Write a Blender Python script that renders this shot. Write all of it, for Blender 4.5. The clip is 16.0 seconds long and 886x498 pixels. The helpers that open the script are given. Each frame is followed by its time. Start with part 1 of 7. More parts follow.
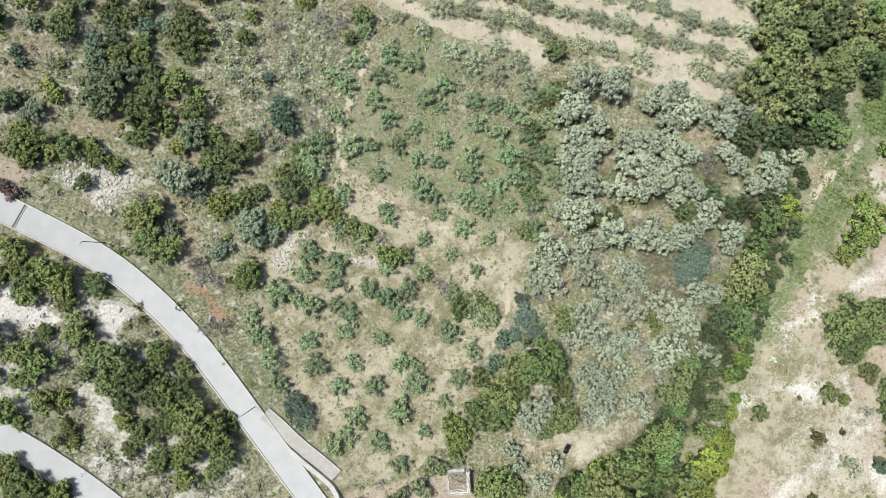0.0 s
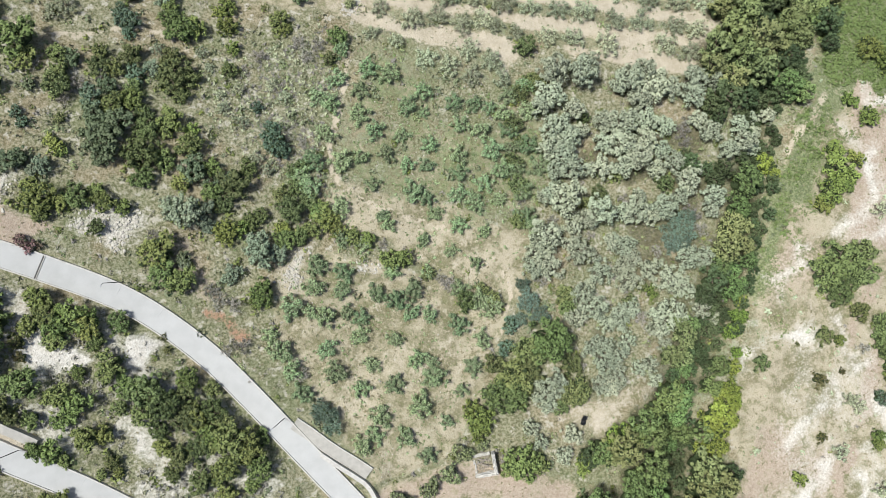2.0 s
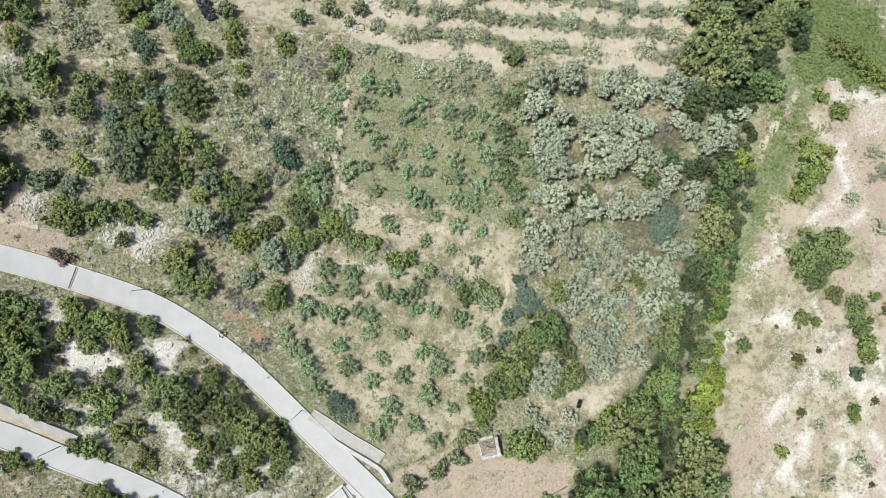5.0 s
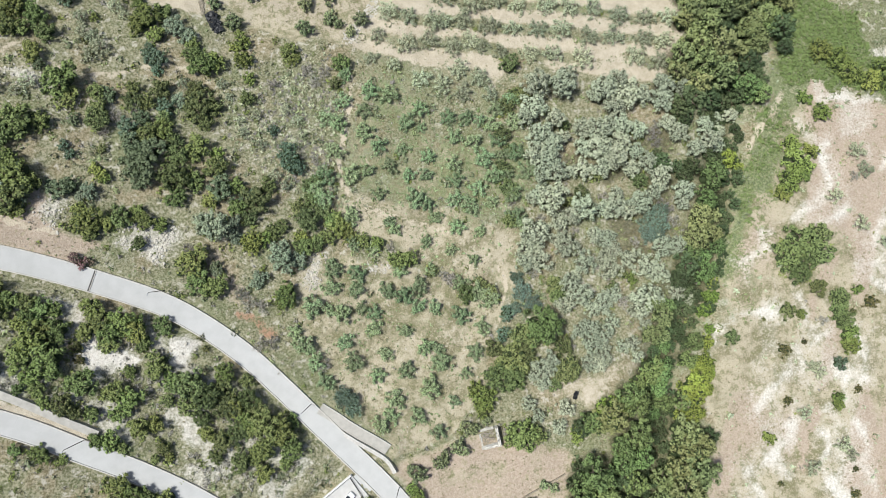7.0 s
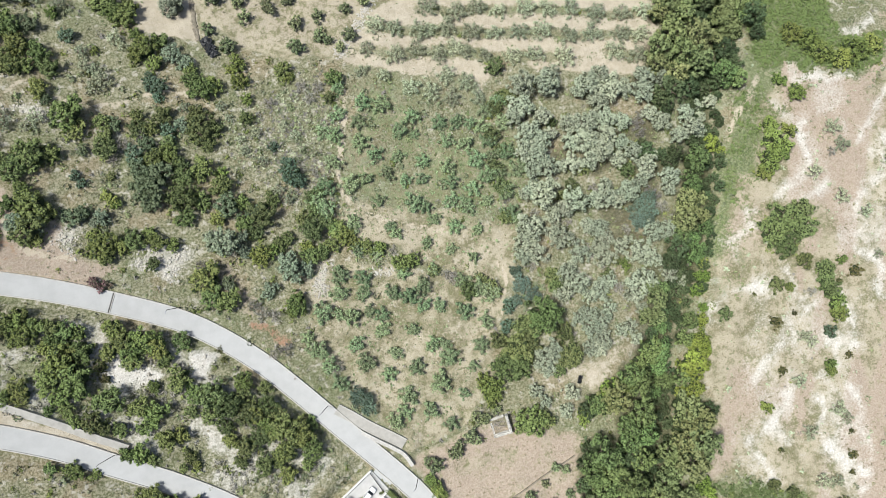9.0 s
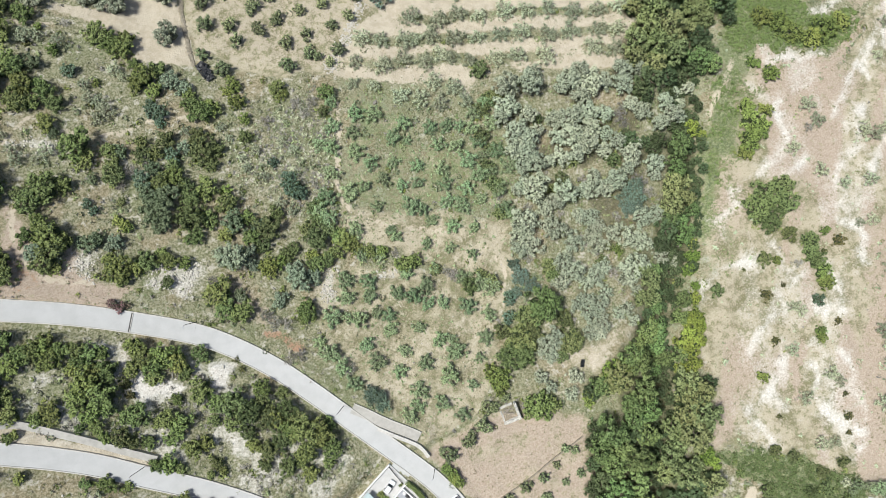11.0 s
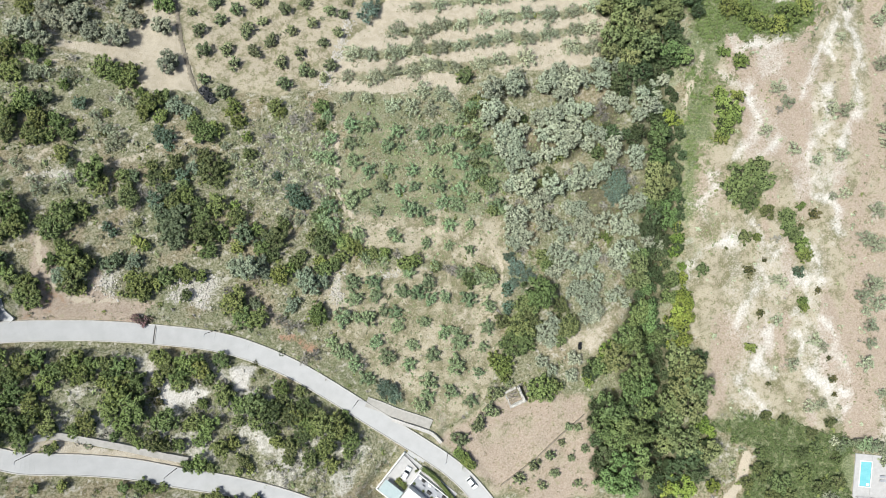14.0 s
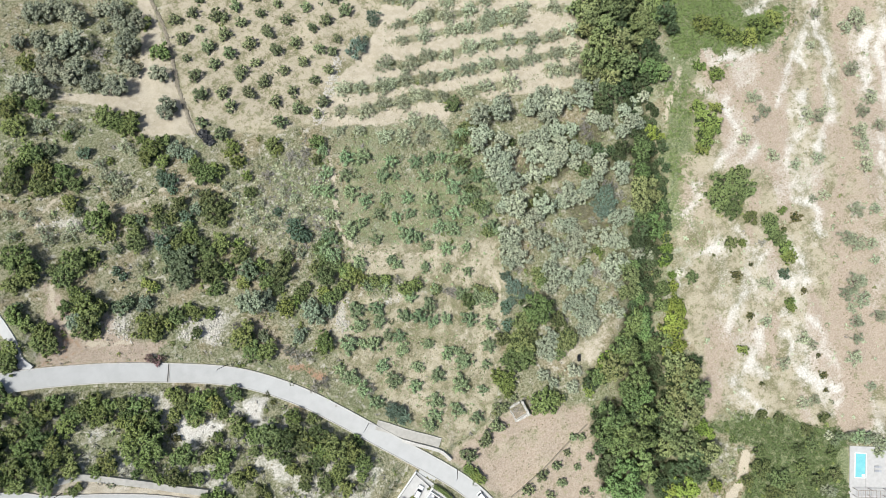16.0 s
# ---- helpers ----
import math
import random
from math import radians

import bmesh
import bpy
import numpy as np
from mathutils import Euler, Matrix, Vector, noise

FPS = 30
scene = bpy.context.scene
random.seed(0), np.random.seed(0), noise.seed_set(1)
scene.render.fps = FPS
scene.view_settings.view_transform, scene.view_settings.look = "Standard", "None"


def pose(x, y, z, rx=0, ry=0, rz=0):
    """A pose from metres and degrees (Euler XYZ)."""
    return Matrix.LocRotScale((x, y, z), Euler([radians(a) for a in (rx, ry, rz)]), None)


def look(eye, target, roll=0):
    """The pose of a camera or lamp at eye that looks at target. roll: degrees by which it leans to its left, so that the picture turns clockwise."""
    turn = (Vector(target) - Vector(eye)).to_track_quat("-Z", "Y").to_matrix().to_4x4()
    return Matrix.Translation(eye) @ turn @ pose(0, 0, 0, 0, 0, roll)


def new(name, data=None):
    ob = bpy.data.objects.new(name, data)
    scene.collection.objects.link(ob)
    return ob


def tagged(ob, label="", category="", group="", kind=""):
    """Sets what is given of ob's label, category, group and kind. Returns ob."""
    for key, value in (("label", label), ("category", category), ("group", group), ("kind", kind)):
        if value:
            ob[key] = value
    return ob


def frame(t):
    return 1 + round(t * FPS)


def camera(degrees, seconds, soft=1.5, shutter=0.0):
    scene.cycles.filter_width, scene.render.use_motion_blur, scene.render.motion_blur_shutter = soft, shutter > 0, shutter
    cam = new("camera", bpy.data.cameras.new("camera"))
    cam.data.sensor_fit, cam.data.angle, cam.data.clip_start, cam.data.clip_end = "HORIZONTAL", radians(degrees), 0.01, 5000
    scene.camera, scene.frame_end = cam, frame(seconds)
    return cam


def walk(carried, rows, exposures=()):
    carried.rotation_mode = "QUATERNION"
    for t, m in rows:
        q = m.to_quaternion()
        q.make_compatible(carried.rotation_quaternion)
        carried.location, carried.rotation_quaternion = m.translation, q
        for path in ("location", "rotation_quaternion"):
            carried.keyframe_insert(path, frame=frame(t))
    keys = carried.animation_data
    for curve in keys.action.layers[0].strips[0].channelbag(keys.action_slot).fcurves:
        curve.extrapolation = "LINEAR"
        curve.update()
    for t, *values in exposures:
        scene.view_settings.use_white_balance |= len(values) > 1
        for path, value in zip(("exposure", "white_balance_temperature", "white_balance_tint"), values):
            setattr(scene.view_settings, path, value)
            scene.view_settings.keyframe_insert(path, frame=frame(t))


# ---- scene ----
# ---- camera ----
cam = camera(74.0, 16.0, soft=0.85)
ROWS = [
    (0.0, -1.01, -1.81, 141.66, 1.44, 1.71, 0.52),
    (0.5, -1.12, -2.01, 143.28, 1.37, 1.65, -1.09),
    (1.0, -1.14, -2.48, 145.07, 1.42, 1.66, -3.04),
    (1.5, -1.04, -2.66, 146.79, 1.30, 1.76, -6.25),
    (2.0, -1.17, -2.70, 148.46, 1.30, 1.70, -6.86),
    (2.5, -0.62, -2.63, 150.34, 1.24, 1.87, -6.83),
    (3.0, -0.19, -2.54, 152.18, 1.17, 1.99, -6.95),
    (3.5, -0.25, -2.37, 153.97, 1.07, 1.98, -7.48),
    (4.0, -0.50, -2.22, 155.77, 0.98, 1.88, -8.13),
    (6.5, -0.57, -2.14, 164.78, 0.86, 1.84, -9.04),
    (7.0, -0.65, -1.99, 166.56, 0.78, 1.80, -9.43),
    (7.5, -0.66, -1.65, 168.39, 0.64, 1.75, -10.05),
    (8.0, -0.70, -1.43, 170.16, 0.54, 1.73, -10.75),
    (8.5, -0.83, -1.57, 171.96, 0.56, 1.70, -11.85),
    (9.0, -0.92, -1.74, 173.74, 0.55, 1.70, -13.46),
    (11.5, -0.70, -2.05, 182.96, 0.35, 1.70, -18.54),
    (12.0, -0.66, -2.20, 184.75, 0.34, 1.72, -19.40),
    (12.5, -0.55, -2.33, 186.50, 0.35, 1.71, -19.65),
    (13.0, -0.37, -2.25, 188.36, 0.25, 1.73, -20.43),
    (13.5, -0.15, -2.47, 190.22, 0.27, 1.76, -20.87),
    (14.0, -0.07, -2.46, 192.12, 0.13, 1.75, -21.36),
    (14.5, 0.01, -1.86, 193.93, 0.06, 1.67, -22.26),
    (15.0, 0.59, -0.90, 195.64, 0.25, 1.65, -23.21),
    (15.5, 1.14, 0.76, 197.40, 0.45, 1.52, -24.10),
    (16.0, 1.74, 2.65, 199.17, 0.72, 1.41, -24.73),
]
walk(cam, [(t, pose(x, y, z, rx, ry, rz)) for t, x, y, z, rx, ry, rz in ROWS])

# ---- light: bright haze, a high soft sun ----
SUN_ELEV, SUN_AZ = radians(66), radians(155)   # azimuth counted from +x towards +y
world = bpy.data.worlds.new("world")
scene.world = world
world.use_nodes = True
wn = world.node_tree
sky = wn.nodes.new("ShaderNodeTexSky")
sky.sky_type, sky.sun_disc = "NISHITA", False
sky.sun_elevation, sky.sun_rotation = SUN_ELEV, radians(90) - SUN_AZ
sky.air_density, sky.dust_density, sky.ozone_density = 1.0, 2.5, 1.0
wn.links.new(sky.outputs[0], wn.nodes["Background"].inputs[0])
wn.nodes["Background"].inputs[1].default_value = 0.085
sun_data = bpy.data.lights.new("sun", "SUN")
sun_data.energy, sun_data.angle, sun_data.color = 4.4, radians(12), (0.975, 0.985, 0.945)
sun = new("sun", sun_data)
sun_dir = Vector((math.cos(SUN_ELEV) * math.cos(SUN_AZ), math.cos(SUN_ELEV) * math.sin(SUN_AZ), math.sin(SUN_ELEV)))
sun.matrix_world = look(sun_dir * 400, (0, 0, 0))
scene.view_settings.exposure = 0.08


# ---- materials ----
def node_mat(name, rough=0.85):
    m = bpy.data.materials.new(name)
    m.use_nodes = True
    b = m.node_tree.nodes["Principled BSDF"]
    b.inputs["Roughness"].default_value = rough
    b.inputs["Specular IOR Level"].default_value = 0.25
    return m, m.node_tree, b


def noise_tex(nt, scale, detail=4.0, rough=0.6, vec=None):
    n = nt.nodes.new("ShaderNodeTexNoise")
    n.inputs["Scale"].default_value, n.inputs["Detail"].default_value, n.inputs["Roughness"].default_value = scale, detail, rough
    if vec is not None:
        nt.links.new(vec, n.inputs["Vector"])
    return n.outputs["Fac"]


def ramp(nt, fac, lo, hi, a=0.0, b=1.0):
    n = nt.nodes.new("ShaderNodeMapRange")
    n.interpolation_type = "SMOOTHSTEP"
    for k, v in zip(("From Min", "From Max", "To Min", "To Max"), (lo, hi, a, b)):
        n.inputs[k].default_value = v
    nt.links.new(fac, n.inputs["Value"])
    return n.outputs["Result"]


def mixc(nt, fac, a, b, mode="MIX"):
    n = nt.nodes.new("ShaderNodeMix")
    n.data_type, n.blend_type = "RGBA", mode
    for sock, v in ((n.inputs[0], fac), (n.inputs[6], a), (n.inputs[7], b)):
        if isinstance(v, bpy.types.NodeSocket):
            nt.links.new(v, sock)
        else:
            sock.default_value = v if isinstance(v, float) else (*v, 1)
    return n.outputs[2]


def maths(nt, op, a, b):
    n = nt.nodes.new("ShaderNodeMath")
    n.operation = op
    for sock, v in zip(n.inputs, (a, b)):
        if isinstance(v, bpy.types.NodeSocket):
            nt.links.new(v, sock)
        else:
            sock.default_value = v
    return n.outputs[0]


def bump(nt, bsdf, height, dist, strength=1.0):
    n = nt.nodes.new("ShaderNodeBump")
    n.inputs["Distance"].default_value, n.inputs["Strength"].default_value = dist, strength
    nt.links.new(height, n.inputs["Height"])
    nt.links.new(n.outputs[0], bsdf.inputs["Normal"])


def where(nt):
    return nt.nodes.new("ShaderNodeNewGeometry").outputs["Position"]


def plain(name, a, b, scale=3.0, rough=0.8, fine=40.0, depth=0.01):
    """A surface between two colours, mottled at two sizes, with a fine relief."""
    m, nt, bs = node_mat(name, rough)
    p = where(nt)
    big, small = noise_tex(nt, scale, 5, 0.6, p), noise_tex(nt, fine, 3, 0.6, p)
    f = maths(nt, "ADD", maths(nt, "MULTIPLY", big, 0.65), maths(nt, "MULTIPLY", small, 0.35))
    nt.links.new(mixc(nt, ramp(nt, f, 0.3, 0.7), a, b), bs.inputs["Base Color"])
    bump(nt, bs, small, depth)
    return m


def leaf_mat(name, a, b, c, rough=0.6, tone=(0.72, 1.25)):
    """Leaves: two greens from leaf to leaf and over the clump, a third tint and a lighter or darker tone from plant to plant."""
    m, nt, bs = node_mat(name, rough)
    isl = nt.nodes.new("ShaderNodeNewGeometry").outputs["Random Per Island"]
    per = nt.nodes.new("ShaderNodeObjectInfo").outputs["Random"]
    p = where(nt)
    patch, fine = noise_tex(nt, 0.8, 2, 0.5, p), noise_tex(nt, 3.6, 3, 0.7, p)
    f = maths(nt, "ADD", maths(nt, "MULTIPLY", isl, 0.15), ramp(nt, patch, 0.35, 0.65, 0.14, 0.45))
    f = maths(nt, "ADD", f, ramp(nt, fine, 0.36, 0.64, 0.04, 0.32))
    col = mixc(nt, f, a, b)
    col = mixc(nt, maths(nt, "MULTIPLY", per, 0.8), col, c)
    again = maths(nt, "FRACT", maths(nt, "MULTIPLY", per, 7.31), 0.0)
    hsv = nt.nodes.new("ShaderNodeHueSaturation")
    nt.links.new(ramp(nt, again, 0.0, 1.0, *tone), hsv.inputs["Value"])
    nt.links.new(ramp(nt, maths(nt, "FRACT", maths(nt, "MULTIPLY", per, 23.7), 0.0), 0.0, 1.0, 0.487, 0.528), hsv.inputs["Hue"])
    nt.links.new(col, hsv.inputs["Color"])
    nt.links.new(hsv.outputs[0], bs.inputs["Base Color"])
    bump(nt, bs, fine, 0.1)
    return m


LEAF = {
    "olive": leaf_mat("olive_leaf", (0.178, 0.225, 0.103), (0.409, 0.449, 0.232), (0.264, 0.324, 0.151)),
    "thin": leaf_mat("thin_olive_leaf", (0.281, 0.32, 0.198), (0.506, 0.54, 0.369), (0.383, 0.417, 0.275)),
    "silver": leaf_mat("silver_olive_leaf", (0.228, 0.26, 0.176), (0.571, 0.612, 0.448), (0.396, 0.439, 0.306), tone=(0.85, 1.18)),
    "fresholive": leaf_mat("fresh_olive_leaf", (0.167, 0.243, 0.117), (0.379, 0.465, 0.257), (0.246, 0.343, 0.167)),
    "warmsilver": leaf_mat("warm_silver_olive_leaf", (0.22, 0.24, 0.16), (0.46, 0.48, 0.345), (0.33, 0.345, 0.245), tone=(0.8, 1.14)),
    "wildolive": leaf_mat("wild_olive_leaf", (0.161, 0.207, 0.127), (0.38, 0.437, 0.31), (0.253, 0.31, 0.207)),
    "oak": leaf_mat("evergreen_leaf", (0.0831, 0.121, 0.0426), (0.261, 0.319, 0.118), (0.214, 0.241, 0.0694), tone=(0.8, 1.3)),
    "greyoak": leaf_mat("grey_evergreen_leaf", (0.081, 0.117, 0.0658), (0.233, 0.283, 0.167), (0.162, 0.202, 0.107), tone=(0.8, 1.2)),
    "green": leaf_mat("green_leaf", (0.0806, 0.113, 0.0459), (0.259, 0.288, 0.122), (0.188, 0.221, 0.0782)),
    "stream": leaf_mat("broad_leaf", (0.0886, 0.143, 0.0481), (0.329, 0.422, 0.164), (0.228, 0.31, 0.108), tone=(0.75, 1.2)),
    "beltolive": leaf_mat("olive_green_leaf", (0.129, 0.161, 0.0611), (0.41, 0.458, 0.211), (0.3, 0.328, 0.131), tone=(0.78, 1.2)),
    # the dark trees' own green, taken darker for the shaded gaps between crowns
    "beltdark": leaf_mat("shade_dark_grey_green_leaf", (0.0408, 0.0646, 0.0286), (0.146, 0.19, 0.092), (0.102, 0.136, 0.0598), tone=(0.72, 1.25)),
    "lime": leaf_mat("bright_leaf", (0.157, 0.208, 0.0385), (0.411, 0.499, 0.121), (0.303, 0.38, 0.077), tone=(0.75, 1.15)),
    "palegrove": leaf_mat("pale_olive_leaf", (0.232, 0.258, 0.174), (0.496, 0.527, 0.384), (0.358, 0.391, 0.269), tone=(0.85, 1.15)),
    "yellow": leaf_mat("yellow_green_leaf", (0.149, 0.196, 0.046), (0.345, 0.402, 0.127), (0.253, 0.305, 0.0805)),
    "teal": leaf_mat("blue_green_leaf", (0.078, 0.137, 0.091), (0.208, 0.28, 0.189), (0.143, 0.215, 0.137)),
    "bluespike": leaf_mat("blue_spike_leaf", (0.072, 0.119, 0.085), (0.24, 0.332, 0.246), (0.144, 0.212, 0.153)),
    "juniper": leaf_mat("juniper_needle", (0.072, 0.12, 0.084), (0.264, 0.348, 0.264), (0.144, 0.204, 0.15)),
    "dry": leaf_mat("dry_twig", (0.21, 0.20, 0.17), (0.44, 0.415, 0.365), (0.31, 0.29, 0.255)),
    "brown": leaf_mat("brownish_leaf", (0.09, 0.09, 0.035), (0.20, 0.19, 0.08), (0.14, 0.13, 0.05)),
    "pink": leaf_mat("pink_flower_leaf", (0.16, 0.09, 0.085), (0.36, 0.21, 0.225), (0.15, 0.13, 0.08)),
    "white": leaf_mat("white_flower_leaf", (0.12, 0.18, 0.06), (0.66, 0.66, 0.52), (0.16, 0.23, 0.08)),
    "grass": leaf_mat("grass_blade", (0.20, 0.21, 0.10), (0.46, 0.40, 0.26), (0.30, 0.29, 0.15)),
    "greengrass": leaf_mat("green_grass_blade", (0.10, 0.15, 0.05), (0.27, 0.31, 0.14), (0.17, 0.21, 0.08)),
    "creeper": leaf_mat("creeper_leaf", (0.121, 0.185, 0.055), (0.316, 0.392, 0.143), (0.224, 0.291, 0.099)),
    "cushion": leaf_mat("low_scrub_leaf", (0.10, 0.12, 0.06), (0.32, 0.32, 0.22), (0.20, 0.22, 0.12)),
    "reed": leaf_mat("reed_leaf", (0.066, 0.0903, 0.0292), (0.194, 0.219, 0.086), (0.136, 0.155, 0.0559)),
}
# crown cores in darker leaf colours, painting shade into the creases between clumps
SHADED_GREEN = plain("shaded_leaf_green", (0.02, 0.032, 0.012), (0.055, 0.076, 0.03), 2.5, 0.8, 9.0, 0.05)
SHADED_PALE = plain("shaded_leaf_pale", (0.13, 0.15, 0.085), (0.24, 0.265, 0.165), 2.5, 0.8, 9.0, 0.05)
SHADED_GREY = plain("shaded_leaf_grey", (0.07, 0.08, 0.05), (0.14, 0.152, 0.102), 2.5, 0.8, 9.0, 0.05)
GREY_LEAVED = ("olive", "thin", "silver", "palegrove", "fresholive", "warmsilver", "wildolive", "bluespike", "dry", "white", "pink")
BARK = plain("bark", (0.09, 0.07, 0.05), (0.20, 0.17, 0.13), 6, 0.9)
CONCRETE = plain("pale_concrete", (0.43, 0.43, 0.42), (0.505, 0.505, 0.495), 0.3, 0.85, 8.0, 0.004)
KERB = plain("kerb_concrete", (0.42, 0.40, 0.37), (0.60, 0.58, 0.54), 1.2, 0.85)
RAMP = plain("worn_concrete", (0.35, 0.335, 0.30), (0.48, 0.46, 0.42), 0.8, 0.9)
STONE = plain("limestone", (0.36, 0.33, 0.28), (0.60, 0.57, 0.51), 0.7, 0.9, 5.0, 0.03)
OLD_WALL = plain("old_wall_plaster", (0.46, 0.44, 0.40), (0.70, 0.68, 0.63), 0.9, 0.9, 5.0, 0.03)
DARKSTONE = plain("field_stone", (0.16, 0.14, 0.10), (0.34, 0.30, 0.24), 0.9, 0.9, 5.0, 0.03)
WHITE = plain("white_render", (0.74, 0.74, 0.72), (0.82, 0.82, 0.80), 0.8, 0.8)
PAVE = plain("terrace_paving", (0.44, 0.43, 0.415), (0.54, 0.53, 0.515), 0.8, 0.7)
IRON = plain("dark_iron", (0.035, 0.035, 0.035), (0.08, 0.075, 0.07), 5, 0.6)
TARP = plain("black_sheeting", (0.008, 0.009, 0.011), (0.02, 0.022, 0.026), 2, 0.4)
TIMBER = plain("weathered_timber", (0.22, 0.19, 0.16), (0.42, 0.38, 0.34), 4, 0.9)
PAINT = plain("white_car_paint", (0.78, 0.78, 0.78), (0.82, 0.82, 0.82), 1, 0.25)
GLASS = plain("dark_car_glass", (0.02, 0.024, 0.028), (0.03, 0.034, 0.04), 1, 0.08)
RUBBER = plain("tyre_rubber", (0.015, 0.015, 0.015), (0.03, 0.03, 0.03), 9, 0.9)
WATER = plain("pool_water", (0.17, 0.50, 0.54), (0.24, 0.58, 0.61), 0.6, 0.08, 3.0, 0.01)
SHEET = plain("pale_roof_sheet", (0.36, 0.44, 0.44), (0.42, 0.50, 0.50), 1, 0.5)
PANEL = plain("grey_panel", (0.30, 0.31, 0.33), (0.40, 0.41, 0.43), 1, 0.4)

# ---- the lie of the land ----
SLOPE = (1.2, -15.4, -6.3, 6.38, -3.89, -1.68, -2.56, -0.98, 1.16, -2.9)
TRAIL_STREAM = [(103.7, 31.3), (101.2, 29.1), (94.9, 22.6), (89.5, 16.5)]
ROAD_PLAN = [(-137.8, 26.5), (-129.9, 23.8), (-124, 21.9), (-116.7, 19), (-105.4, 14), (-92.6, 7.3), (-78.7, -0.9), (-69.5, -8.5), (-60.7, -17.9), (-53.5, -27.4), (-46.4, -37.4), (-39.2, -47.4), (-31.9, -57.5), (-27.2, -64.7), (-23.4, -72.8), (-20.2, -83.9), (-19.7, -95.4)]
LOW_ROAD_PLAN = [(-143.4, -3.9), (-135.9, -8.2), (-130.3, -12.8), (-124.2, -16.4), (-116.7, -20.8), (-107.8, -26.7), (-98.8, -33.7), (-86.8, -42.6), (-75.8, -51.9), (-66, -61.8), (-56.6, -73.6)]
TRACK_PLAN = [(-122.7, 24.2), (-123.9, 27.5), (-124.3, 32.1), (-124.9, 36.8), (-126.1, 42.7), (-129.2, 49.5)]
DRIVE_PLAN = [(-44.2, -35.4), (-40.7, -38.5), (-37.6, -41.6), (-34.7, -44.2), (-31.8, -46.6), (-28.5, -49.6)]
STREAM_PLAN = [(108.4, 68), (95.6, 48.7), (85.5, 31.9), (80, 10.4), (73, -8.4), (65, -22.5), (48.2, -44.3), (47.3, -54.5), (44.7, -64.9), (40.7, -74.4), (36.8, -83.7), (33.2, -93.9), (30.9, -103)]
TRAIL_NORTH = [(-23.2, 53.7), (-26, 40.7), (-29.2, 31.6), (-29.7, 23.4), (-26, 17.2), (-19.2, 13.4), (-11.2, 9.5), (-3.1, 5.2)]
TRAIL_MIDDLE = [(-33.2, 20.2), (-25, 16.2), (-13.5, 10.1), (0.4, 4.1), (7.5, -3.3), (10.3, -10.9), (7.9, -18.1), (4, -28.6)]
TRAIL_WEST = [(-109.8, 101), (-101.3, 99.1), (-92.4, 96.7)]
TRAIL_SCRUB = [(-59.3, 54.9), (-65.5, 60.3), (-74.7, 61.6), (-83.6, 60.1), (-95.4, 63.6), (-102.8, 69.7), (-110.2, 64.4)]
TRAIL_BANK = [(-111.2, 46.2), (-112.5, 39.5), (-111.3, 31.6), (-107.8, 24.4), (-98.6, 20.6)]
FIELD_BANK = [(-58.4, 131.8), (-57.3, 116.6), (-58.2, 104.1), (-59.8, 90.2), (-60, 76.1)]
TERRACE_STEP = [(-6.6, 84), (-13.3, 75.3), (-18.3, 69.5), (-22.7, 64.7)]
HUT_WALL = [(-15, -75.1), (-4.5, -72.5), (7.7, -68.6), (17.6, -65.4)]
BANK_WALL = [(-129, -7.4), (-122.4, -9.1), (-117.1, -12.7), (-109.6, -18.3), (-101.8, -24.7), (-94.9, -30.1)]
DRIVE_WALL = [(-38.9, -43.3), (-36.1, -45.8), (-31.1, -50.1), (-28.9, -52.5), (-27.5, -55.8)]


def smooth(points, step=1.0):
    """Samples along a rounded line through the points."""
    p = np.array(points, float)
    p = np.vstack([2 * p[0] - p[1], p, 2 * p[-1] - p[-2]])
    out = []
    for i in range(1, len(p) - 2):
        n = max(2, int(np.hypot(*(p[i + 1] - p[i])) / step))
        u = (np.arange(n) / n)[:, None]
        a, b, c, d = p[i - 1], p[i], p[i + 1], p[i + 2]
        out.append(0.5 * (2 * b + (c - a) * u + (2 * a - 5 * b + 4 * c - d) * u ** 2 + (3 * b - a - 3 * c + d) * u ** 3))
    return np.vstack(out + [p[-2:-1]])


def hash2(i, j, seed):
    h = np.sin(i * 127.1 + j * 311.7 + seed * 74.7) * 43758.5453
    return h - np.floor(h)


def vnoise(x, y, size, seed=0):
    """Value noise from 0 to 1 with cells of that size."""
    x, y = np.asarray(x) / size, np.asarray(y) / size
    i, j = np.floor(x), np.floor(y)
    u, v = x - i, y - j
    u, v = u * u * (3 - 2 * u), v * v * (3 - 2 * v)
    a, b = hash2(i, j, seed), hash2(i + 1, j, seed)
    c, d = hash2(i, j + 1, seed), hash2(i + 1, j + 1, seed)
    return (a * (1 - u) + b * u) * (1 - v) + (c * (1 - u) + d * u) * v


def step01(x, lo, hi):
    u = np.clip((x - lo) / (hi - lo), 0, 1)
    return u * u * (3 - 2 * u)


def hillside(x, y):
    x, y = np.clip(x, -165, 165) / 100, np.clip(y, -135, 135) / 100
    terms = (1, x, y, x * x, x * y, y * y, x ** 3, x * x * y, x * y * y, y ** 3)
    return sum(k * t for k, t in zip(SLOPE, terms))


def nearest(path, x, y):
    """Distance to a sampled line, and the index of its nearest sample."""
    best, idx = np.full(x.shape, 1e9), np.zeros(x.shape, int)
    for k in range(len(path)):
        d = (x - path[k, 0]) ** 2 + (y - path[k, 1]) ** 2
        near = d < best
        best[near], idx[near] = d[near], k
    return np.sqrt(best), idx


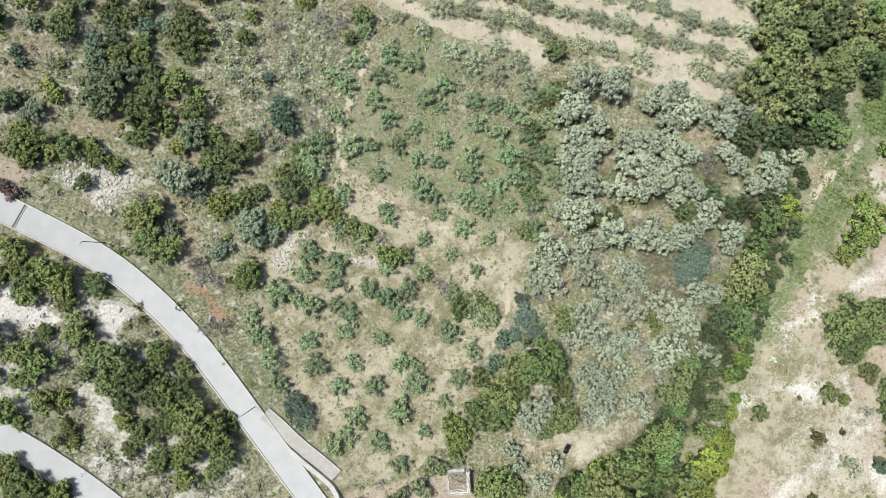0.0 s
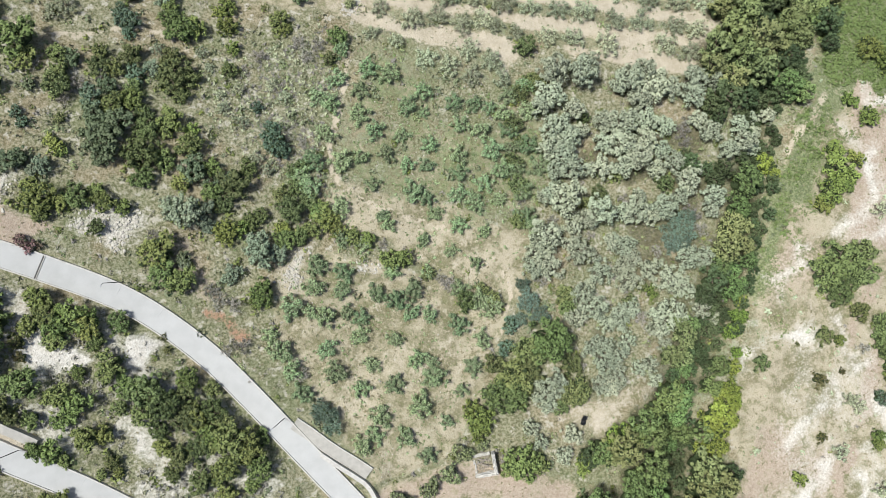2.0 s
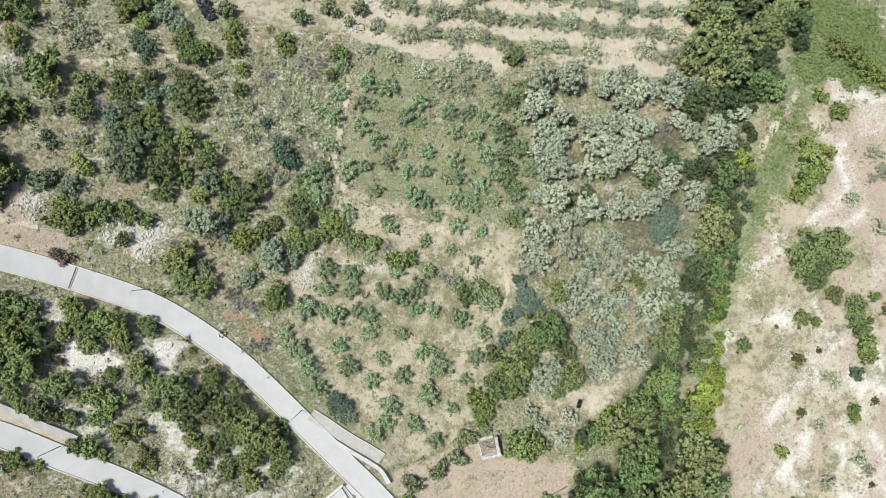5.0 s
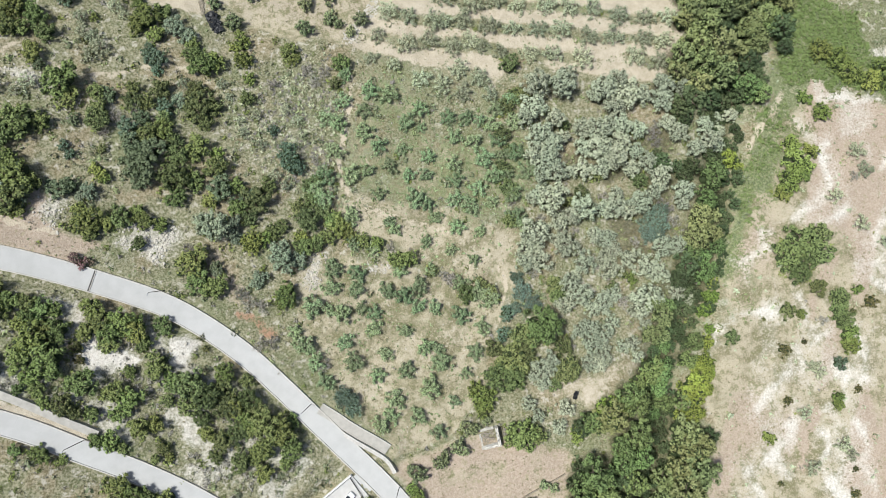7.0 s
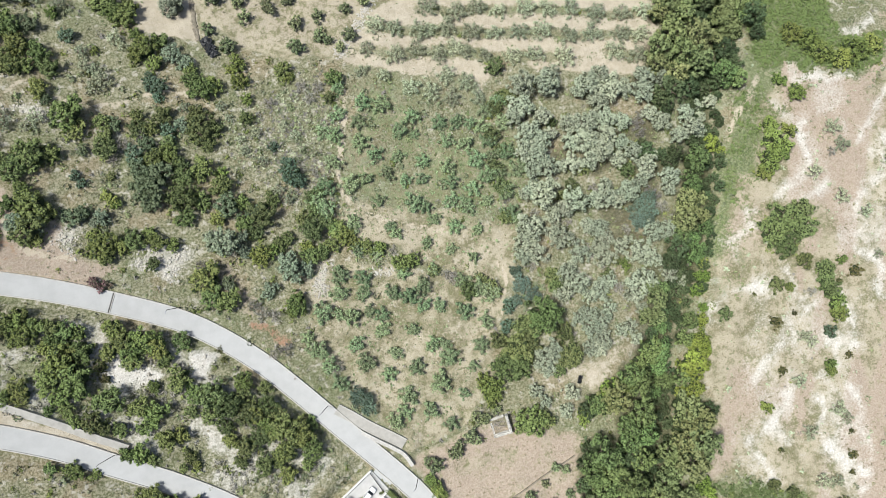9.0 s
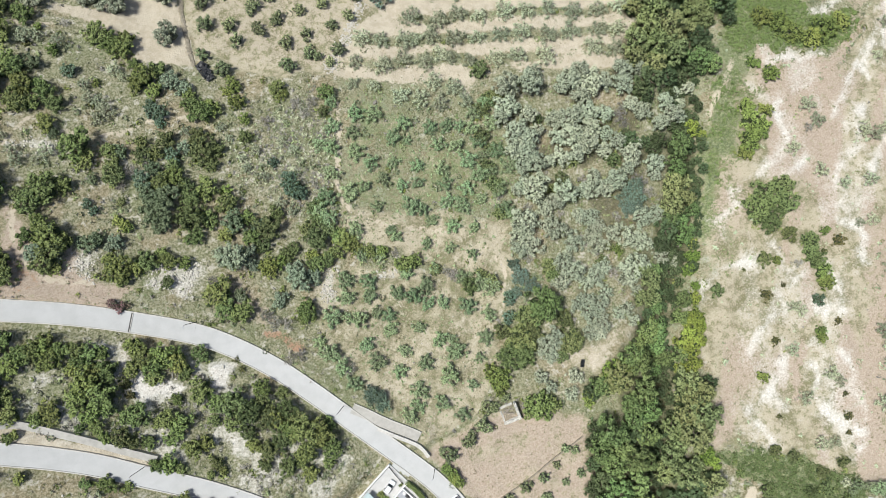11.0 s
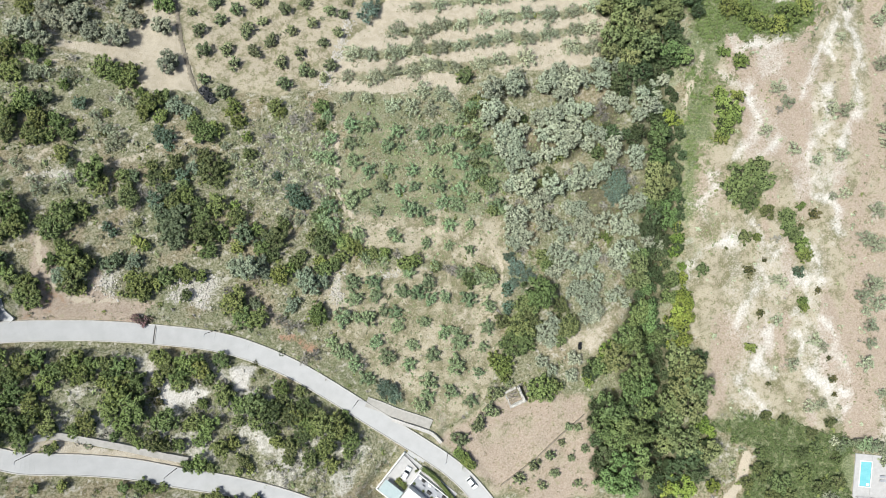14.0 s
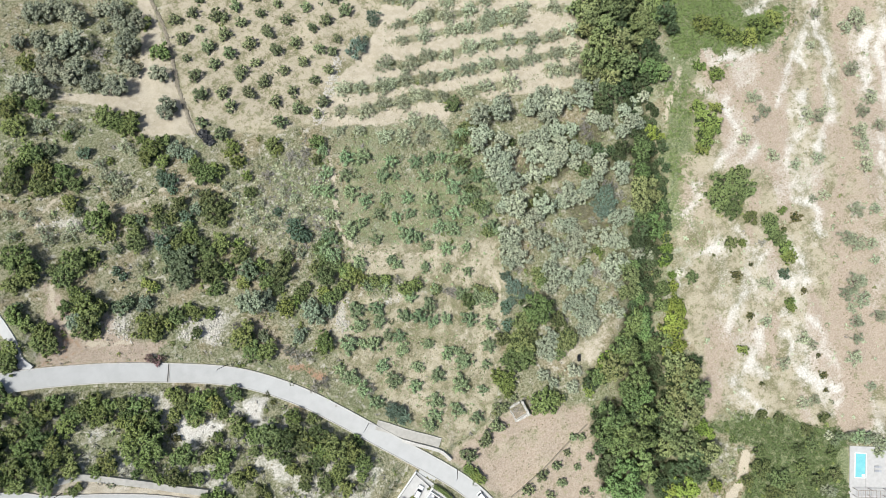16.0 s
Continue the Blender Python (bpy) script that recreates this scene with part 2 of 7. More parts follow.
ROAD, ROAD_LOW, TRACK, DRIVE = (smooth(p) for p in (ROAD_PLAN, LOW_ROAD_PLAN, TRACK_PLAN, DRIVE_PLAN))
STREAM = smooth(STREAM_PLAN, 3.0)
axis_x = np.concatenate([-np.geomspace(2600, 190, 26), np.arange(-184, 206, 1.15), np.geomspace(212, 2600, 26)])
axis_y = np.concatenate([-np.geomspace(2600, 150, 26), np.arange(-144, 152, 1.15), np.geomspace(158, 2600, 26)])
GX, GY = np.meshgrid(axis_x, axis_y)
GZ = hillside(GX, GY)
GZ += (vnoise(GX, GY, 9, 1) - 0.5) * 0.9 + (vnoise(GX, GY, 4.3, 2) - 0.5) * 0.4
GZ += (vnoise(GX, GY, 300, 5) - 0.5) * 60 * step01(np.hypot(GX, GY), 260, 900)
ds, _ = nearest(STREAM, GX, GY)
GZ -= 5.5 * np.exp(-(ds / 5.0) ** 2)
ROAD_GAP = np.full(GX.shape, 1e3)


def joined_level(path, reach=9.0):
    """A side road's level, eased into the main road's at its start."""
    own = hillside(path[:, 0], path[:, 1])
    d, k = nearest(ROAD, path[:, 0], path[:, 1])
    f = 1 - step01(d, 3.0, 3.0 + reach)
    return own * (1 - f) + hillside(ROAD[:, 0], ROAD[:, 1])[k] * f


TRACK_LEVEL, DRIVE_LEVEL = joined_level(TRACK), joined_level(DRIVE)
LEVELS = ((TRACK, 1.8, TRACK_LEVEL), (DRIVE, 1.9, DRIVE_LEVEL), (ROAD_LOW, 3.2, hillside(ROAD_LOW[:, 0], ROAD_LOW[:, 1])), (ROAD, 3.2, hillside(ROAD[:, 0], ROAD[:, 1])))
for path, half, line in LEVELS:
    d, k = nearest(path, GX, GY)
    f = 1 - step01(d, half + 0.5, half + 3.5)
    GZ = GZ * (1 - f) + (line[k] - 0.35) * f
    ROAD_GAP = np.minimum(ROAD_GAP, d - half)
# level ground for the house and for the pool terrace
for (cx, cy), ang, ru, rv in (((-39.9, -66.6), 210.7, 7.6, 11.5), ((94.0, -116.0), 0, 9.0, 12.0)):
    c, s = math.cos(radians(ang)), math.sin(radians(ang))
    u, v = np.abs((GX - cx) * c + (GY - cy) * s), np.abs(-(GX - cx) * s + (GY - cy) * c)
    out = np.maximum(u - ru, v - rv)
    f = (1 - step01(out, 0.0, 4.0)) * step01(ROAD_GAP, 0.0, 1.0)
    GZ = GZ * (1 - f) + (float(hillside(-38.5, -52.0) if cx < 0 else hillside(cx, cy)) - 0.6) * f
    ROAD_GAP = np.minimum(ROAD_GAP, out + 1.0)


def ground(x, y):
    """The height of the land at a place."""
    i = min(max(int(np.searchsorted(axis_x, x)) - 1, 0), len(axis_x) - 2)
    j = min(max(int(np.searchsorted(axis_y, y)) - 1, 0), len(axis_y) - 2)
    u, v = (x - axis_x[i]) / (axis_x[i + 1] - axis_x[i]), (y - axis_y[j]) / (axis_y[j + 1] - axis_y[j])
    return float((GZ[j, i] * (1 - u) + GZ[j, i + 1] * u) * (1 - v) + (GZ[j + 1, i] * (1 - u) + GZ[j + 1, i + 1] * u) * v)


def inside(poly, x, y, soft=2.0, rough=3.0, seed=3):
    """1 inside a patch of ground, 0 outside, with an uneven edge."""
    p = np.array(poly, float)
    q = np.roll(p, -1, 0)
    wx = x + (vnoise(x, y, 6, seed) - 0.5) * 2 * rough
    wy = y + (vnoise(x, y, 6, seed + 7) - 0.5) * 2 * rough
    odd, dist = np.zeros(x.shape, bool), np.full(x.shape, 1e9)
    for (ax, ay), (bx, by) in zip(p, q):
        crosses = ((ay > wy) != (by > wy)) & (wx < (bx - ax) * (wy - ay) / (by - ay + 1e-9) + ax)
        odd ^= crosses
        ux, uy = bx - ax, by - ay
        s = np.clip(((wx - ax) * ux + (wy - ay) * uy) / (ux * ux + uy * uy + 1e-9), 0, 1)
        dist = np.minimum(dist, np.hypot(wx - ax - s * ux, wy - ay - s * uy))
    return step01(np.where(odd, dist, -dist), -soft, soft)


def along(points, x, y, wide):
    d, _ = nearest(smooth(points), x, y)
    return np.exp(-((d + (vnoise(x, y, 2.5, 9) - 0.5) * wide) / wide) ** 2)


GROVE_FLOOR = [(29.7, 44.1), (41, 44.8), (72.4, 35.4), (77.8, 23.7), (71.1, 4.2), (56.7, -26.1), (46.6, -33), (29.6, -28.3), (33.7, -15.5), (18.7, -2.2), (25.2, 18.5)]
HERB_SLOPE = [(-59, 50.4), (-30.8, 58.8), (-26.4, 44.9), (-29.9, 29.5), (-33.3, 15.9), (-44.9, 27.4), (-54.9, 37.3)]
CUT_BANK = [(-135.9, -8), (-129.1, -7.6), (-122.5, -9.6), (-118.3, -12.4), (-109.7, -18.7), (-101.9, -25), (-94.4, -31), (-98.2, -31.5), (-108.5, -24.1), (-119.3, -16.5), (-126.6, -11.9), (-136, -8.6)]
TILLED_FIELD = [(20.2, 101.7), (87.8, 72), (67.8, 39.8), (34.4, 49.5), (24.1, 55.7), (18, 44.8), (-23.5, 62.9), (-12.4, 74.9), (1, 81.9)]
BARE_PARCEL = [(-58.4, 131.8), (-60, 76.1), (-67.5, 77.8), (-74.8, 82.3), (-78.2, 91), (-92.7, 101.9), (-93.7, 104.6), (-81.7, 99.9), (-68, 105), (-62.8, 123.6), (-62.2, 133.2)]
UPPER_ORCHARD = [(-56.4, 133.5), (20.2, 101.7), (1, 81.9), (-12.4, 74.9), (-23.5, 62.9), (-50.7, 73.3), (-59.6, 77.1)]
GREEN_TERRACE = [(-20.2, 56), (17.6, 41.6), (30.5, 22.7), (19.4, 3.9), (-1.1, 10.1), (-28.7, 21.6), (-24.6, 40.7)]
TERRACE = [(-32, 23.1), (16.8, 2.9), (12, -11.7), (-7.4, -3.7), (-33.1, 11.3)]
LOWER_ORCHARD = [(-40.1, 8.5), (9.4, -12.6), (-3.8, -45.2), (-11.9, -49.2), (-28.8, -50.7), (-36.7, -33), (-48.5, -11.3)]
HUT_FIELD = [(-29.5, -52.3), (-0.3, -50.9), (23.5, -62.1), (18.7, -75.7), (9.2, -90.5), (-17.3, -77.8)]
RED_SOIL = [(-62.9, -5.7), (-55.3, -9.5), (-51.5, -13.8), (-56.2, -13.8), (-62.3, -8.7)]
RED_SOIL_WEST = [(-115, 33.5), (-109.6, 32.6), (-109.6, 23.5), (-116.9, 22.9), (-120.5, 24.8)]
CLEARING = [(22, -42), (24, -39.4), (32.2, -40.8), (39.1, -38.9), (44.7, -37.7), (48.9, -39.1), (46, -43.7), (40.4, -45.5), (32, -47.9), (24, -49.1), (18.6, -47.2)]
RIGHT_BANK = [(105.8, 37), (121, 30.2), (139.1, 19.8), (166.9, 40.2), (203.7, 21.1), (117.4, -112), (94.1, -100.9), (70, -85.5), (53.6, -81), (61, -59.3), (64.6, -36.1), (84.8, -2)]
RED_BANK = [(174, 36.5), (191.6, 27.4), (106.4, -107.2), (93.2, -100.6), (105.4, -75.5), (117.9, -43.5), (135.8, -25.3), (152.3, 9.1)]
PINK_BANK = [(150.8, 47.1), (166.9, 40.2), (147.7, 25.8), (138.4, 22.5)]
VINE_BANK = [(117.3, 61.8), (112.2, 56.3), (106, 46.7), (105.2, 36.8), (113.1, 32.9), (118.3, 32.9), (128.1, 29.6), (135.7, 25.8), (144.7, 27.1), (152, 33.4), (150.4, 38.1), (142.3, 36.8), (134, 39.2), (133.8, 46.9), (134.9, 54)]
REED_BED = [(49.2, -81.5), (54.7, -82.9), (69.6, -86.2), (81.7, -94.1), (93.8, -101.4), (90.8, -106.1), (92, -107.5), (81.7, -119.1), (77.5, -124.2), (50.4, -112.8), (56.3, -102.4), (63.1, -95.9), (58.2, -87.9)]
STREAM_TRACK = [(43.1, -107.8), (53, -100.9), (59, -94.1), (61.4, -95.2), (56.3, -102.4), (46.4, -109.2)]
ROAD_BANK = [(-131.2, -7), (-122.5, -9.5), (-117.2, -12.9), (-109.6, -18.6), (-101.9, -24.9), (-95, -30.5), (-98, -31.1), (-108.4, -23.7), (-119.3, -16.5), (-131.9, -9.8)]
TAN_BANK = [(-114.9, 47.9), (-109.1, 43.4), (-102.7, 31), (-96.7, 21.5), (-89.5, 14.7), (-97.9, 13.4), (-117, 22.7), (-120.2, 25.5)]
TAN_SLOPE = [(-76.1, 10.2), (-63.2, 11.6), (-59.8, 2.1), (-53.2, -9), (-63.1, -6), (-72.8, 0.9)]
VERGE = [(-106.7, 23.4), (-97, 20.7), (-85.4, 12.6), (-76.5, 4.7), (-80.3, 3.7), (-98.1, 12.9), (-106.9, 18.4)]
BELT_FRINGE = [(102.9, 41.8), (124.2, 35.5), (116.0, 30.3), (107.2, 25.5), (98.3, 16.1), (89.7, 7.2), (83.9, -3.5), (78.4, -12.7), (76.3, -9.4), (83.9, 8.5), (91.0, 20.6), (97.9, 29.8)]
STREAM_MEADOW = [(95.6, 22.7), (109.3, 30.6), (118.8, 26.4), (112, 17.6), (100.6, 18.1), (89.9, -4.3), (81.6, -26.8), (69, -38.1), (67.3, -33.1), (73.7, -18.8), (86.3, 8.6)]
SOUTH_SLOPE = [(-123.6, 15.5), (-94, 3.2), (-75.3, -9.5), (-60.9, -25.4), (-47.6, -46.6), (-59.1, -60.7), (-75.2, -50), (-92.6, -32), (-118.2, -12.1), (-129.2, -8.1)]
STREAKS = (
    (2, [(164.6, 36.5), (159, 28.5), (156.7, 21.9), (156.8, 15.6), (155.4, 10.1), (151.4, 4.7), (146.8, -0.4)]),
    (2.6, [(146.8, -0.4), (144.7, -6.4), (139.6, -13.4), (133.4, -17.1)]),
    (1.1, [(151.7, 26.5), (146, 20.5), (141.6, 16.3), (137.2, 12.3), (132.9, 7.1), (129.7, 3.8)]),
    (1.6, [(151.6, 24), (147.3, 18.7), (147.6, 13.2)]),
    (2.2, [(139.9, 2.8), (132.6, -7.8), (127.9, -12.5), (121.8, -17.1)]),
    (2.4, [(174.2, 15), (168.2, 6.9), (160.4, -4.1)]),
    (3, [(178.6, 11.3), (170, -1.4), (163.6, -12.6)]),
    (2.6, [(157.2, -20.2), (151.9, -30.4)]),
    (1.6, [(137.3, 39), (141.6, 39.8), (145.2, 40.8), (147.8, 40.9)]),
    (1.8, [(115.9, 29), (121.7, 29.4), (126, 26.1), (134, 24)]),
    (1.5, [(105.5, 21), (109.7, 17.5), (114.3, 13.9)]),
    (1.6, [(112.2, 13.4), (113.3, 7.8), (111.8, 1.5), (104.8, -2.6), (99.5, -6.5)]),
    (1.6, [(116.5, -5.1), (109.5, -6.6), (104.3, -7.6)]),
    (1.4, [(92.4, -44.6), (89.2, -49.5), (84.2, -52.4), (78.4, -54.9), (76.5, -57.8)]),
    (2.2, [(83.9, -61.7), (80.8, -68.4), (76.9, -71.7), (71.6, -72.3), (68, -73)]),
    (1.3, [(101.4, -50.9), (97.7, -57.6), (94, -62.1), (89.4, -68.2), (88.2, -73.7), (89.3, -78.3)]),
    (2.6, [(89.3, -78.3), (92.3, -83.2), (94.5, -88.6), (95.5, -94)]),
    (2.2, [(99.4, -65.6), (101.8, -69.8), (101.4, -75.7), (98.9, -84.6), (96.3, -93.7)]),
    (1.3, [(96.2, -35.7), (92.8, -42.7)]),
    (1.2, [(100.5, -39.8), (93.6, -45.2), (90.9, -49.2)]),
    (2.2, [(68.1, -34.5), (65.7, -37.7)]),
    (1.8, [(69, -79.1), (70.4, -84.1)]),
    (2.2, [(107.1, -94.2), (104.7, -100.8), (102.7, -105.1)]),
    (1.2, [(88.6, -13.7), (82.9, -16.5), (78.5, -17.1)]),
    (1.4, [(88, -9.6), (90.9, -9.6)]),
    (1.6, [(116.4, -26.5), (121.2, -30.2), (122.8, -35.3), (120.8, -40.6)]),
    (1.3, [(94.7, -29.6), (92.7, -36.2), (95.9, -35.5)]),
    (1.2, [(87.3, -31.6), (82.9, -31.7), (75.1, -32.8)]),
    (1.6, [(109.1, -41.6), (107.6, -49.5), (105.5, -54.9)]),
)
DIRT_WAYS = (
    (3.4, [(126.8, -47.6), (115.5, -59.5), (107.9, -68.5), (105.3, -79.4), (100.3, -93.2), (94.4, -100.5)]),
    (3, [(144.3, 26.1), (136.3, 20.9), (130.5, 15.2)]),
    (3.2, [(143.6, -12.9), (137.6, -26.2), (127.3, -39.2), (125, -46.8)]),
    (2.6, [(150.4, 10), (143.7, 1.1), (137.4, -7.7)]),
    (2.4, [(172.4, 29.7), (163.7, 18.9), (159.1, 6.1), (152.9, -5.5), (145.1, -15.9)]),
    (2.2, [(95.9, -35.5), (97.7, -29.9), (103.3, -23.8), (108, -19.3)]),
    (2.4, [(90.6, -60.6), (85.9, -66.7), (83.5, -73.7)]),
    (3, [(112, -78.5), (106.1, -91.8), (99.6, -100.5)]),
)
WHITE_FLAT = [(119, -15.8), (131.2, -21.4), (129.2, -26.4), (121.3, -28.1), (115.1, -29.6), (111.3, -24.2), (116.6, -18.8)]
SPECKLED_FLAT = [(96.9, -62.4), (104.6, -65.9), (103.4, -74.6), (100.8, -83.4), (96, -95.5), (89, -92.4), (90.2, -79.7), (91.9, -69.4)]
STONY_FLAT = [(118.1, 29.5), (132.6, 23.1), (127, 13.3), (116.3, 13.4), (118.5, 21.7)]
CHALK_A = [(-96.5, -4.5), (-93.2, -6.3), (-91.7, -10.8), (-83.3, -12.6), (-85.4, -16.1), (-91.1, -15.7), (-94.1, -15), (-98.5, -9.8)]
CHALK_B = [(-77.9, -9.8), (-71.7, -14), (-73.7, -16.8), (-77.9, -16.4)]
CHALK = (CHALK_A, CHALK_B)
ROCKY_A = [(-101.7, 29.5), (-95.3, 25.5), (-97.9, 20.2), (-103.5, 24)]
ROCKY_B = [(-88, 19), (-80.3, 21.9), (-72.2, 16), (-76.4, 9.4), (-86.1, 15.2)]
ROCKY_C = [(-42.2, 3.5), (-37.5, 3.3), (-40.7, -4.2), (-44.7, -2.3)]
ROCKY_D = [(-25, 2.4), (-20.6, 1), (-21.6, -2.6), (-27.3, -0.5)]
ROCKY_E = [(-111.3, 65.8), (-97.6, 61.6), (-98.9, 57.4), (-110.5, 63.5)]
ROCKY = (ROCKY_A, ROCKY_B, ROCKY_C, ROCKY_D, ROCKY_E)
LAMPS = [(-77.1, 2, -119), (-46.3, -33.9, -152), (-27, -59.7, -151), (-98.1, -30.8, -132), (-126.5, -11.2, -117)]
DRAIN = (-92.6, 7.0)
HEDGE = [(-35.6, -60.8), (-33.5, -64), (-31.8, -68.1), (-29.9, -73.8)]
ROAD_CAR = [(-23.8, -68.6), (-22.5, -72.9)]
POOL_PLAN = [(91.7, -108.9), (94.8, -110.4), (90.6, -116), (87.6, -114.5)]
TARP_SPOT = (-57.3, 73.0)
BLACK_SHEET_SPOT = (24.4, -45.1)

UPPER_OLIVES_A = [(-52.9, 118.1, 2.5), (-46.6, 118.5, 2.3), (-39.5, 114.2, 2.9), (-52.5, 110, 2.7), (-45.9, 103.9, 2.7), (-46.6, 111.6, 1.7), (-39.2, 106.3, 2.7), (-46.1, 96.8, 2.3), (-53, 95, 2.6), (-53.7, 102.4, 1.7), (-53.6, 87.9, 2.8), (-47, 85.7, 2.5), (-56.5, 78.4, 2.2), (-52.1, 72.3, 2.6), (-32.7, 108.6, 2.4), (-25.4, 109.6, 2), (-18.7, 111, 2), (-10.1, 106, 2.4), (-18.2, 103.8, 2.4), (-5.4, 98.3, 2.6), (2.2, 99.3, 2.8), (-10.8, 97.2, 2), (-25.7, 101.5, 2.6), (-32.7, 99.7, 2.7), (-25.4, 94, 2.5), (-18.6, 94.4, 2.4), (-40, 98.6, 2.5), (-33.6, 92.2, 2.1), (-18.6, 86.4, 2.3), (-25.9, 86, 2.3), (-39.2, 90.4, 2.9), (-33.2, 84.7, 2.5)]
UPPER_OLIVES_B = [(-39.3, 82.6, 2.5), (-26, 77.7, 2.3), (-17.6, 78.7, 2.1), (-11.8, 80.3, 2.3), (-11.6, 88.7, 2.4), (-7.9, 86, 2.2), (-4.8, 90.2, 2), (-32.5, 76.4, 2.5), (-17.9, 70.2, 2.5), (-26.5, 71.2, 2.7), (-24.3, 69.8, 1.7), (-46.3, 80.6, 2.4), (-33.7, 68.8, 2.7), (-32.4, 115.2, 2.4), (-37.4, 112.6, 2), (-21.4, 67, 1.9), (-24.9, 116.6, 2.4), (0.3, 105.3, 2.4), (-42.8, 123.1, 2.4)]
TILLED_OLIVES_A = [(6.9, 74.8, 3), (15, 71.3, 3), (21.7, 71.9, 2.8), (15.8, 80.7, 2), (23.9, 79.2, 2.8), (17.5, 87, 2.2), (25.7, 85.6, 2.8), (34.4, 83, 2.9), (42.8, 81.9, 2.7), (48.8, 76.6, 3.1), (54.8, 76.1, 2.1), (61.1, 75.1, 2.5), (71.4, 70.6, 2.5), (77.8, 67.3, 2.5), (34, 77.2, 2.8), (39.1, 76.2, 2.6), (46, 74.3, 2.9), (52.5, 73.7, 2), (57.5, 71.6, 3.1), (36.7, 68.8, 3), (43.4, 66.5, 2.8), (50.6, 65.2, 2.8), (58.1, 62.3, 2.9), (66.3, 60.6, 2.9), (73.3, 59.9, 2.7), (28.1, 69.3, 2.4), (47.8, 57, 2.8), (55.1, 56.1, 3), (64.2, 54, 2.8), (69.8, 52.5, 2.7), (25.1, 62.5, 2.4), (32.8, 61.3, 2.8)]
TILLED_OLIVES_B = [(39.7, 60.1, 3), (60.4, 48.6, 3), (67, 46.2, 2.8), (35.9, 53.1, 2.8), (44.5, 50.3, 3.2), (20.7, 55.4, 2.2), (28.8, 54, 2.6), (-10, 71.9, 2.7), (-4.4, 69.6, 2.5), (2.7, 67.5, 2.9), (6, 67.1, 2), (10.8, 66.8, 2.8), (18.3, 64.2, 3), (-14, 64.9, 2.3), (-6.2, 61.4, 2.7), (0.3, 61.9, 2.7), (6.8, 59.1, 2.7), (12.2, 60.2, 2.6), (15.5, 58.2, 2), (7.5, 52.1, 2.7), (13.3, 48.5, 2.7), (-3.7, 50.4, 2.7), (2.1, 47.9, 2.7), (7.5, 44.9, 2.7), (15.2, 43.3, 2.4), (-16.8, 58.5, 1.9), (-10.7, 55.8, 1.9), (29.4, 86.8, 2), (36.8, 88.3, 2.5), (50.4, 83.5, 2.5), (23.8, 93.9, 2.4), (18.7, 97.6, 2)]
TILLED_TREES = TILLED_OLIVES_A + TILLED_OLIVES_B
TERRACE_OLIVES_A = [(-18.3, 48.7, 2.5), (-13.5, 46.6, 2.5), (-5.5, 41.6, 2.3), (2, 38.3, 2.3), (7.1, 37.1, 2.1), (10.8, 36, 1.8), (-21.1, 43.1, 2.3), (-10, 38.2, 2.3), (-5.9, 36.1, 1.5), (2.8, 32.1, 2.3), (8.2, 30.1, 2.3), (-21.6, 37, 2.6), (-18.6, 32.6, 2.3), (-12.3, 30.8, 1.9), (-5.4, 27.7, 2.1), (1.3, 24.3, 2.3), (-16.3, 26.3, 2.1), (-11.6, 23.2, 1.9), (-27.5, 25.5, 2.8), (-22.5, 26, 1.9), (-6.8, 22.4, 1.9), (-10.5, 16.3, 2.8), (-7.5, 14, 1.9), (-20.5, 18.9, 1.9), (-6.1, 10.2, 1.9), (0.1, 14.7, 2.3), (1.2, 19.5, 2.1), (10, 25, 2.7), (11.9, 19.9, 2.7), (7.2, 16.7, 2.3), (4, 11.9, 2.5), (-0.5, 6.6, 2.3)]
TERRACE_OLIVES_B = [(5.7, 4.4, 1.7), (19.5, 25, 2.7), (22.3, 19.5, 2.7), (16.3, 13.6, 2.7), (10.4, 12.1, 1.9), (16.5, 7.2, 2.5), (18.3, 4.3, 2.3), (-17.9, 8.8, 1.9), (-9.6, 3.9, 1.7), (-28.4, 14.3, 2.4), (-19, 11, 1.5), (-3.3, 0.6, 1.7), (2.8, -3.2, 1.7), (-26.6, 46.6, 2.3), (-31.3, 42.4, 2.4), (-28.4, 40, 2.3), (-30.4, 32.6, 2.4), (-34.1, 26.1, 2.8), (-37.5, 22.6, 2.6), (-35, 19.4, 2.6), (14.1, 34, 2.3), (15.1, 29.2, 2.3), (20.7, 34.3, 2.5), (16.2, 38.5, 2.3), (20.6, 41, 2.2), (-24.5, 54.2, 2.1), (15.8, 19.2, 2.1), (15.2, 24.9, 1.9)]
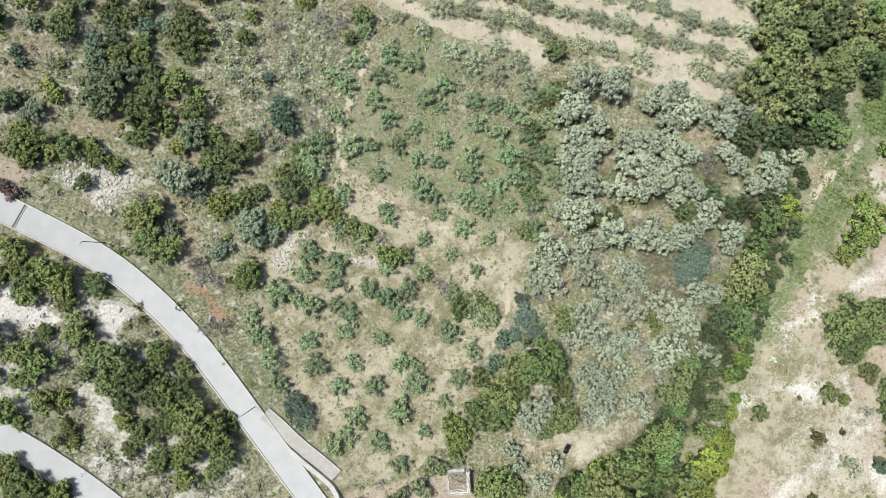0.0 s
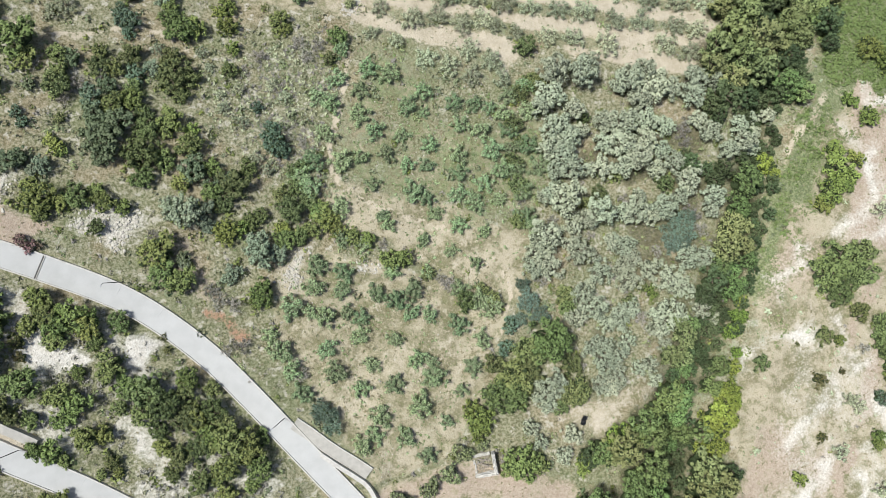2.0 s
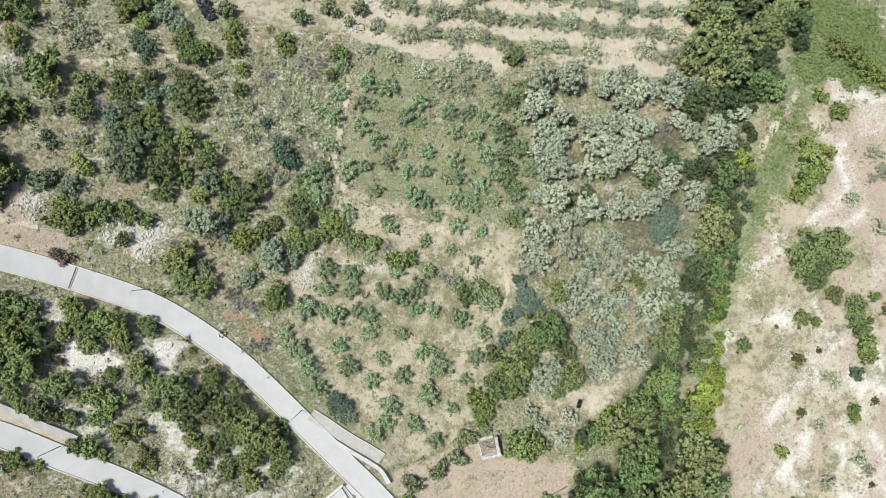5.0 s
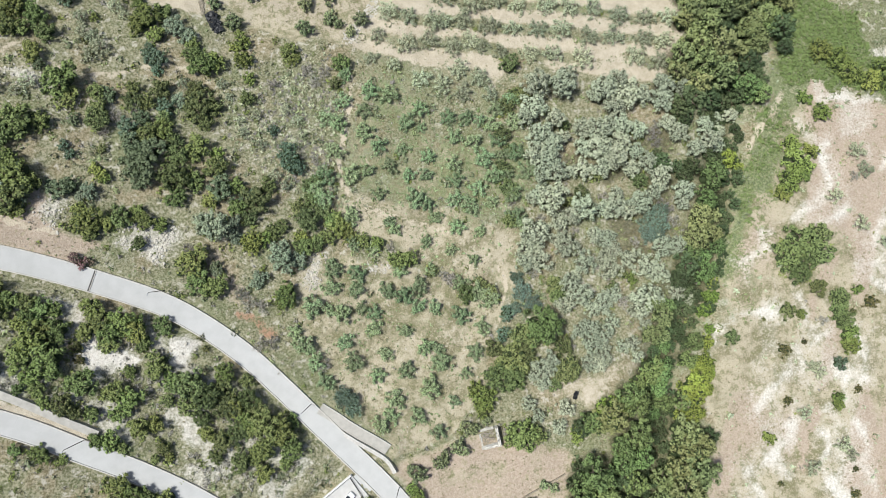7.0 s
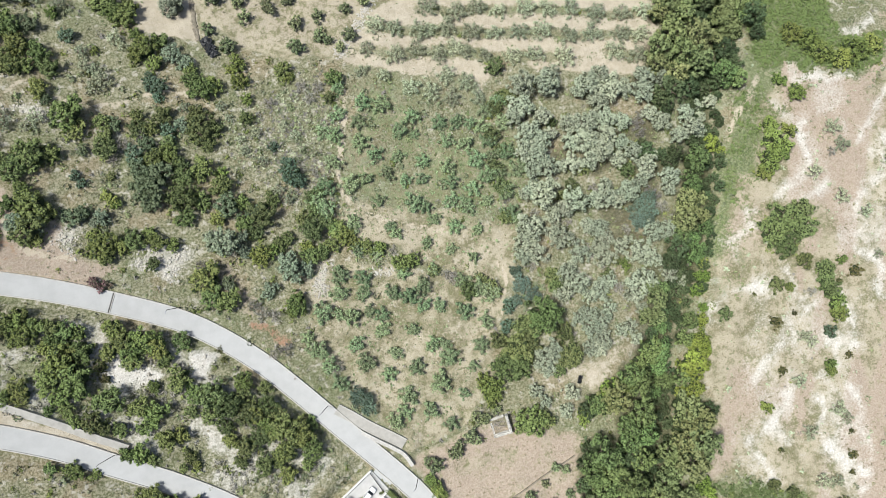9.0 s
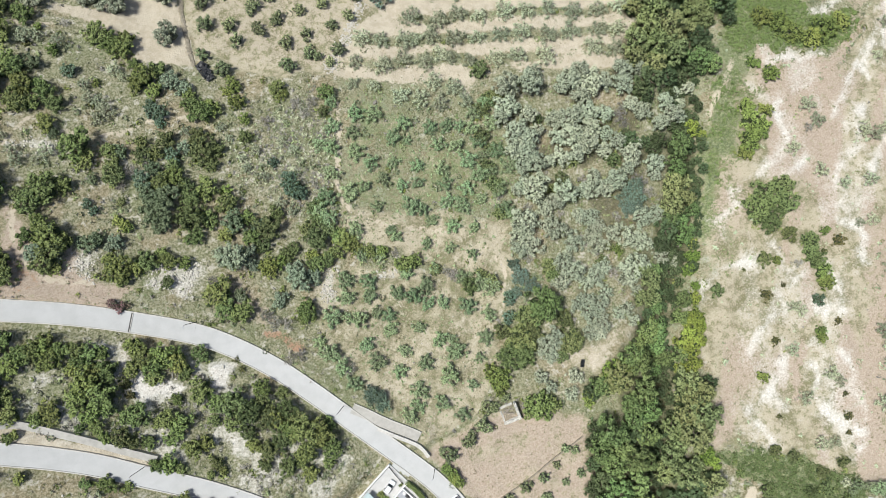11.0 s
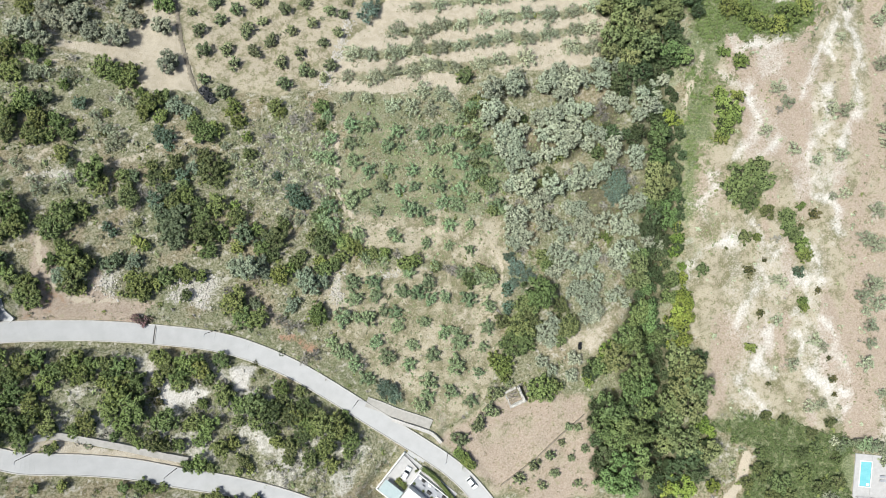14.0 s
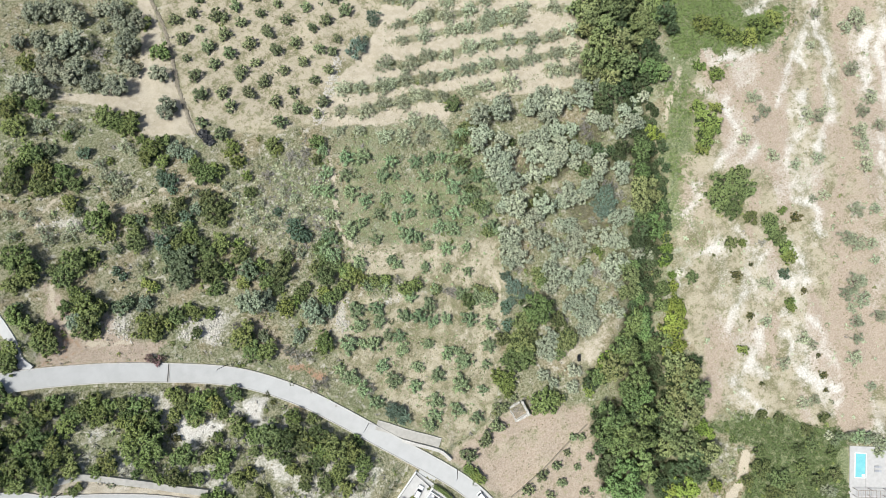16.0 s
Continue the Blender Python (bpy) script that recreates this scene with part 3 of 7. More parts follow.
LOWER_OLIVES_A = [(-35.3, 0.5, 2.6), (-36.6, -4.5, 2.4), (-29.3, -1.4, 2.4), (-30.4, -5.9, 2.2), (-18, -2.7, 2.2), (-22.3, -7.8, 2.2), (-18.1, -9.7, 2.6), (-13.3, -8, 2.4), (-14.7, -13.4, 2.2), (-10.2, -14.6, 1.9), (-42.1, -8.5, 2.7), (-34.8, -11.7, 2.6), (-26.6, -13.1, 2.2), (-27.5, -17.3, 2.2), (-19.1, -19.4, 1.9), (-14.7, -24.5, 2.2), (-35.3, -19.4, 2.2), (-33.8, -25, 2.7), (-25.2, -24.4, 2), (-28.2, -29.8, 2.2), (-20.2, -29.8, 2.4), (-45.3, -18.3, 2.7), (-47.6, -14.4, 2), (-43.2, -22.9, 2.4), (-24.4, -36.9, 2.6), (-26.1, -40.7, 2.2), (-29.2, -43, 2.2), (-41.5, -29, 2.4), (-3.5, -17.7, 2.5), (1.7, -22.2, 2.3), (-1.2, -28.3, 2.4), (-10.8, -29.2, 2.8)]
LOWER_OLIVES_B = [(-11.2, -25.6, 1.7), (-4.6, -33.4, 1.7), (-14.7, -35.3, 2.8), (-8.9, -40.4, 1.7), (-19, -42.6, 2.4), (-14.3, -47.5, 2.2), (-29, 6.4, 1.9), (-24, 4.1, 1.9), (-9.5, -4.1, 1.7), (1.3, -11.8, 3), (5.2, -14.6, 2.7), (-2.5, -9, 2.1), (-29.8, -11.3, 1.7), (-38.2, -10.2, 1.6)]
HUT_OLIVES = [(-1.2, -47.2, 1.7), (-5, -48.6, 1.9), (2.5, -72.3, 1.9), (7.5, -70.6, 1.5), (13.6, -74.8, 1.7), (8.4, -75.8, 1.5), (13.9, -68.1, 1.7), (11.4, -66.9, 1.7), (-3.2, -73.3, 2.2), (1.8, -77.8, 1.9), (-9.1, -75.1, 2.4), (7.3, -83.3, 1.7), (-3.2, -79.7, 1.8), (-6.5, -48.2, 2.6), (-9.6, -52.6, 2.8), (-14.7, -54.9, 2.8), (-21.8, -57.1, 3.1)]
PARCEL_OLIVES = [(-64.4, 86.8, 3.3), (-63, 99.4, 2.8), (-68.2, 113.3, 4.1), (-68.5, 120.8, 3), (-68.6, 126.6, 3.4), (-63.8, 121.4, 3.1), (-72.7, 129.6, 2.9), (-74.9, 122.7, 1.7), (-83.7, 119.1, 4.4), (-81.2, 129, 3.4), (-83.8, 133.6, 3.2), (-86.8, 134.6, 3.4), (-91.6, 135, 3.7), (-92.3, 123.8, 3.3), (-99, 125.6, 2.2), (-93.6, 114.3, 3.2), (-88.8, 118.1, 3.1), (-84.6, 110.9, 3.3), (-91.6, 110.5, 2.7), (-88.2, 107.7, 2.7), (-76.4, 99.9, 3.8), (-82.5, 103.6, 3.1), (-70.5, 104.6, 2.6), (-72.9, 109, 2.2), (-101.6, 109.8, 3.2), (-97.2, 108.1, 3.6), (-96.2, 104.8, 2.5)]
BANK_OLIVES_A = [(171.5, 20.8, 3.8), (167.2, 19.8, 2.5), (159.9, 29.4, 2.3), (160, 4.8, 2.7), (150.9, 18.7, 1.9), (121.3, 10.3, 2.7), (122.5, 4.1, 2.5), (135.9, -3.1, 2.5), (139.2, -5.7, 2.3), (142.4, -4.7, 1.8), (160.8, -7.4, 2.7), (155.1, -10.6, 2.5), (149.9, -16.4, 2.9), (148.2, -21.3, 2.7), (158, -17.6, 2.3), (110.9, -2, 2.4), (117, -11.5, 2.4), (131, -19, 2.4), (145.1, -27.8, 2.8), (122.9, -17.5, 2), (126.1, -31.2, 2.2), (122.2, -30.8, 1.6), (133.8, -40.2, 2.8), (139.6, -42.8, 2), (126, -47.4, 2.8), (127.5, -50.2, 3), (132.3, -52.4, 2.2), (130.3, -57.8, 1.8), (120.3, -61.5, 3.3), (115.3, -63.4, 2.5), (119.2, -67.2, 2.9), (114.8, -68.4, 1.9)]
BANK_OLIVES_B = [(121.5, -74.4, 2.3), (113.9, -73, 2.3), (106.6, -82.6, 2.7), (111.2, -77.8, 1.9), (107.2, -92.8, 1.7), (87, -60.8, 2.1), (93.8, -50.4, 2.3), (91.9, -48.6, 1.8), (85.2, -75, 2.3), (95.2, -70.5, 2.3), (96.9, -73.4, 1.9), (84.7, -88.5, 2.3), (88.5, -89.4, 1.9)]
BRIGHT_PLACES = [(23.3, -31.1, 2.6), (13.1, -26.3, 3.8), (23.5, -37.4, 3.2), (24, -17.2, 2.1), (23.1, -14.7, 1.7), (8.2, -32.1, 4), (12.4, -32.2, 3), (4.2, -36.2, 3.8), (8.2, -36.6, 3.4), (4, -28.3, 2.3), (71, -36.8, 2), (96.8, -13.6, 4.4), (102.1, -12.6, 3.6), (92, -16.7, 3.8), (102, -18, 3.4), (95.1, -21.4, 3.6), (99, -27.4, 2.4), (104.6, -31.1, 2.6), (104.4, -37.4, 2.6), (103.7, -34.9, 2.4), (88.7, -32.3, 2.2)]
YELLOW_PLACES_A = [(-1, -40.8, 3.4), (-1.5, -44.2, 2.4), (-2.8, -38.2, 2.3), (23.1, -55.4, 2.5), (101.7, 9.6, 4.3), (102, 6.4, 3.2), (98.1, 4.7, 3.8), (101.5, 14.6, 3), (95.5, 1.1, 2.6), (107, 12.3, 2.4), (113.4, 23.2, 2.7), (109.6, 28.6, 2.3), (105, -41.9, 2.8), (104.5, -44.9, 2.6), (110.4, -29.8, 1.6), (92.5, -34, 1.6), (97.2, -58.3, 1.8), (96.9, -60.2, 1.6), (75, -65.4, 1.9), (-22.4, -62.9, 2), (-21.6, -65.3, 1.8), (-23.7, -60.5, 1.6), (-22.5, -64, 1.6), (46.1, -15.9, 1.8), (137, 32.4, 4.2), (143.7, 33.6, 3.2)]
YELLOW_PLACES_B = [(126.2, 34.2, 3.8), (131.8, 30.9, 3.3), (123, 38.8, 3.6), (118, 42.3, 3.3)]
BELT_OLIVE_PLACES_A = [(72.8, 45.8, 4.5), (71, 41.3, 3.7), (78.1, 49.6, 4.3), (82.4, 55.2, 4), (85.4, 47.4, 5.2), (79.2, 43.1, 4.5), (84.1, 39.5, 5), (76.6, 37.1, 3.7), (97.5, 51.5, 5.1), (93.7, 45.8, 3.8), (99.6, 48.8, 3.5), (80.8, 62.8, 4.3), (76.4, 57.1, 3.1), (52.3, -27.9, 3.1), (50.3, -24, 2.6), (48.2, -31.7, 2.9), (51.6, -33.4, 2.6), (68.7, -1.6, 3.5), (74.8, -1.8, 2.5), (72, -6.8, 3.3), (66, -7.2, 3.8), (86, 42.6, 3.2), (51.9, -58.9, 4.5), (54.2, -62.9, 4.4), (53.5, -68.7, 4.8), (49.2, -67.4, 4.5), (44.4, -71.3, 3.7), (49, -74, 4.8), (41.5, -78.9, 4.1), (43.1, -83.2, 4.8), (38.1, -83.6, 3.3)]
BELT_OLIVE_PLACES_B = [(49, -87.9, 3.9), (32.4, -51.4, 4.8), (28.7, -52.9, 3.3), (44.6, -76.2, 2.9), (52.5, -74, 2.5), (79.5, 59, 4.4), (88.1, 60.1, 4), (84.8, 56, 3.2), (99.1, 53.9, 4.1), (103.7, 55.7, 4.1), (95.6, 60.4, 3.3), (99.7, 47.5, 3.3), (78.4, 65.6, 3.2), (85.5, 68.4, 4.4), (93.8, 66.6, 4.5), (103.2, 64.4, 4.6), (109.8, 60.1, 4.5)]
BELT_DARK_PLACES_A = [(73.9, 32.9, 4.6), (79.8, 32.7, 3.7), (69.6, 30.6, 3.1), (85.3, 31.3, 3.2), (95.9, 41.8, 4.1), (95.9, 36.4, 3.5), (90.4, 32.1, 3.5), (90.7, 39.8, 3.2), (62.5, -14.4, 3.8), (59.2, -18, 3.2), (61.5, -22, 2.4), (65.4, -24.9, 2.5), (57.9, -32.7, 2.4), (59.6, -27.6, 2.7), (55.9, -30, 1.9), (69.8, 12.9, 3), (67, 10.8, 2.5), (79.5, 9.1, 3.4), (86.8, 62.9, 3.8), (95.1, 63.6, 4.7), (103.8, 60.9, 4.2), (101, 66.8, 4.2), (91.3, 58.3, 3.5), (60.6, 15.5, 3.3), (65.3, 14, 2.2), (60.7, 18.3, 1.9), (89.5, 53.2, 2.9), (71.2, 27.5, 2.2), (88.7, 35.9, 3.2), (32.3, -68.4, 3.3), (19.2, -78, 4)]
BELT_DARK_PLACES_B = [(21.7, -64.2, 2.5), (19.4, -67.6, 2.5), (24.5, -53.5, 2.9), (58.7, -61.8, 2.6), (43.1, -88, 4.4), (43, -92.9, 3.6), (37.3, -91.3, 4), (31.2, -92.9, 2.9), (49.4, -53.7, 2.6), (106.8, 50.9, 4.5), (107, 45.1, 2.8), (92.3, 58.4, 3.7), (47.7, -56.9, 2.3), (17.5, -73.4, 2.5), (15.5, -80, 2.9)]
BELT_GREEN_PLACES_A = [(92.3, 34.5, 4.3), (95.2, 31.4, 3.1), (75.5, 9.6, 4.2), (71.7, 2.6, 3.3), (73.9, -11.3, 2.5), (67.5, -18.2, 3.3), (68.9, -13.3, 2.5), (47, -42.3, 4.2), (38.8, -47.1, 3.9), (42.2, -44.7, 2.3), (48.8, -51.8, 3.2), (45.6, -54.3, 2.3), (53.4, -51, 2.9), (60.2, -36.2, 2.7), (109.5, 64.2, 4.9), (105.2, 55.4, 3.9), (112.4, 68.2, 4), (103.5, 51.7, 2.7), (55, -24.9, 2.1), (52.2, -36.7, 2.4), (27, -52.2, 3.1), (64.7, -11.1, 2.7), (71.2, -16.8, 1.9), (102.5, 54.1, 2.7), (39.6, -49.4, 4), (38.9, -57, 4), (34.2, -60.1, 3.6), (38.7, -64, 3.3), (25.3, -65.2, 5.1), (26.9, -70.2, 3.6), (35.6, -69.7, 3.6)]
BELT_GREEN_PLACES_B = [(21, -69.9, 3.6), (23.7, -74.5, 4.3), (29.9, -74.3, 4), (32.9, -77.2, 3.3), (22.4, -81, 4.3), (28.5, -81.1, 4), (27.8, -86.6, 3.2), (16.7, -84.4, 4.3), (21.1, -87.5, 4.3), (48.6, -42.7, 4.1), (48.3, -47.7, 3), (33.1, -64.1, 3.3), (57.1, -40.8, 2.7)]
BELT_LIME_PLACES = [(83.6, 13.8, 2.9), (70.2, -21.4, 2), (68.3, -25.1, 2.5), (66.1, -28.5, 2.5), (61.6, -42.3, 3), (57.6, -47.7, 4.1), (60.6, -49.8, 2.1), (63.9, -37, 2.2), (52.7, -55.9, 2.2), (56.2, -55.3, 2.7), (31.3, -50.8, 4.2), (35.9, -49.9, 3.1), (65.5, -33.7, 1.6), (59.2, -42.8, 2.2), (85.1, 10.8, 1.7), (62.4, -45.3, 2.1), (56.8, -49.2, 4.2), (60, -45.6, 3.4), (37.6, -97, 4.4), (32.9, -96.8, 3.3), (50.3, -81, 2.9), (46, -98.8, 2.5), (52.1, -84.2, 2.2)]
GROVE_PLACES_A = [(36.2, 42.6, 3.9), (28.6, 43.7, 3.9), (26.9, 37.4, 3.9), (24, 34.6, 2.5), (48.5, 39.7, 3.9), (52.9, 41.2, 3.4), (55.1, 37.4, 4.2), (58.7, 36.7, 3.1), (50.4, 33.9, 3.1), (45.6, 38.6, 2.2), (38.7, 46, 2.5), (65.9, 38, 3.4), (64.9, 34, 3.4), (71.9, 37.4, 2.6), (27.4, 28.8, 3.8), (29.8, 25.7, 3.3), (25.3, 23.9, 3.3), (32.7, 33, 2.8), (33.7, 27.6, 2.2), (28.1, 20.9, 3.8), (30.1, 17.5, 3), (25.9, 16.8, 2.4), (40.1, 29.2, 3), (45.1, 27.8, 3.9), (43.5, 22.7, 3.9), (39.2, 23.3, 2.7), (50.8, 27.9, 3.6), (49.9, 22.9, 3.3), (56.5, 26.2, 2.5), (47.6, 18.6, 3.6), (43.3, 17, 3)]
GROVE_PLACES_B = [(37.8, 17, 3), (34.3, 17.2, 1.9), (54.1, 20.2, 2.5), (56.8, 16.7, 2.8), (51.8, 15.2, 2.5), (27.3, 10.2, 4.3), (23.8, 11.9, 2.7), (21.8, 11.2, 1.9), (35.4, 6.2, 3.8), (31.9, 4.6, 2.7), (28.4, 3.2, 2.4), (44.6, 5, 3.5), (46, 8.5, 2.2), (52.2, 5.1, 3.3), (48.7, 3.4, 2.5), (59.6, 11.5, 3.3), (62.1, 14.7, 2.2), (57.3, 7.9, 2.5), (65.8, 6.7, 3), (64.9, 3.1, 2.2), (41.7, 5, 2.2), (65.1, 27, 2.5), (67.9, 23.5, 2.8), (76.4, 24.6, 2.5), (81.9, 27, 2), (86.6, 26.9, 2.3), (77.1, 20.1, 3.1), (71.9, 18.4, 2.5), (82.8, 23.2, 2), (80.4, 18.6, 2.3)]
GROVE_LOW_PLACES_A = [(33.6, -9.2, 2.6), (30.5, -17.9, 2.8), (40.5, -12.2, 2.6), (25.9, -19.5, 2.2), (39.7, -19.4, 2.2), (39.3, -8.9, 2.2), (20.5, 1.4, 3.5), (18.4, -2, 2.7), (23.9, 1.8, 1.9), (27.2, -1.9, 2.2), (29.2, -3.5, 3), (20.4, -6, 3.2), (17.1, -6.3, 2.4), (37.6, -2.1, 1.9), (40.4, -3.5, 2.7), (42.3, -6.7, 1.9), (46.4, -9.9, 2.4), (50.4, -13.2, 2.7), (53.9, -15.5, 2.7), (56.1, -8.5, 2.7), (61.1, -8.5, 2.2), (27.8, -14.2, 2.4), (29.9, -12.4, 1.6), (35.8, -21.2, 2.7), (33.1, -22.1, 1.9), (37.9, -19.9, 1.3), (48.2, -21.9, 3.8), (46, -24.8, 2.4), (58.3, -21.6, 2.2), (62, -24.6, 2.2), (28.3, -27.7, 1.9), (31.7, -27.1, 1.9), (30.9, -31.2, 2.6), (34.3, -29.9, 2.4), (37.8, -27.1, 1.9), (33.5, -35.1, 2.6), (39.7, -34.3, 1.6)]
GROVE_LOW_PLACES_B = [(42.4, -33.7, 1.9), (29.4, -36.9, 2.1), (32.1, -37.6, 2.1), (15.6, -36.6, 3.1), (18.8, -34.7, 2.4), (16.2, -39.8, 1.8), (11, -44.8, 1.8), (20.8, -47.7, 2.1), (18.1, -52.4, 1.8), (12.9, -48.6, 1.6), (47.2, -29.1, 1.6), (43.7, -37.6, 1.6)]
GROVE_GREEN_PLACES = [(22.4, 51.5, 2.5), (19.5, 39, 2.2), (22.4, 42, 2), (24.5, 42.1, 2), (23.9, -14, 2.4), (22.3, -38.1, 2.9), (19, -41.1, 1.8), (43.9, -14.3, 1.4), (36, 10.2, 2.2), (53.9, 11.4, 2.2), (32.5, 8.4, 1.6), (40.3, -17.4, 1.6), (41.8, 14.8, 1.7), (14.5, 6.1, 1.9), (35, 30.9, 1.7), (16.6, 31.1, 2.2), (15.2, 21.2, 2.2), (15.9, 15, 2.5), (18.1, 26.2, 1.9)]
ROUND_PLACES = [(18.4, -24.3, 5.8)]
SPIKE_PLACES = [(55.8, -0.8, 4.0), (53.2, -4, 2.7), (58.2, 1.6, 2.5), (56.2, -4.8, 2.3), (14.3, -14, 2.9), (16.7, -17.9, 2.4), (11.9, -18.2, 1.8), (13.7, -10.1, 1.9)]
DRYGROVE_PLACES = [(59.5, 2.5, 2.8), (61.5, -1.6, 2.2), (61.1, 24.6, 2.6), (62.6, 27.5, 1.7), (42.4, -22.1, 1.9), (57.9, -0.3, 1.9), (32.4, 0.2, 1.4), (42.5, 8.6, 1.7), (49.2, -5.9, 1.6), (18.6, -10.1, 1.6), (26.6, 34.4, 1.4), (35.9, -8.7, 1.6), (39.2, -14.1, 1.6), (31.4, -19.4, 1.6), (23.9, -19.4, 1.6), (25.2, -31.2, 1.9), (61, 21, 1.7), (15.9, 10.9, 1.4)]
OAK_PLACES = [(-60.3, 107.3, 2.8), (-61.9, 119.9, 2.1), (-98.7, 117.9, 2.7), (-104.5, 104.8, 2.6)]
OAK2_PLACES = [(-32.3, 12.1, 2.6), (-34.1, 13.9, 2), (-17.7, 0.2, 2.4), (-14.9, -0.1, 2.1)]
OAK3_PLACES_A = [(-125.8, 28, 2.5), (-127.6, 31.5, 1.6)]
TEAL_PLACES = [(9.2, -19.6, 2.1), (7.6, -25, 2.1), (100.2, -49.2, 2)]
JUNIPER_PLACES = [(-0.1, 83.8, 3.8), (2.9, 85.6, 2.4), (10.2, 92.7, 3), (-37.1, -34.6, 3.1), (-35.6, -37.2, 2.4), (-37.8, -32.4, 2), (-36.1, -34.3, 2.2)]
DRY_PLACES = [(-53.8, -16, 2.2), (-56.9, -16.5, 1.6), (-41.4, -24.3, 2), (-78.5, 113.3, 2.6), (23.1, 5.3, 1.6), (16.7, -16.9, 1.9), (-14.5, 0.7, 1.9), (-5.1, -7.8, 1.9), (118.6, 2.6, 1.6), (98.5, -36.8, 1.8)]
PINK_PLACES = [(-94.9, 13.4, 1.7), (-93.4, 11.7, 1.7), (-91.9, 12, 1.2)]
SOUTHA_PLACES = [(-128.1, 16.6, 2.7), (-126.6, 10.7, 2.8), (-130.9, 9.7, 2.5), (-122.8, 11.9, 3), (-119.6, 12.6, 2.4), (-126.3, 5.4, 2.8), (-129.9, 4.2, 2.8), (-123.7, 2, 2.4), (-132.8, 0.9, 2.8), (-128.4, -1.7, 2.9), (-125, -2.3, 2.5), (-133.3, -3.9, 2.3), (-128.3, -6.9, 2.6), (-119.9, 5, 2.5), (-117.9, 7.3, 2.4), (-115, 7.4, 2.6), (-112.9, 7.6, 2.4), (-111.3, 3.6, 2.6), (-108.8, 5.2, 2.3), (-111.2, 9.2, 2), (-105.4, 4.6, 2.1), (-103, 2.5, 2.5), (-107.3, -0.4, 1.8), (-131, 21.6, 2.6), (-133.1, 16.1, 2.8), (-134.7, 8.8, 2.8), (-137, 5.2, 2.7), (-138.2, -0.6, 2.6), (-135.6, -0.9, 2)]
SOUTHB_PLACES = [(-105.2, -5, 3.5), (-102.2, -9.3, 3.6), (-108.3, -8.7, 2.6), (-106.2, -12.7, 2.3), (-102.6, -13, 2.1), (-100.4, -3.4, 2.8), (-103.4, -2.7, 2.3), (-122.4, -6.4, 2.4), (-114.3, -9.5, 2.7), (-117.8, -10, 1.8), (-91.6, -2.8, 2.7), (-94.7, -5, 1.9), (-92.9, 0.6, 2.4), (-87.1, -4.2, 3.2), (-89.9, -6.5, 2.4), (-84.2, -6.8, 2.7), (-90.3, -9.2, 2), (-82.9, -10, 2.1), (-96.7, -17, 3.2), (-90.5, -20.8, 2.5), (-86.8, -16.7, 1.5), (-87.3, -23.4, 2.9), (-90.3, -26.2, 1.9), (-104.6, -20.1, 1.6), (-109.2, -15.7, 1.3), (-78.6, -7, 2.4), (-80.3, -16.2, 2.9), (-78.1, -20.8, 2.2), (-82.9, -30.7, 2.1), (-86.1, -30.6, 2.4)]
SOUTHC_PLACES = [(-73.9, -22.2, 3.7), (-70.4, -26.1, 3.3), (-66.8, -30, 3), (-74.8, -27.7, 2.4), (-66.7, -25.4, 2.6), (-61.2, -29.3, 2.7), (-61.3, -24.8, 1.8), (-59.1, -32.8, 2.3), (-64.4, -37, 2.6), (-68.6, -38.5, 2.4), (-64.8, -44.3, 2.6), (-82.1, -36.8, 1.7), (-70.3, -42, 1.7), (-100.9, -21.1, 2.5), (-99.1, -23.7, 1.7), (-79.3, -25.5, 1.7), (-72.1, -31.6, 2.1)]
SOUTHD_PLACES = [(-58.4, -36.2, 3.7), (-54, -38.6, 3.2), (-52.1, -43.6, 2.7), (-59.6, -42.9, 2.8), (-59.8, -48.3, 2.3), (-54.4, -47.5, 1.6), (-61.7, -34.8, 2.5), (-51.8, -37.4, 1.8)]
BROWN_PLACES = [(-97, -8.2, 2.2), (-96.8, -11.5, 1.7), (113.5, -34.1, 2.4), (85.4, -43, 2.2), (95.2, -83.6, 1.7), (81.9, -33.8, 0.8), (91.8, -41.8, 1), (97.1, -77.6, 1), (93.8, -88.4, 1), (75.8, -78, 1), (103.6, -57.1, 1.4), (108.2, -35.9, 1.2), (-99.9, 92.1, 1.4), (-87.6, 66, 1.6), (83, -56.9, 1.7), (-88, 70.1, 1.4), (-70.4, -11.6, 1.2), (-69.9, -14.7, 1.2)]
REEDSHRUB_PLACES = [(62.2, -100.3, 2.8), (65.2, -105.2, 3.2), (73.6, -105.4, 2.4), (62, -108.1, 2.4), (80.9, -100.3, 2.1), (82.3, -111, 2.2), (56.5, -102.2, 1.9), (67, -109.9, 2.2), (76.7, -110.4, 2.2), (64.2, -95.8, 1.9), (84.4, -104.7, 1.9), (81.6, -96, 1.7), (75.2, -89.3, 1.7), (88.3, -95.1, 1.7), (70.7, -86.3, 1.7), (76, -100.1, 1.9), (58.7, -89.7, 1.3)]
OLEANDER_PLACES = [(87.2, -100.8, 1.3), (89.2, -102.2, 1.5), (91.9, -102.8, 1.5), (94.2, -103.7, 1.7), (96.6, -104.8, 1.7), (98.6, -106.4, 1.7), (100.2, -108.7, 1.7), (86.9, -103.1, 1.1), (98, -110.6, 1.5), (77.5, -114.6, 1.7), (79.5, -115.9, 1.3)]
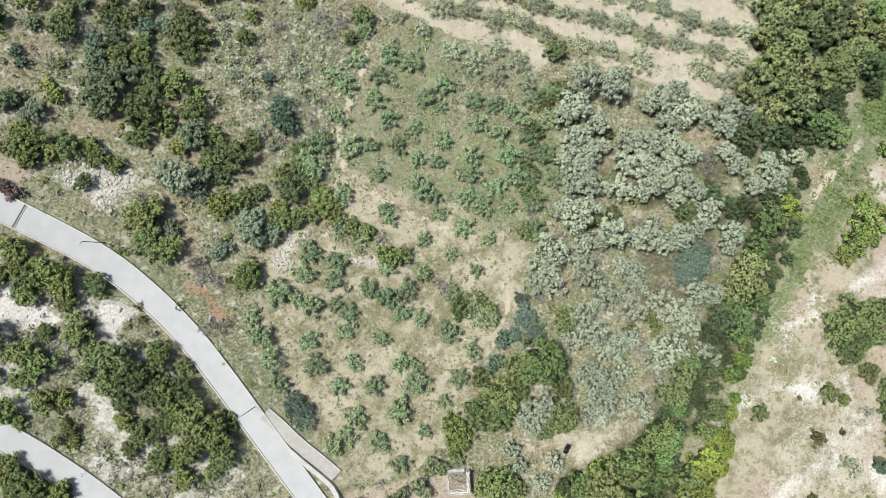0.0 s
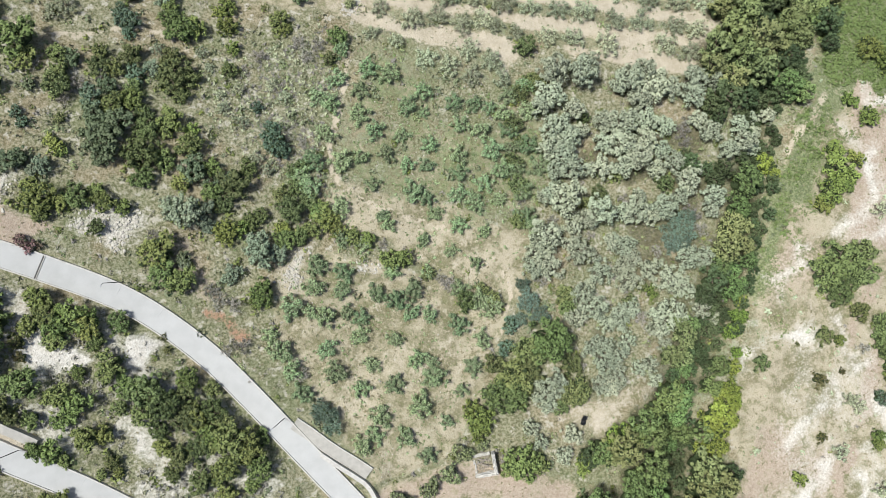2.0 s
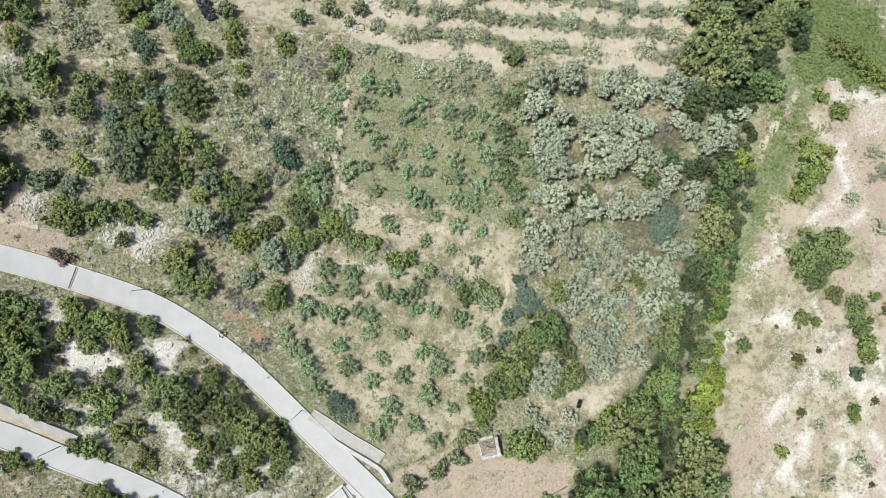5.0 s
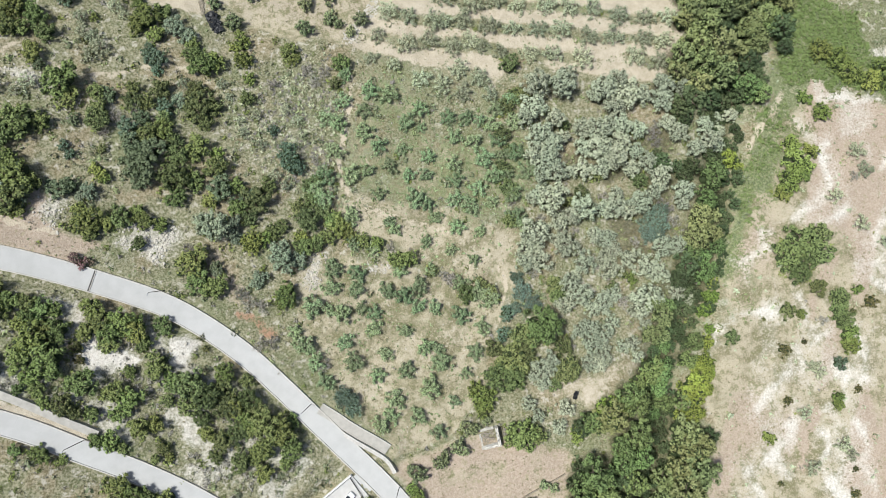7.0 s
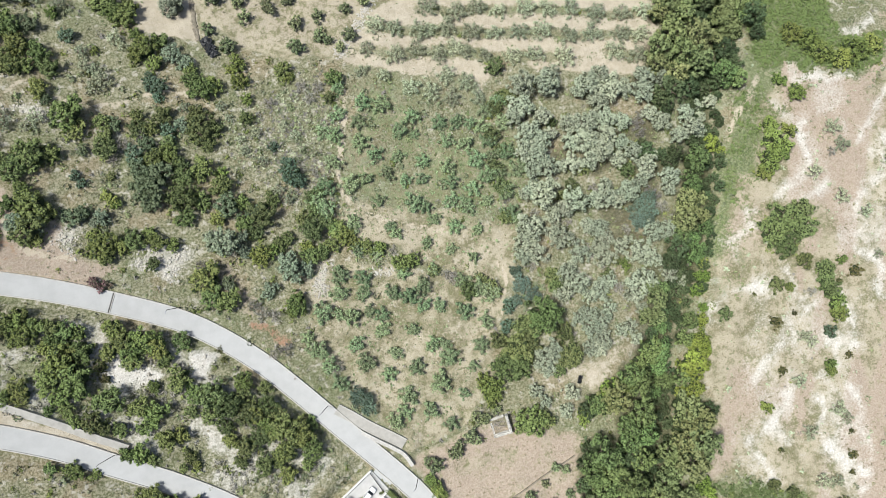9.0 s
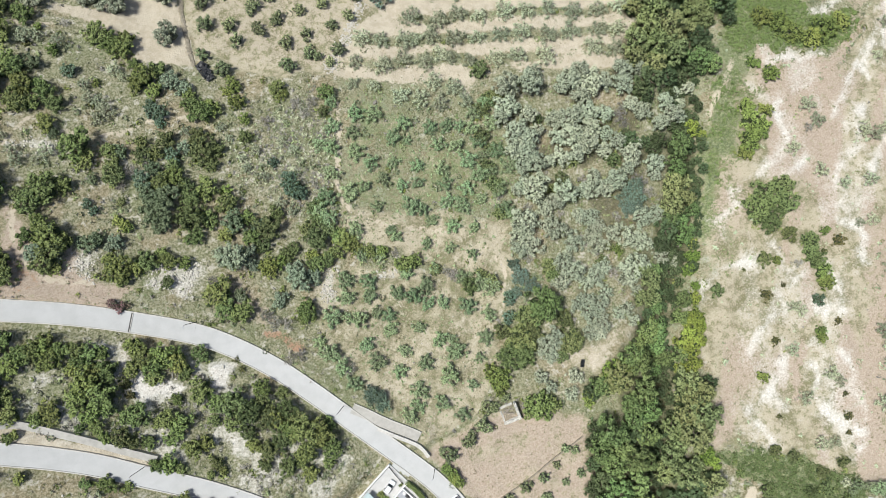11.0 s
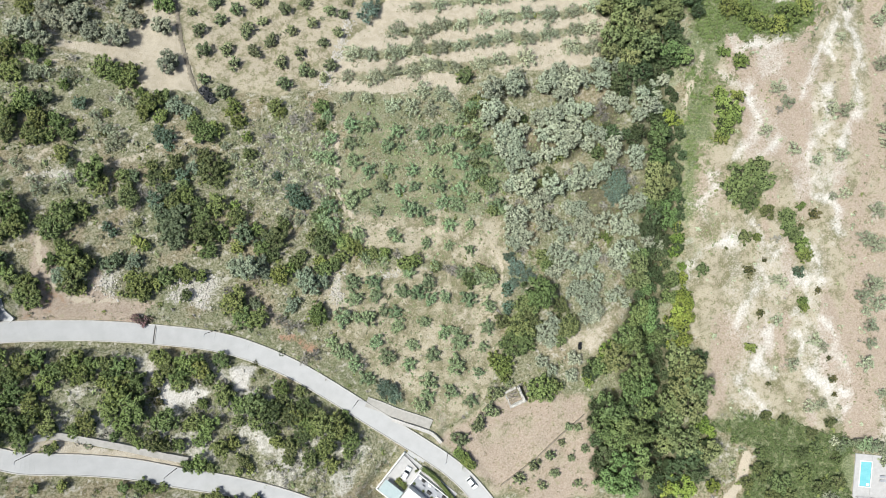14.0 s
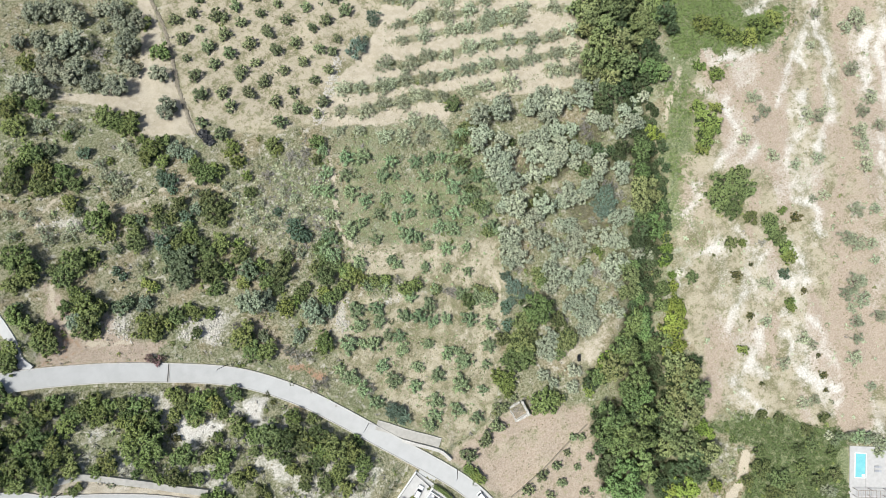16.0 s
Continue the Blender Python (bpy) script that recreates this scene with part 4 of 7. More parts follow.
SOUTHE_PLACES = [(-92.4, -32.1, 2.3), (-95.3, -31.4, 1.7), (-90.5, -34.4, 1.4), (-124.4, -22.6, 1.4), (-107.6, -32, 2.3), (-112, -29.8, 1.5), (-123.6, -12.2, 1.3), (-122.4, -11.8, 1.2), (-129.7, -20.3, 1.3), (-80.9, -39.5, 1.1), (-83.8, -39, 1.1), (-103.3, -34.2, 1.2), (-90, -46.8, 2.9), (-87.2, -49.1, 2.7), (-83, -49.8, 2.5), (-93, -43.3, 2.7)]
GREENX_PLACES = [(-9.4, -4.6, 1.6), (-0.7, -12.4, 2.4), (5.5, -12.8, 2.2), (3.4, -9.8, 1.6)]
OAKX_PLACES_A = [(-33.2, 13.4, 2.3), (-30.3, 9.3, 2), (-26.7, 6.7, 2), (-22.9, 5.5, 1.7), (-36.1, 9.3, 2), (7.8, -52.3, 3.8), (11.8, -53.1, 2.3), (4.6, -53.1, 2.1)]
SOUTHX_PLACES = [(-108.9, 5.2, 2.1), (-117.2, 7.1, 2.1), (-100.6, 1.6, 2), (-106.2, 0.8, 1.8), (-83.9, -5.2, 2.2), (-65.5, -21.3, 2.3), (-65, -30, 2.6), (-62.2, -36.3, 2.5), (-59.3, -42.6, 2.5), (-71.7, -35.7, 1.9), (-74, -22.9, 2.1), (-123.5, 3.6, 2), (-121.9, -1.7, 2), (-95.6, -25.1, 1.9), (-105.6, -16.5, 1.7)]
DRYPILE_PLACES = [(-6.3, -6.1, 1.6), (-4.2, -7.2, 1.4), (-19.6, 4, 1.4)]
SCRUB_DARK_PLACES_A = [(-105.7, 96.1, 3.2), (-82.1, 90.9, 3), (-79.7, 87.9, 2.7), (-77.2, 85.5, 3), (-75.5, 88.4, 2.1), (-73.4, 74.9, 3), (-75.8, 72.9, 2.1), (-69.6, 76.5, 2.4), (-71.6, 70.1, 2.1), (-75.4, 79.9, 1.5), (-106.6, 102.6, 3.2), (-99.4, 101.2, 2.7), (-104.8, 87.8, 2.3), (-103.4, 85.3, 2.6), (-102.8, 80.2, 2.9), (-98.2, 77.3, 2.6), (-104.6, 75.1, 2.9), (-101.3, 73.7, 2), (-109.2, 82.8, 2.9), (-106.5, 84.6, 2), (-93.4, 58.7, 3.8), (-92.3, 54.3, 2.3), (-99.3, 67, 2.3), (-115.6, 55.6, 4.1), (-115.3, 50, 3), (-113.4, 51.8, 2.2), (-103.3, 49, 3.9), (-98.8, 48.8, 2.3), (-104.5, 35.7, 3.9), (-106, 40.1, 2.2), (-109.6, 37.4, 1.9)]
SCRUB_DARK_PLACES_B = [(-101.7, 33.4, 2.2), (-106.4, 30.3, 3.6), (-105.2, 27, 1.7), (-116.4, 32.6, 3), (-116.2, 28.2, 2.4), (-119, 30.5, 1.9), (-119.8, 37, 2.4), (-121.1, 40.4, 2.4), (-91.6, 22, 3.4), (-87.9, 21.1, 2), (-92.9, 25.4, 1.7), (-91, 18.9, 1.7), (-60.9, 60.5, 3), (-62.5, 63.1, 2.4), (-58, 61.2, 2.4), (-63.1, 66.5, 1.8), (-64.7, 38, 3), (-66.5, 29, 2.4), (-71.3, 25.4, 2.4), (-72.3, 43.4, 2.7), (-75.9, 43.1, 2.4), (-60.7, 32.2, 2.7), (-63.2, 23.5, 2.1), (-56.7, 26.4, 2.1), (-69.3, 8.1, 3.5), (-68.7, 3, 2.9), (-64.9, 1.1, 2.9), (-47.9, -4.3, 2.7), (-49.8, -6.4, 1.5), (-79, 20.5, 2.3), (-75.5, 18.8, 1.7)]
SCRUB_DARK_PLACES_C = [(-25.1, 57.7, 2.2), (-42, 7.6, 2.4), (-57.1, 20.7, 2.1), (-38.8, 62.4, 2.2), (-124.6, 31.7, 2.4), (-80.6, 23.2, 1.7)]
SCRUB_GREY_PLACES = [(-99.6, 85.8, 2.3), (-78.1, 34.4, 4.1), (-74.8, 38.7, 2.9), (-78.4, 38.4, 2.3), (-78.7, 30.8, 2.3), (-60.3, 26.1, 3), (-97.1, 31.2, 2.3), (-94.6, 31.8, 2), (-120.3, 42.6, 1.6), (-83.8, 54.4, 1.8), (-79.9, 41.1, 2.3), (-76.9, 47.5, 2.1), (-64.1, 5.5, 1.8), (-54.3, 23.3, 2.1), (-98, 63.6, 1.4), (-92, 48.5, 1.4)]
SCRUB_GREEN_PLACES_A = [(-111, 78.7, 3.4), (-107.2, 46.2, 3.1), (-109.3, 49, 1.9), (-118.9, 49.1, 2.5), (-63.3, 49.3, 3.6), (-63.6, 53.6, 2.4), (-59.9, 48.9, 2.4), (-62.2, 44.8, 2.1), (-70.9, 31.1, 3.8), (-69.7, 36.4, 2.7), (-70, 40.4, 2.1), (-51.9, 22.2, 3.6), (-48.7, 25.7, 2.1), (-54.7, 17.6, 2.1), (-49.2, 13, 2.1), (-47, 13.9, 1.8), (-38.9, 8.1, 2.1), (-40, 14.6, 3.1), (-36.1, 16.9, 2.1), (-38.7, 20.1, 1.8), (-42.2, 18.7, 1.8), (-81.1, 14.9, 1.7), (-84.3, 22.1, 2.6), (-86.8, 40.4, 1.2), (-86.6, 48, 2.9), (-86.1, 51.6, 2), (-86.5, 55.6, 2), (-75.5, 51.8, 2.1), (-71.8, 55.1, 2.4), (-78.7, 52.2, 2.4), (-78.3, 56, 1.8)]
SCRUB_GREEN_PLACES_B = [(-96.3, 72.6, 2.6), (-36.5, 25.1, 1.8), (-38.8, 24.2, 1.5), (-27.5, 51.9, 1.6), (-51.2, 50.1, 1.8), (-71.8, 47.1, 1.8)]
SCRUB_YELLOW_PLACES = [(-50.6, 66.4, 2.5), (-50.7, 61.3, 2.5), (-52.9, 65.3, 1.5), (-49.9, 55.7, 1.8), (-60.2, 35.9, 1.8), (-54.8, 10.7, 3), (-51.8, 11.2, 2.1), (-42.6, 10.8, 1.8), (-88.1, 34.3, 2.3), (-87, 32.9, 1.7), (-94, 88.5, 1.8), (-85.7, 76, 1.2), (-37.8, 59.9, 1.6), (-96.6, 96.6, 1.2)]
SCRUB_OLIVE_PLACES = [(-63.1, 16.7, 3.9), (-59.1, 15.7, 2.7), (-65.7, 17, 2.1), (-58.6, 12.5, 1.5), (-47.6, 5.3, 3.3), (-48.2, 8.6, 2.1), (-44.2, 4.6, 2.4), (-55.2, 0.2, 1.5), (-53.8, 1.5, 1.8), (-104, 30.9, 2.2), (-108.5, 32.3, 2.5), (-90.5, 29.8, 2), (-92.4, 28.9, 1.4), (-67.9, 51.4, 1.8), (-66.6, 72.1, 2.7), (-64.1, 69, 2.1), (-64.4, 4.7, 1.5)]
SCRUB_TEAL_PLACES = [(-80.2, 45.1, 2.6), (-71, 49.8, 2.4), (-72.1, 63.2, 2.7), (-73.8, 65.9, 1.8), (-72.4, 60.3, 1.5), (-42.3, 31.8, 3.1), (-42.9, 35.2, 1.8), (-40.6, 29, 2.1), (-45.6, 40.5, 1.5), (-91.3, 81.3, 2.1), (-94.8, 42.2, 1.4), (-93.8, 39.9, 1.4)]
SCRUB_PALE_PLACES = [(-100.1, 94.1, 2.4), (-97.1, 94, 1.8), (-92.4, 91.2, 2.1), (-88.4, 76.3, 1.8), (-84.8, 67.8, 2.7), (-86.3, 70.4, 2.1), (-80.4, 79.2, 2.1), (-78.7, 76.4, 1.5), (-88.1, 72.2, 2.1), (-87.1, 65.8, 2.1), (-100.7, 59.1, 2.3), (-108.4, 61.6, 2), (-107.8, 58.5, 2), (-111.4, 68.6, 1.4), (-110, 66.1, 1.4), (-115.1, 70.2, 1.4), (-103.5, 57.5, 1.7), (-115.9, 63.1, 1.7), (-53.2, 40.9, 1.5), (-49.6, 45.5, 1.5), (-41.8, 46.1, 1.6), (-53.8, 44.2, 1.2), (-49.1, 37, 1.5), (-39.2, 42.9, 1.6), (-47, 28, 1.8), (-44.6, 24.8, 1.5), (-57.1, 54.9, 1.5), (-55.6, 51.1, 1.2), (-66.7, 56, 1.5)]
SCRUB_DRY_PLACES = [(-82.9, 48.3, 2.1), (-85.8, 44.7, 1.8), (-78.9, 50.4, 1.8), (-90.2, 96.6, 1.5), (-34.6, 56.6, 2.2), (-33.2, 52.8, 1.9), (-30.1, 55.8, 1.9), (-44.6, 53.6, 1.9), (-57.6, -4.6, 2.4), (-54.6, -6.2, 2.1), (-59.2, -1.9, 1.8), (-36.2, 31.2, 1.5), (-39.4, 32.6, 1.5), (-70, 11.6, 1.8), (-41.3, 5.2, 1.5), (-90.9, 52.8, 1.5)]
PLANTING = (
    ("olive", UPPER_OLIVES_A, "young olive tree with grey-green crown in the dry orchard", "olive tree", "young olive trees in the dry upper orchard"),
    ("olive", UPPER_OLIVES_B, "young olive tree with grey-green crown in the dry orchard", "olive tree", "young olive trees in the dry upper orchard"),
    ("thin", TILLED_OLIVES_A, "young olive tree with thin grey-green crown on tilled soil", "olive tree", "young olive trees in the tilled orchard rows"),
    ("thin", TILLED_OLIVES_B, "young olive tree with thin grey-green crown on tilled soil", "olive tree", "young olive trees in the tilled orchard rows"),
    ("fresholive", TERRACE_OLIVES_A, "small grey-green olive tree on the grassy terrace", "olive tree", "olive saplings on the green terrace"),
    ("fresholive", TERRACE_OLIVES_B, "small grey-green olive tree on the grassy terrace", "olive tree", "olive saplings on the green terrace"),
    ("fresholive", LOWER_OLIVES_A, "small rounded olive tree on dry orchard grass", "olive tree", "olive trees in the lower orchard"),
    ("fresholive", LOWER_OLIVES_B, "small rounded olive tree on dry orchard grass", "olive tree", "olive trees in the lower orchard"),
    ("olive", HUT_OLIVES, "small olive bush on dry grass near the stone hut", "olive tree", "small olive bushes below the stone hut"),
    ("warmsilver", PARCEL_OLIVES, "old olive tree with grey-green crown beside bare soil", "olive tree", "old olive trees beside the bare parcel"),
    ("greyolive", BANK_OLIVES_A, "sparse grey-green olive tree on eroded white soil", "olive tree", "olive trees on the eroded white slope"),
    ("greyolive", BANK_OLIVES_B, "sparse grey-green olive tree on eroded white soil", "olive tree", "olive trees on the eroded white slope"),
    ("green", BRIGHT_PLACES, "bright green leafy bush on the stream bank", "bush", "bright green bushes by the stream and clearing"),
    ("yellow", YELLOW_PLACES_A, "yellow-green rounded shrub on dry ground", "shrub", "yellow-green shrubs on the dry banks"),
    ("yellow", YELLOW_PLACES_B, "yellow-green rounded shrub on dry ground", "shrub", "yellow-green shrubs on the dry banks"),
    ("oak", OAK_PLACES, "dark evergreen shrub with rounded crown on the scrub slope", "shrub", "dark evergreen shrubs north of the road"),
    ("oak", OAK2_PLACES, "dark evergreen shrub with dense crown among scrub", "shrub", "dark evergreen shrubs on the scrub slope"),
    ("oak", OAK3_PLACES_A, "dark evergreen shrub above the concrete road", "shrub", "dark evergreen shrubs above the road"),
    ("teal", TEAL_PLACES, "blue-green soft-leaved shrub on dry slope", "shrub", "blue-green soft shrubs"),
    ("juniper", JUNIPER_PLACES, "dark blue-green spiky shrub with stiff leaves", "shrub", "dark blue-green spiky shrubs"),
    ("dry", DRY_PLACES, "grey leafless dry shrub", "shrub", "grey leafless dry shrubs"),
    ("pink", PINK_PLACES, "oleander bush with pink flowers beside the kerb", "bush", "oleander with pink flowers at the kerb"),
    ("oak", SOUTHA_PLACES, "dense evergreen shrub on the slope between the two roads", "shrub", "evergreen trees on the slope between the roads"),
    ("oak", SOUTHB_PLACES, "dark evergreen shrub beside the white chalk outcrop", "shrub", "evergreen shrubs round the chalk outcrop"),
    ("green", SOUTHC_PLACES, "bright evergreen shrub below the road kerb", "shrub", "bright evergreen shrubs below the road"),
    ("oak", SOUTHD_PLACES, "dark evergreen shrub near the white terrace house", "shrub", "dark evergreen shrubs near the terrace house"),
    ("brown", BROWN_PLACES, "low brownish shrub on pale rocks", "shrub", "brownish low shrubs on the rocks"),
    ("green", REEDSHRUB_PLACES, "leafy green shrub in the reed bed", "shrub", "leafy shrubs in the green reed bed"),
    ("white", OLEANDER_PLACES, "oleander bush with white flowers by the pool terrace", "bush", "oleander hedge with white flowers by the pool"),
    ("oak", SOUTHE_PLACES, "evergreen shrub beside the lower road", "shrub", "shrubs beside the lower road"),
    ("green", GREENX_PLACES, "fresh green leafy shrub in the thicket", "shrub", "fresh green shrubs filling the thicket"),
    ("oak", OAKX_PLACES_A, "dark evergreen shrub in the thicket", "shrub", "evergreen shrubs filling the thicket"),
    ("oak", SOUTHX_PLACES, "evergreen shrub on the slope between the roads", "shrub", "evergreen shrubs between the two roads"),
    ("dry", DRYPILE_PLACES, "grey heap of dead branches on the terrace edge", "dead wood", "grey heaps of dead branches"),
    ("beltolive", BELT_OLIVE_PLACES_A, "tall olive-green tree with clumped crown in the stream belt", "tree", "olive-green trees along the stream bed"),
    ("beltolive", BELT_OLIVE_PLACES_B, "tall olive-green tree with clumped crown in the stream belt", "tree", "olive-green trees along the stream bed"),
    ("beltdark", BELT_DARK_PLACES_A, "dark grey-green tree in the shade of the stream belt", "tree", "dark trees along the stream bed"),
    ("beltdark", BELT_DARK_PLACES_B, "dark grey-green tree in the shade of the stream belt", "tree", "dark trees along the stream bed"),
    ("stream", BELT_GREEN_PLACES_A, "mid-green broad-leaved tree with clumped crown by the stream", "tree", "mid-green broad-leaved trees along the stream bed"),
    ("stream", BELT_GREEN_PLACES_B, "mid-green broad-leaved tree with clumped crown by the stream", "tree", "mid-green broad-leaved trees along the stream bed"),
    ("lime", BELT_LIME_PLACES, "bright yellow-green bush at the edge of the stream belt", "bush", "bright yellow-green bushes along the stream bank"),
    ("silver", GROVE_PLACES_A, "large old olive tree with pale silver-green crown", "olive tree", "large silver-leaved olive trees of the old grove"),
    ("silver", GROVE_PLACES_B, "large old olive tree with pale silver-green crown", "olive tree", "large silver-leaved olive trees of the old grove"),
    ("palegrove", GROVE_LOW_PLACES_A, "old olive tree with sparse pale grey-green crown over dry ground", "olive tree", "sparse pale olive trees of the lower grove"),
    ("palegrove", GROVE_LOW_PLACES_B, "old olive tree with sparse pale grey-green crown over dry ground", "olive tree", "sparse pale olive trees of the lower grove"),
    ("green", GROVE_GREEN_PLACES, "leafy green shrub between the old olive trees", "shrub", "green shrubs in the old grove"),
    ("round", ROUND_PLACES, "large round light-green tree with dense clumped crown at the grove edge", "tree", ""),
    ("bluespike", SPIKE_PLACES, "blue-green spiky shrub among the olive trees", "shrub", "blue-green spiky shrubs in the old grove"),
    ("dry", DRYGROVE_PLACES, "grey leafless dry shrub between the old olive trees", "shrub", "grey leafless shrubs in the old grove"),
    ("oak", SCRUB_DARK_PLACES_A, "dark evergreen shrub with dense crown on the scrub slope", "shrub", "dark evergreen shrubs on the scrub slope"),
    ("oak", SCRUB_DARK_PLACES_B, "dark evergreen shrub with dense crown on the scrub slope", "shrub", "dark evergreen shrubs on the scrub slope"),
    ("oak", SCRUB_DARK_PLACES_C, "dark evergreen shrub with dense crown on the scrub slope", "shrub", "dark evergreen shrubs on the scrub slope"),
    ("greyoak", SCRUB_GREY_PLACES, "dark grey-green shrub with feathery crown in the thicket", "shrub", "dark grey-green shrubs in the thicket"),
    ("green", SCRUB_GREEN_PLACES_A, "fresh green leafy shrub on the scrub slope", "shrub", "green leafy shrubs on the scrub slope"),
    ("green", SCRUB_GREEN_PLACES_B, "fresh green leafy shrub on the scrub slope", "shrub", "green leafy shrubs on the scrub slope"),
    ("yellow", SCRUB_YELLOW_PLACES, "yellow-green rounded shrub on the scrub slope", "shrub", "yellow-green shrubs on the scrub slope"),
    ("wildolive", SCRUB_OLIVE_PLACES, "grey-green wild olive tree among dark shrubs", "olive tree", "grey-green round olive trees among the shrubs"),
    ("teal", SCRUB_TEAL_PLACES, "blue-green soft-leaved shrub on dry slope", "shrub", "blue-green soft shrubs"),
    ("greyolive", SCRUB_PALE_PLACES, "sparse pale grey-green shrub on the scrub slope", "shrub", "sparse grey-green shrubs on the scrub slope"),
    ("dry", SCRUB_DRY_PLACES, "grey leafless dry shrub", "shrub", "grey leafless dry shrubs"),
)

tilled = np.maximum.reduce([inside(TILLED_FIELD, GX, GY, 2, 1.5), inside(BARE_PARCEL, GX, GY, 1.5, 1), 0.8 * inside(ROAD_BANK, GX, GY, 1.5, 1), inside(CUT_BANK, GX, GY, 0.8, 1), 0.45 * inside(UPPER_ORCHARD, GX, GY, 3, 2), 0.2 * inside(HUT_FIELD, GX, GY), (0.1 + 0.35 * vnoise(GX, GY, 6, 96)) * inside(LOWER_ORCHARD, GX, GY, 4, 3), 0.3 * inside(TERRACE, GX, GY, 3, 3), 0.75 * inside(CLEARING, GX, GY, 8, 6)])
row_c, row_s = math.cos(radians(-15)), math.sin(radians(-15))
sward = np.zeros(GX.shape)
for tx, ty, tr in TILLED_TREES:
    du, dv = (GX - tx) * row_c + (GY - ty) * row_s, -(GX - tx) * row_s + (GY - ty) * row_c
    along_row = np.exp(-(du / 6.5) ** 4 - (dv / 1.9) ** 2)
    tilled -= 0.62 * along_row * (tilled > 0.3)
    sward = np.maximum(sward, along_row)
tilled = np.clip(tilled, 0, 1)
grassy = np.maximum.reduce([(0.02 + 0.4 * vnoise(GX, GY, 8, 90) + 0.42 * vnoise(GX, GY, 2.6, 91)) * inside(GREEN_TERRACE, GX, GY, 9, 6), 0.12 * inside(HERB_SLOPE, GX, GY, 4, 4), 0.16 * inside(LOWER_ORCHARD, GX, GY, 4, 3), 0.25 * inside(VERGE, GX, GY, 2, 2), 0.95 * step01(vnoise(GX, GY, 6, 95), 0.22, 0.62) * inside(STREAM_MEADOW, GX, GY, 3, 3), inside(VINE_BANK, GX, GY, 2, 2), 0.8 * inside(BELT_FRINGE, GX, GY, 2, 3), inside(REED_BED, GX, GY, 2, 2), 0.5 * np.exp(-(ds / 10) ** 2)])


def under(places, reach, power=1.0):
    """1 beneath the given plants, falling off past their crowns."""
    f = np.zeros(GX.shape)
    for tx, ty, tr in places:
        i0, i1 = np.searchsorted(axis_x, (tx - 3 * tr * reach, tx + 3 * tr * reach))
        j0, j1 = np.searchsorted(axis_y, (ty - 3 * tr * reach, ty + 3 * tr * reach))
        gx, gy = GX[j0:j1, i0:i1], GY[j0:j1, i0:i1]
        f[j0:j1, i0:i1] = np.maximum(f[j0:j1, i0:i1], np.exp(-((gx - tx) ** 2 + (gy - ty) ** 2) / (tr * reach) ** 2))
    return f


# leaf litter mask under the grove, which also paints shade into the soil
litter_and_shade = np.maximum(0.85 * under(GROVE_PLACES_A + GROVE_PLACES_B, 1.05), 0.45 * under(GROVE_LOW_PLACES_A + GROVE_LOW_PLACES_B, 1.0))
litter_and_shade = np.maximum(litter_and_shade, 0.6 * inside(GROVE_FLOOR, GX, GY, 4, 5) * step01(vnoise(GX, GY, 5, 94), 0.4, 0.75))
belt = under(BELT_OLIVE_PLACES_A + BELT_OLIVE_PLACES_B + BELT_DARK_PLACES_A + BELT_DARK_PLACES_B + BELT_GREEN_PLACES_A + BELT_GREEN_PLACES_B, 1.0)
# the stream gap joins the mask, to be painted dark like shade
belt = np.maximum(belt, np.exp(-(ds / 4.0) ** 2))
thicket = under([p for kind, places, *_ in PLANTING for p in places if kind in ("oak", "green", "wildolive")], 1.15)
south = inside(SOUTH_SLOPE, GX, GY, 2, 2)
right = inside(RIGHT_BANK, GX, GY, 4, 4)
fall, cross = GX * 0.42 + GY * 0.9, GX * 0.9 - GY * 0.42
streak = 0.6 * vnoise(fall / 6, cross, 5, 71) + 0.4 * vnoise(fall / 3, cross, 4.0, 72)
grassy = grassy * (1 - 0.6 * south)
grassy = np.maximum.reduce([grassy, 0.46 * sward, 0.35 * litter_and_shade, 0.9 * belt, 0.45 * thicket * (1 - 0.8 * south)])
WX, WY = GX + (vnoise(GX, GY, 7, 98) - 0.5) * 5, GY + (vnoise(GX, GY, 7, 99) - 0.5) * 5
broken = 0.35 + 0.45 * vnoise(GX, GY, 4.0, 81) + 0.4 * vnoise(GX, GY, 1.7, 83)
white = np.maximum.reduce([np.maximum(broken * along(p, WX, WY, 1.1 * w), 0.62 * broken * along(p, WX, WY, 2.8 * w)) for w, p in STREAKS] + [0.7 * broken * inside(WHITE_FLAT, GX, GY, 5, 4, 20), 0.6 * broken * inside(SPECKLED_FLAT, GX, GY, 5, 4, 21), 0.5 * inside(STONY_FLAT, GX, GY, 3, 3, 22)] + [1.15 * inside(p, GX, GY, 2.0, 2.0, 40 + n) for n, p in enumerate(CHALK)])
white = np.maximum(white, 0.6 * south * step01(vnoise(GX, GY, 5, 78), 0.3, 0.65))
white = np.maximum(white, 0.28 * inside(HERB_SLOPE, GX, GY, 4, 4) * step01(vnoise(GX, GY, 3, 93), 0.3, 0.7))
white = np.maximum.reduce([white, 0.3 * inside(CUT_BANK, GX, GY, 0.8, 1), 0.35 * inside(CLEARING, GX, GY, 8, 6)])
white = np.maximum(white, 0.65 * np.maximum.reduce([inside(p, GX, GY, 2.5, 3, 60 + n) for n, p in enumerate(ROCKY)]))
dirt = np.maximum.reduce([along(p, GX, GY, w) for w, p in DIRT_WAYS])
white = np.maximum(white * (1 - 0.7 * right * dirt), right * (1 - dirt) * (0.08 + 0.34 * step01(0.6 * streak + 0.4 * vnoise(GX, GY, 3.5, 77), 0.45, 0.7)))
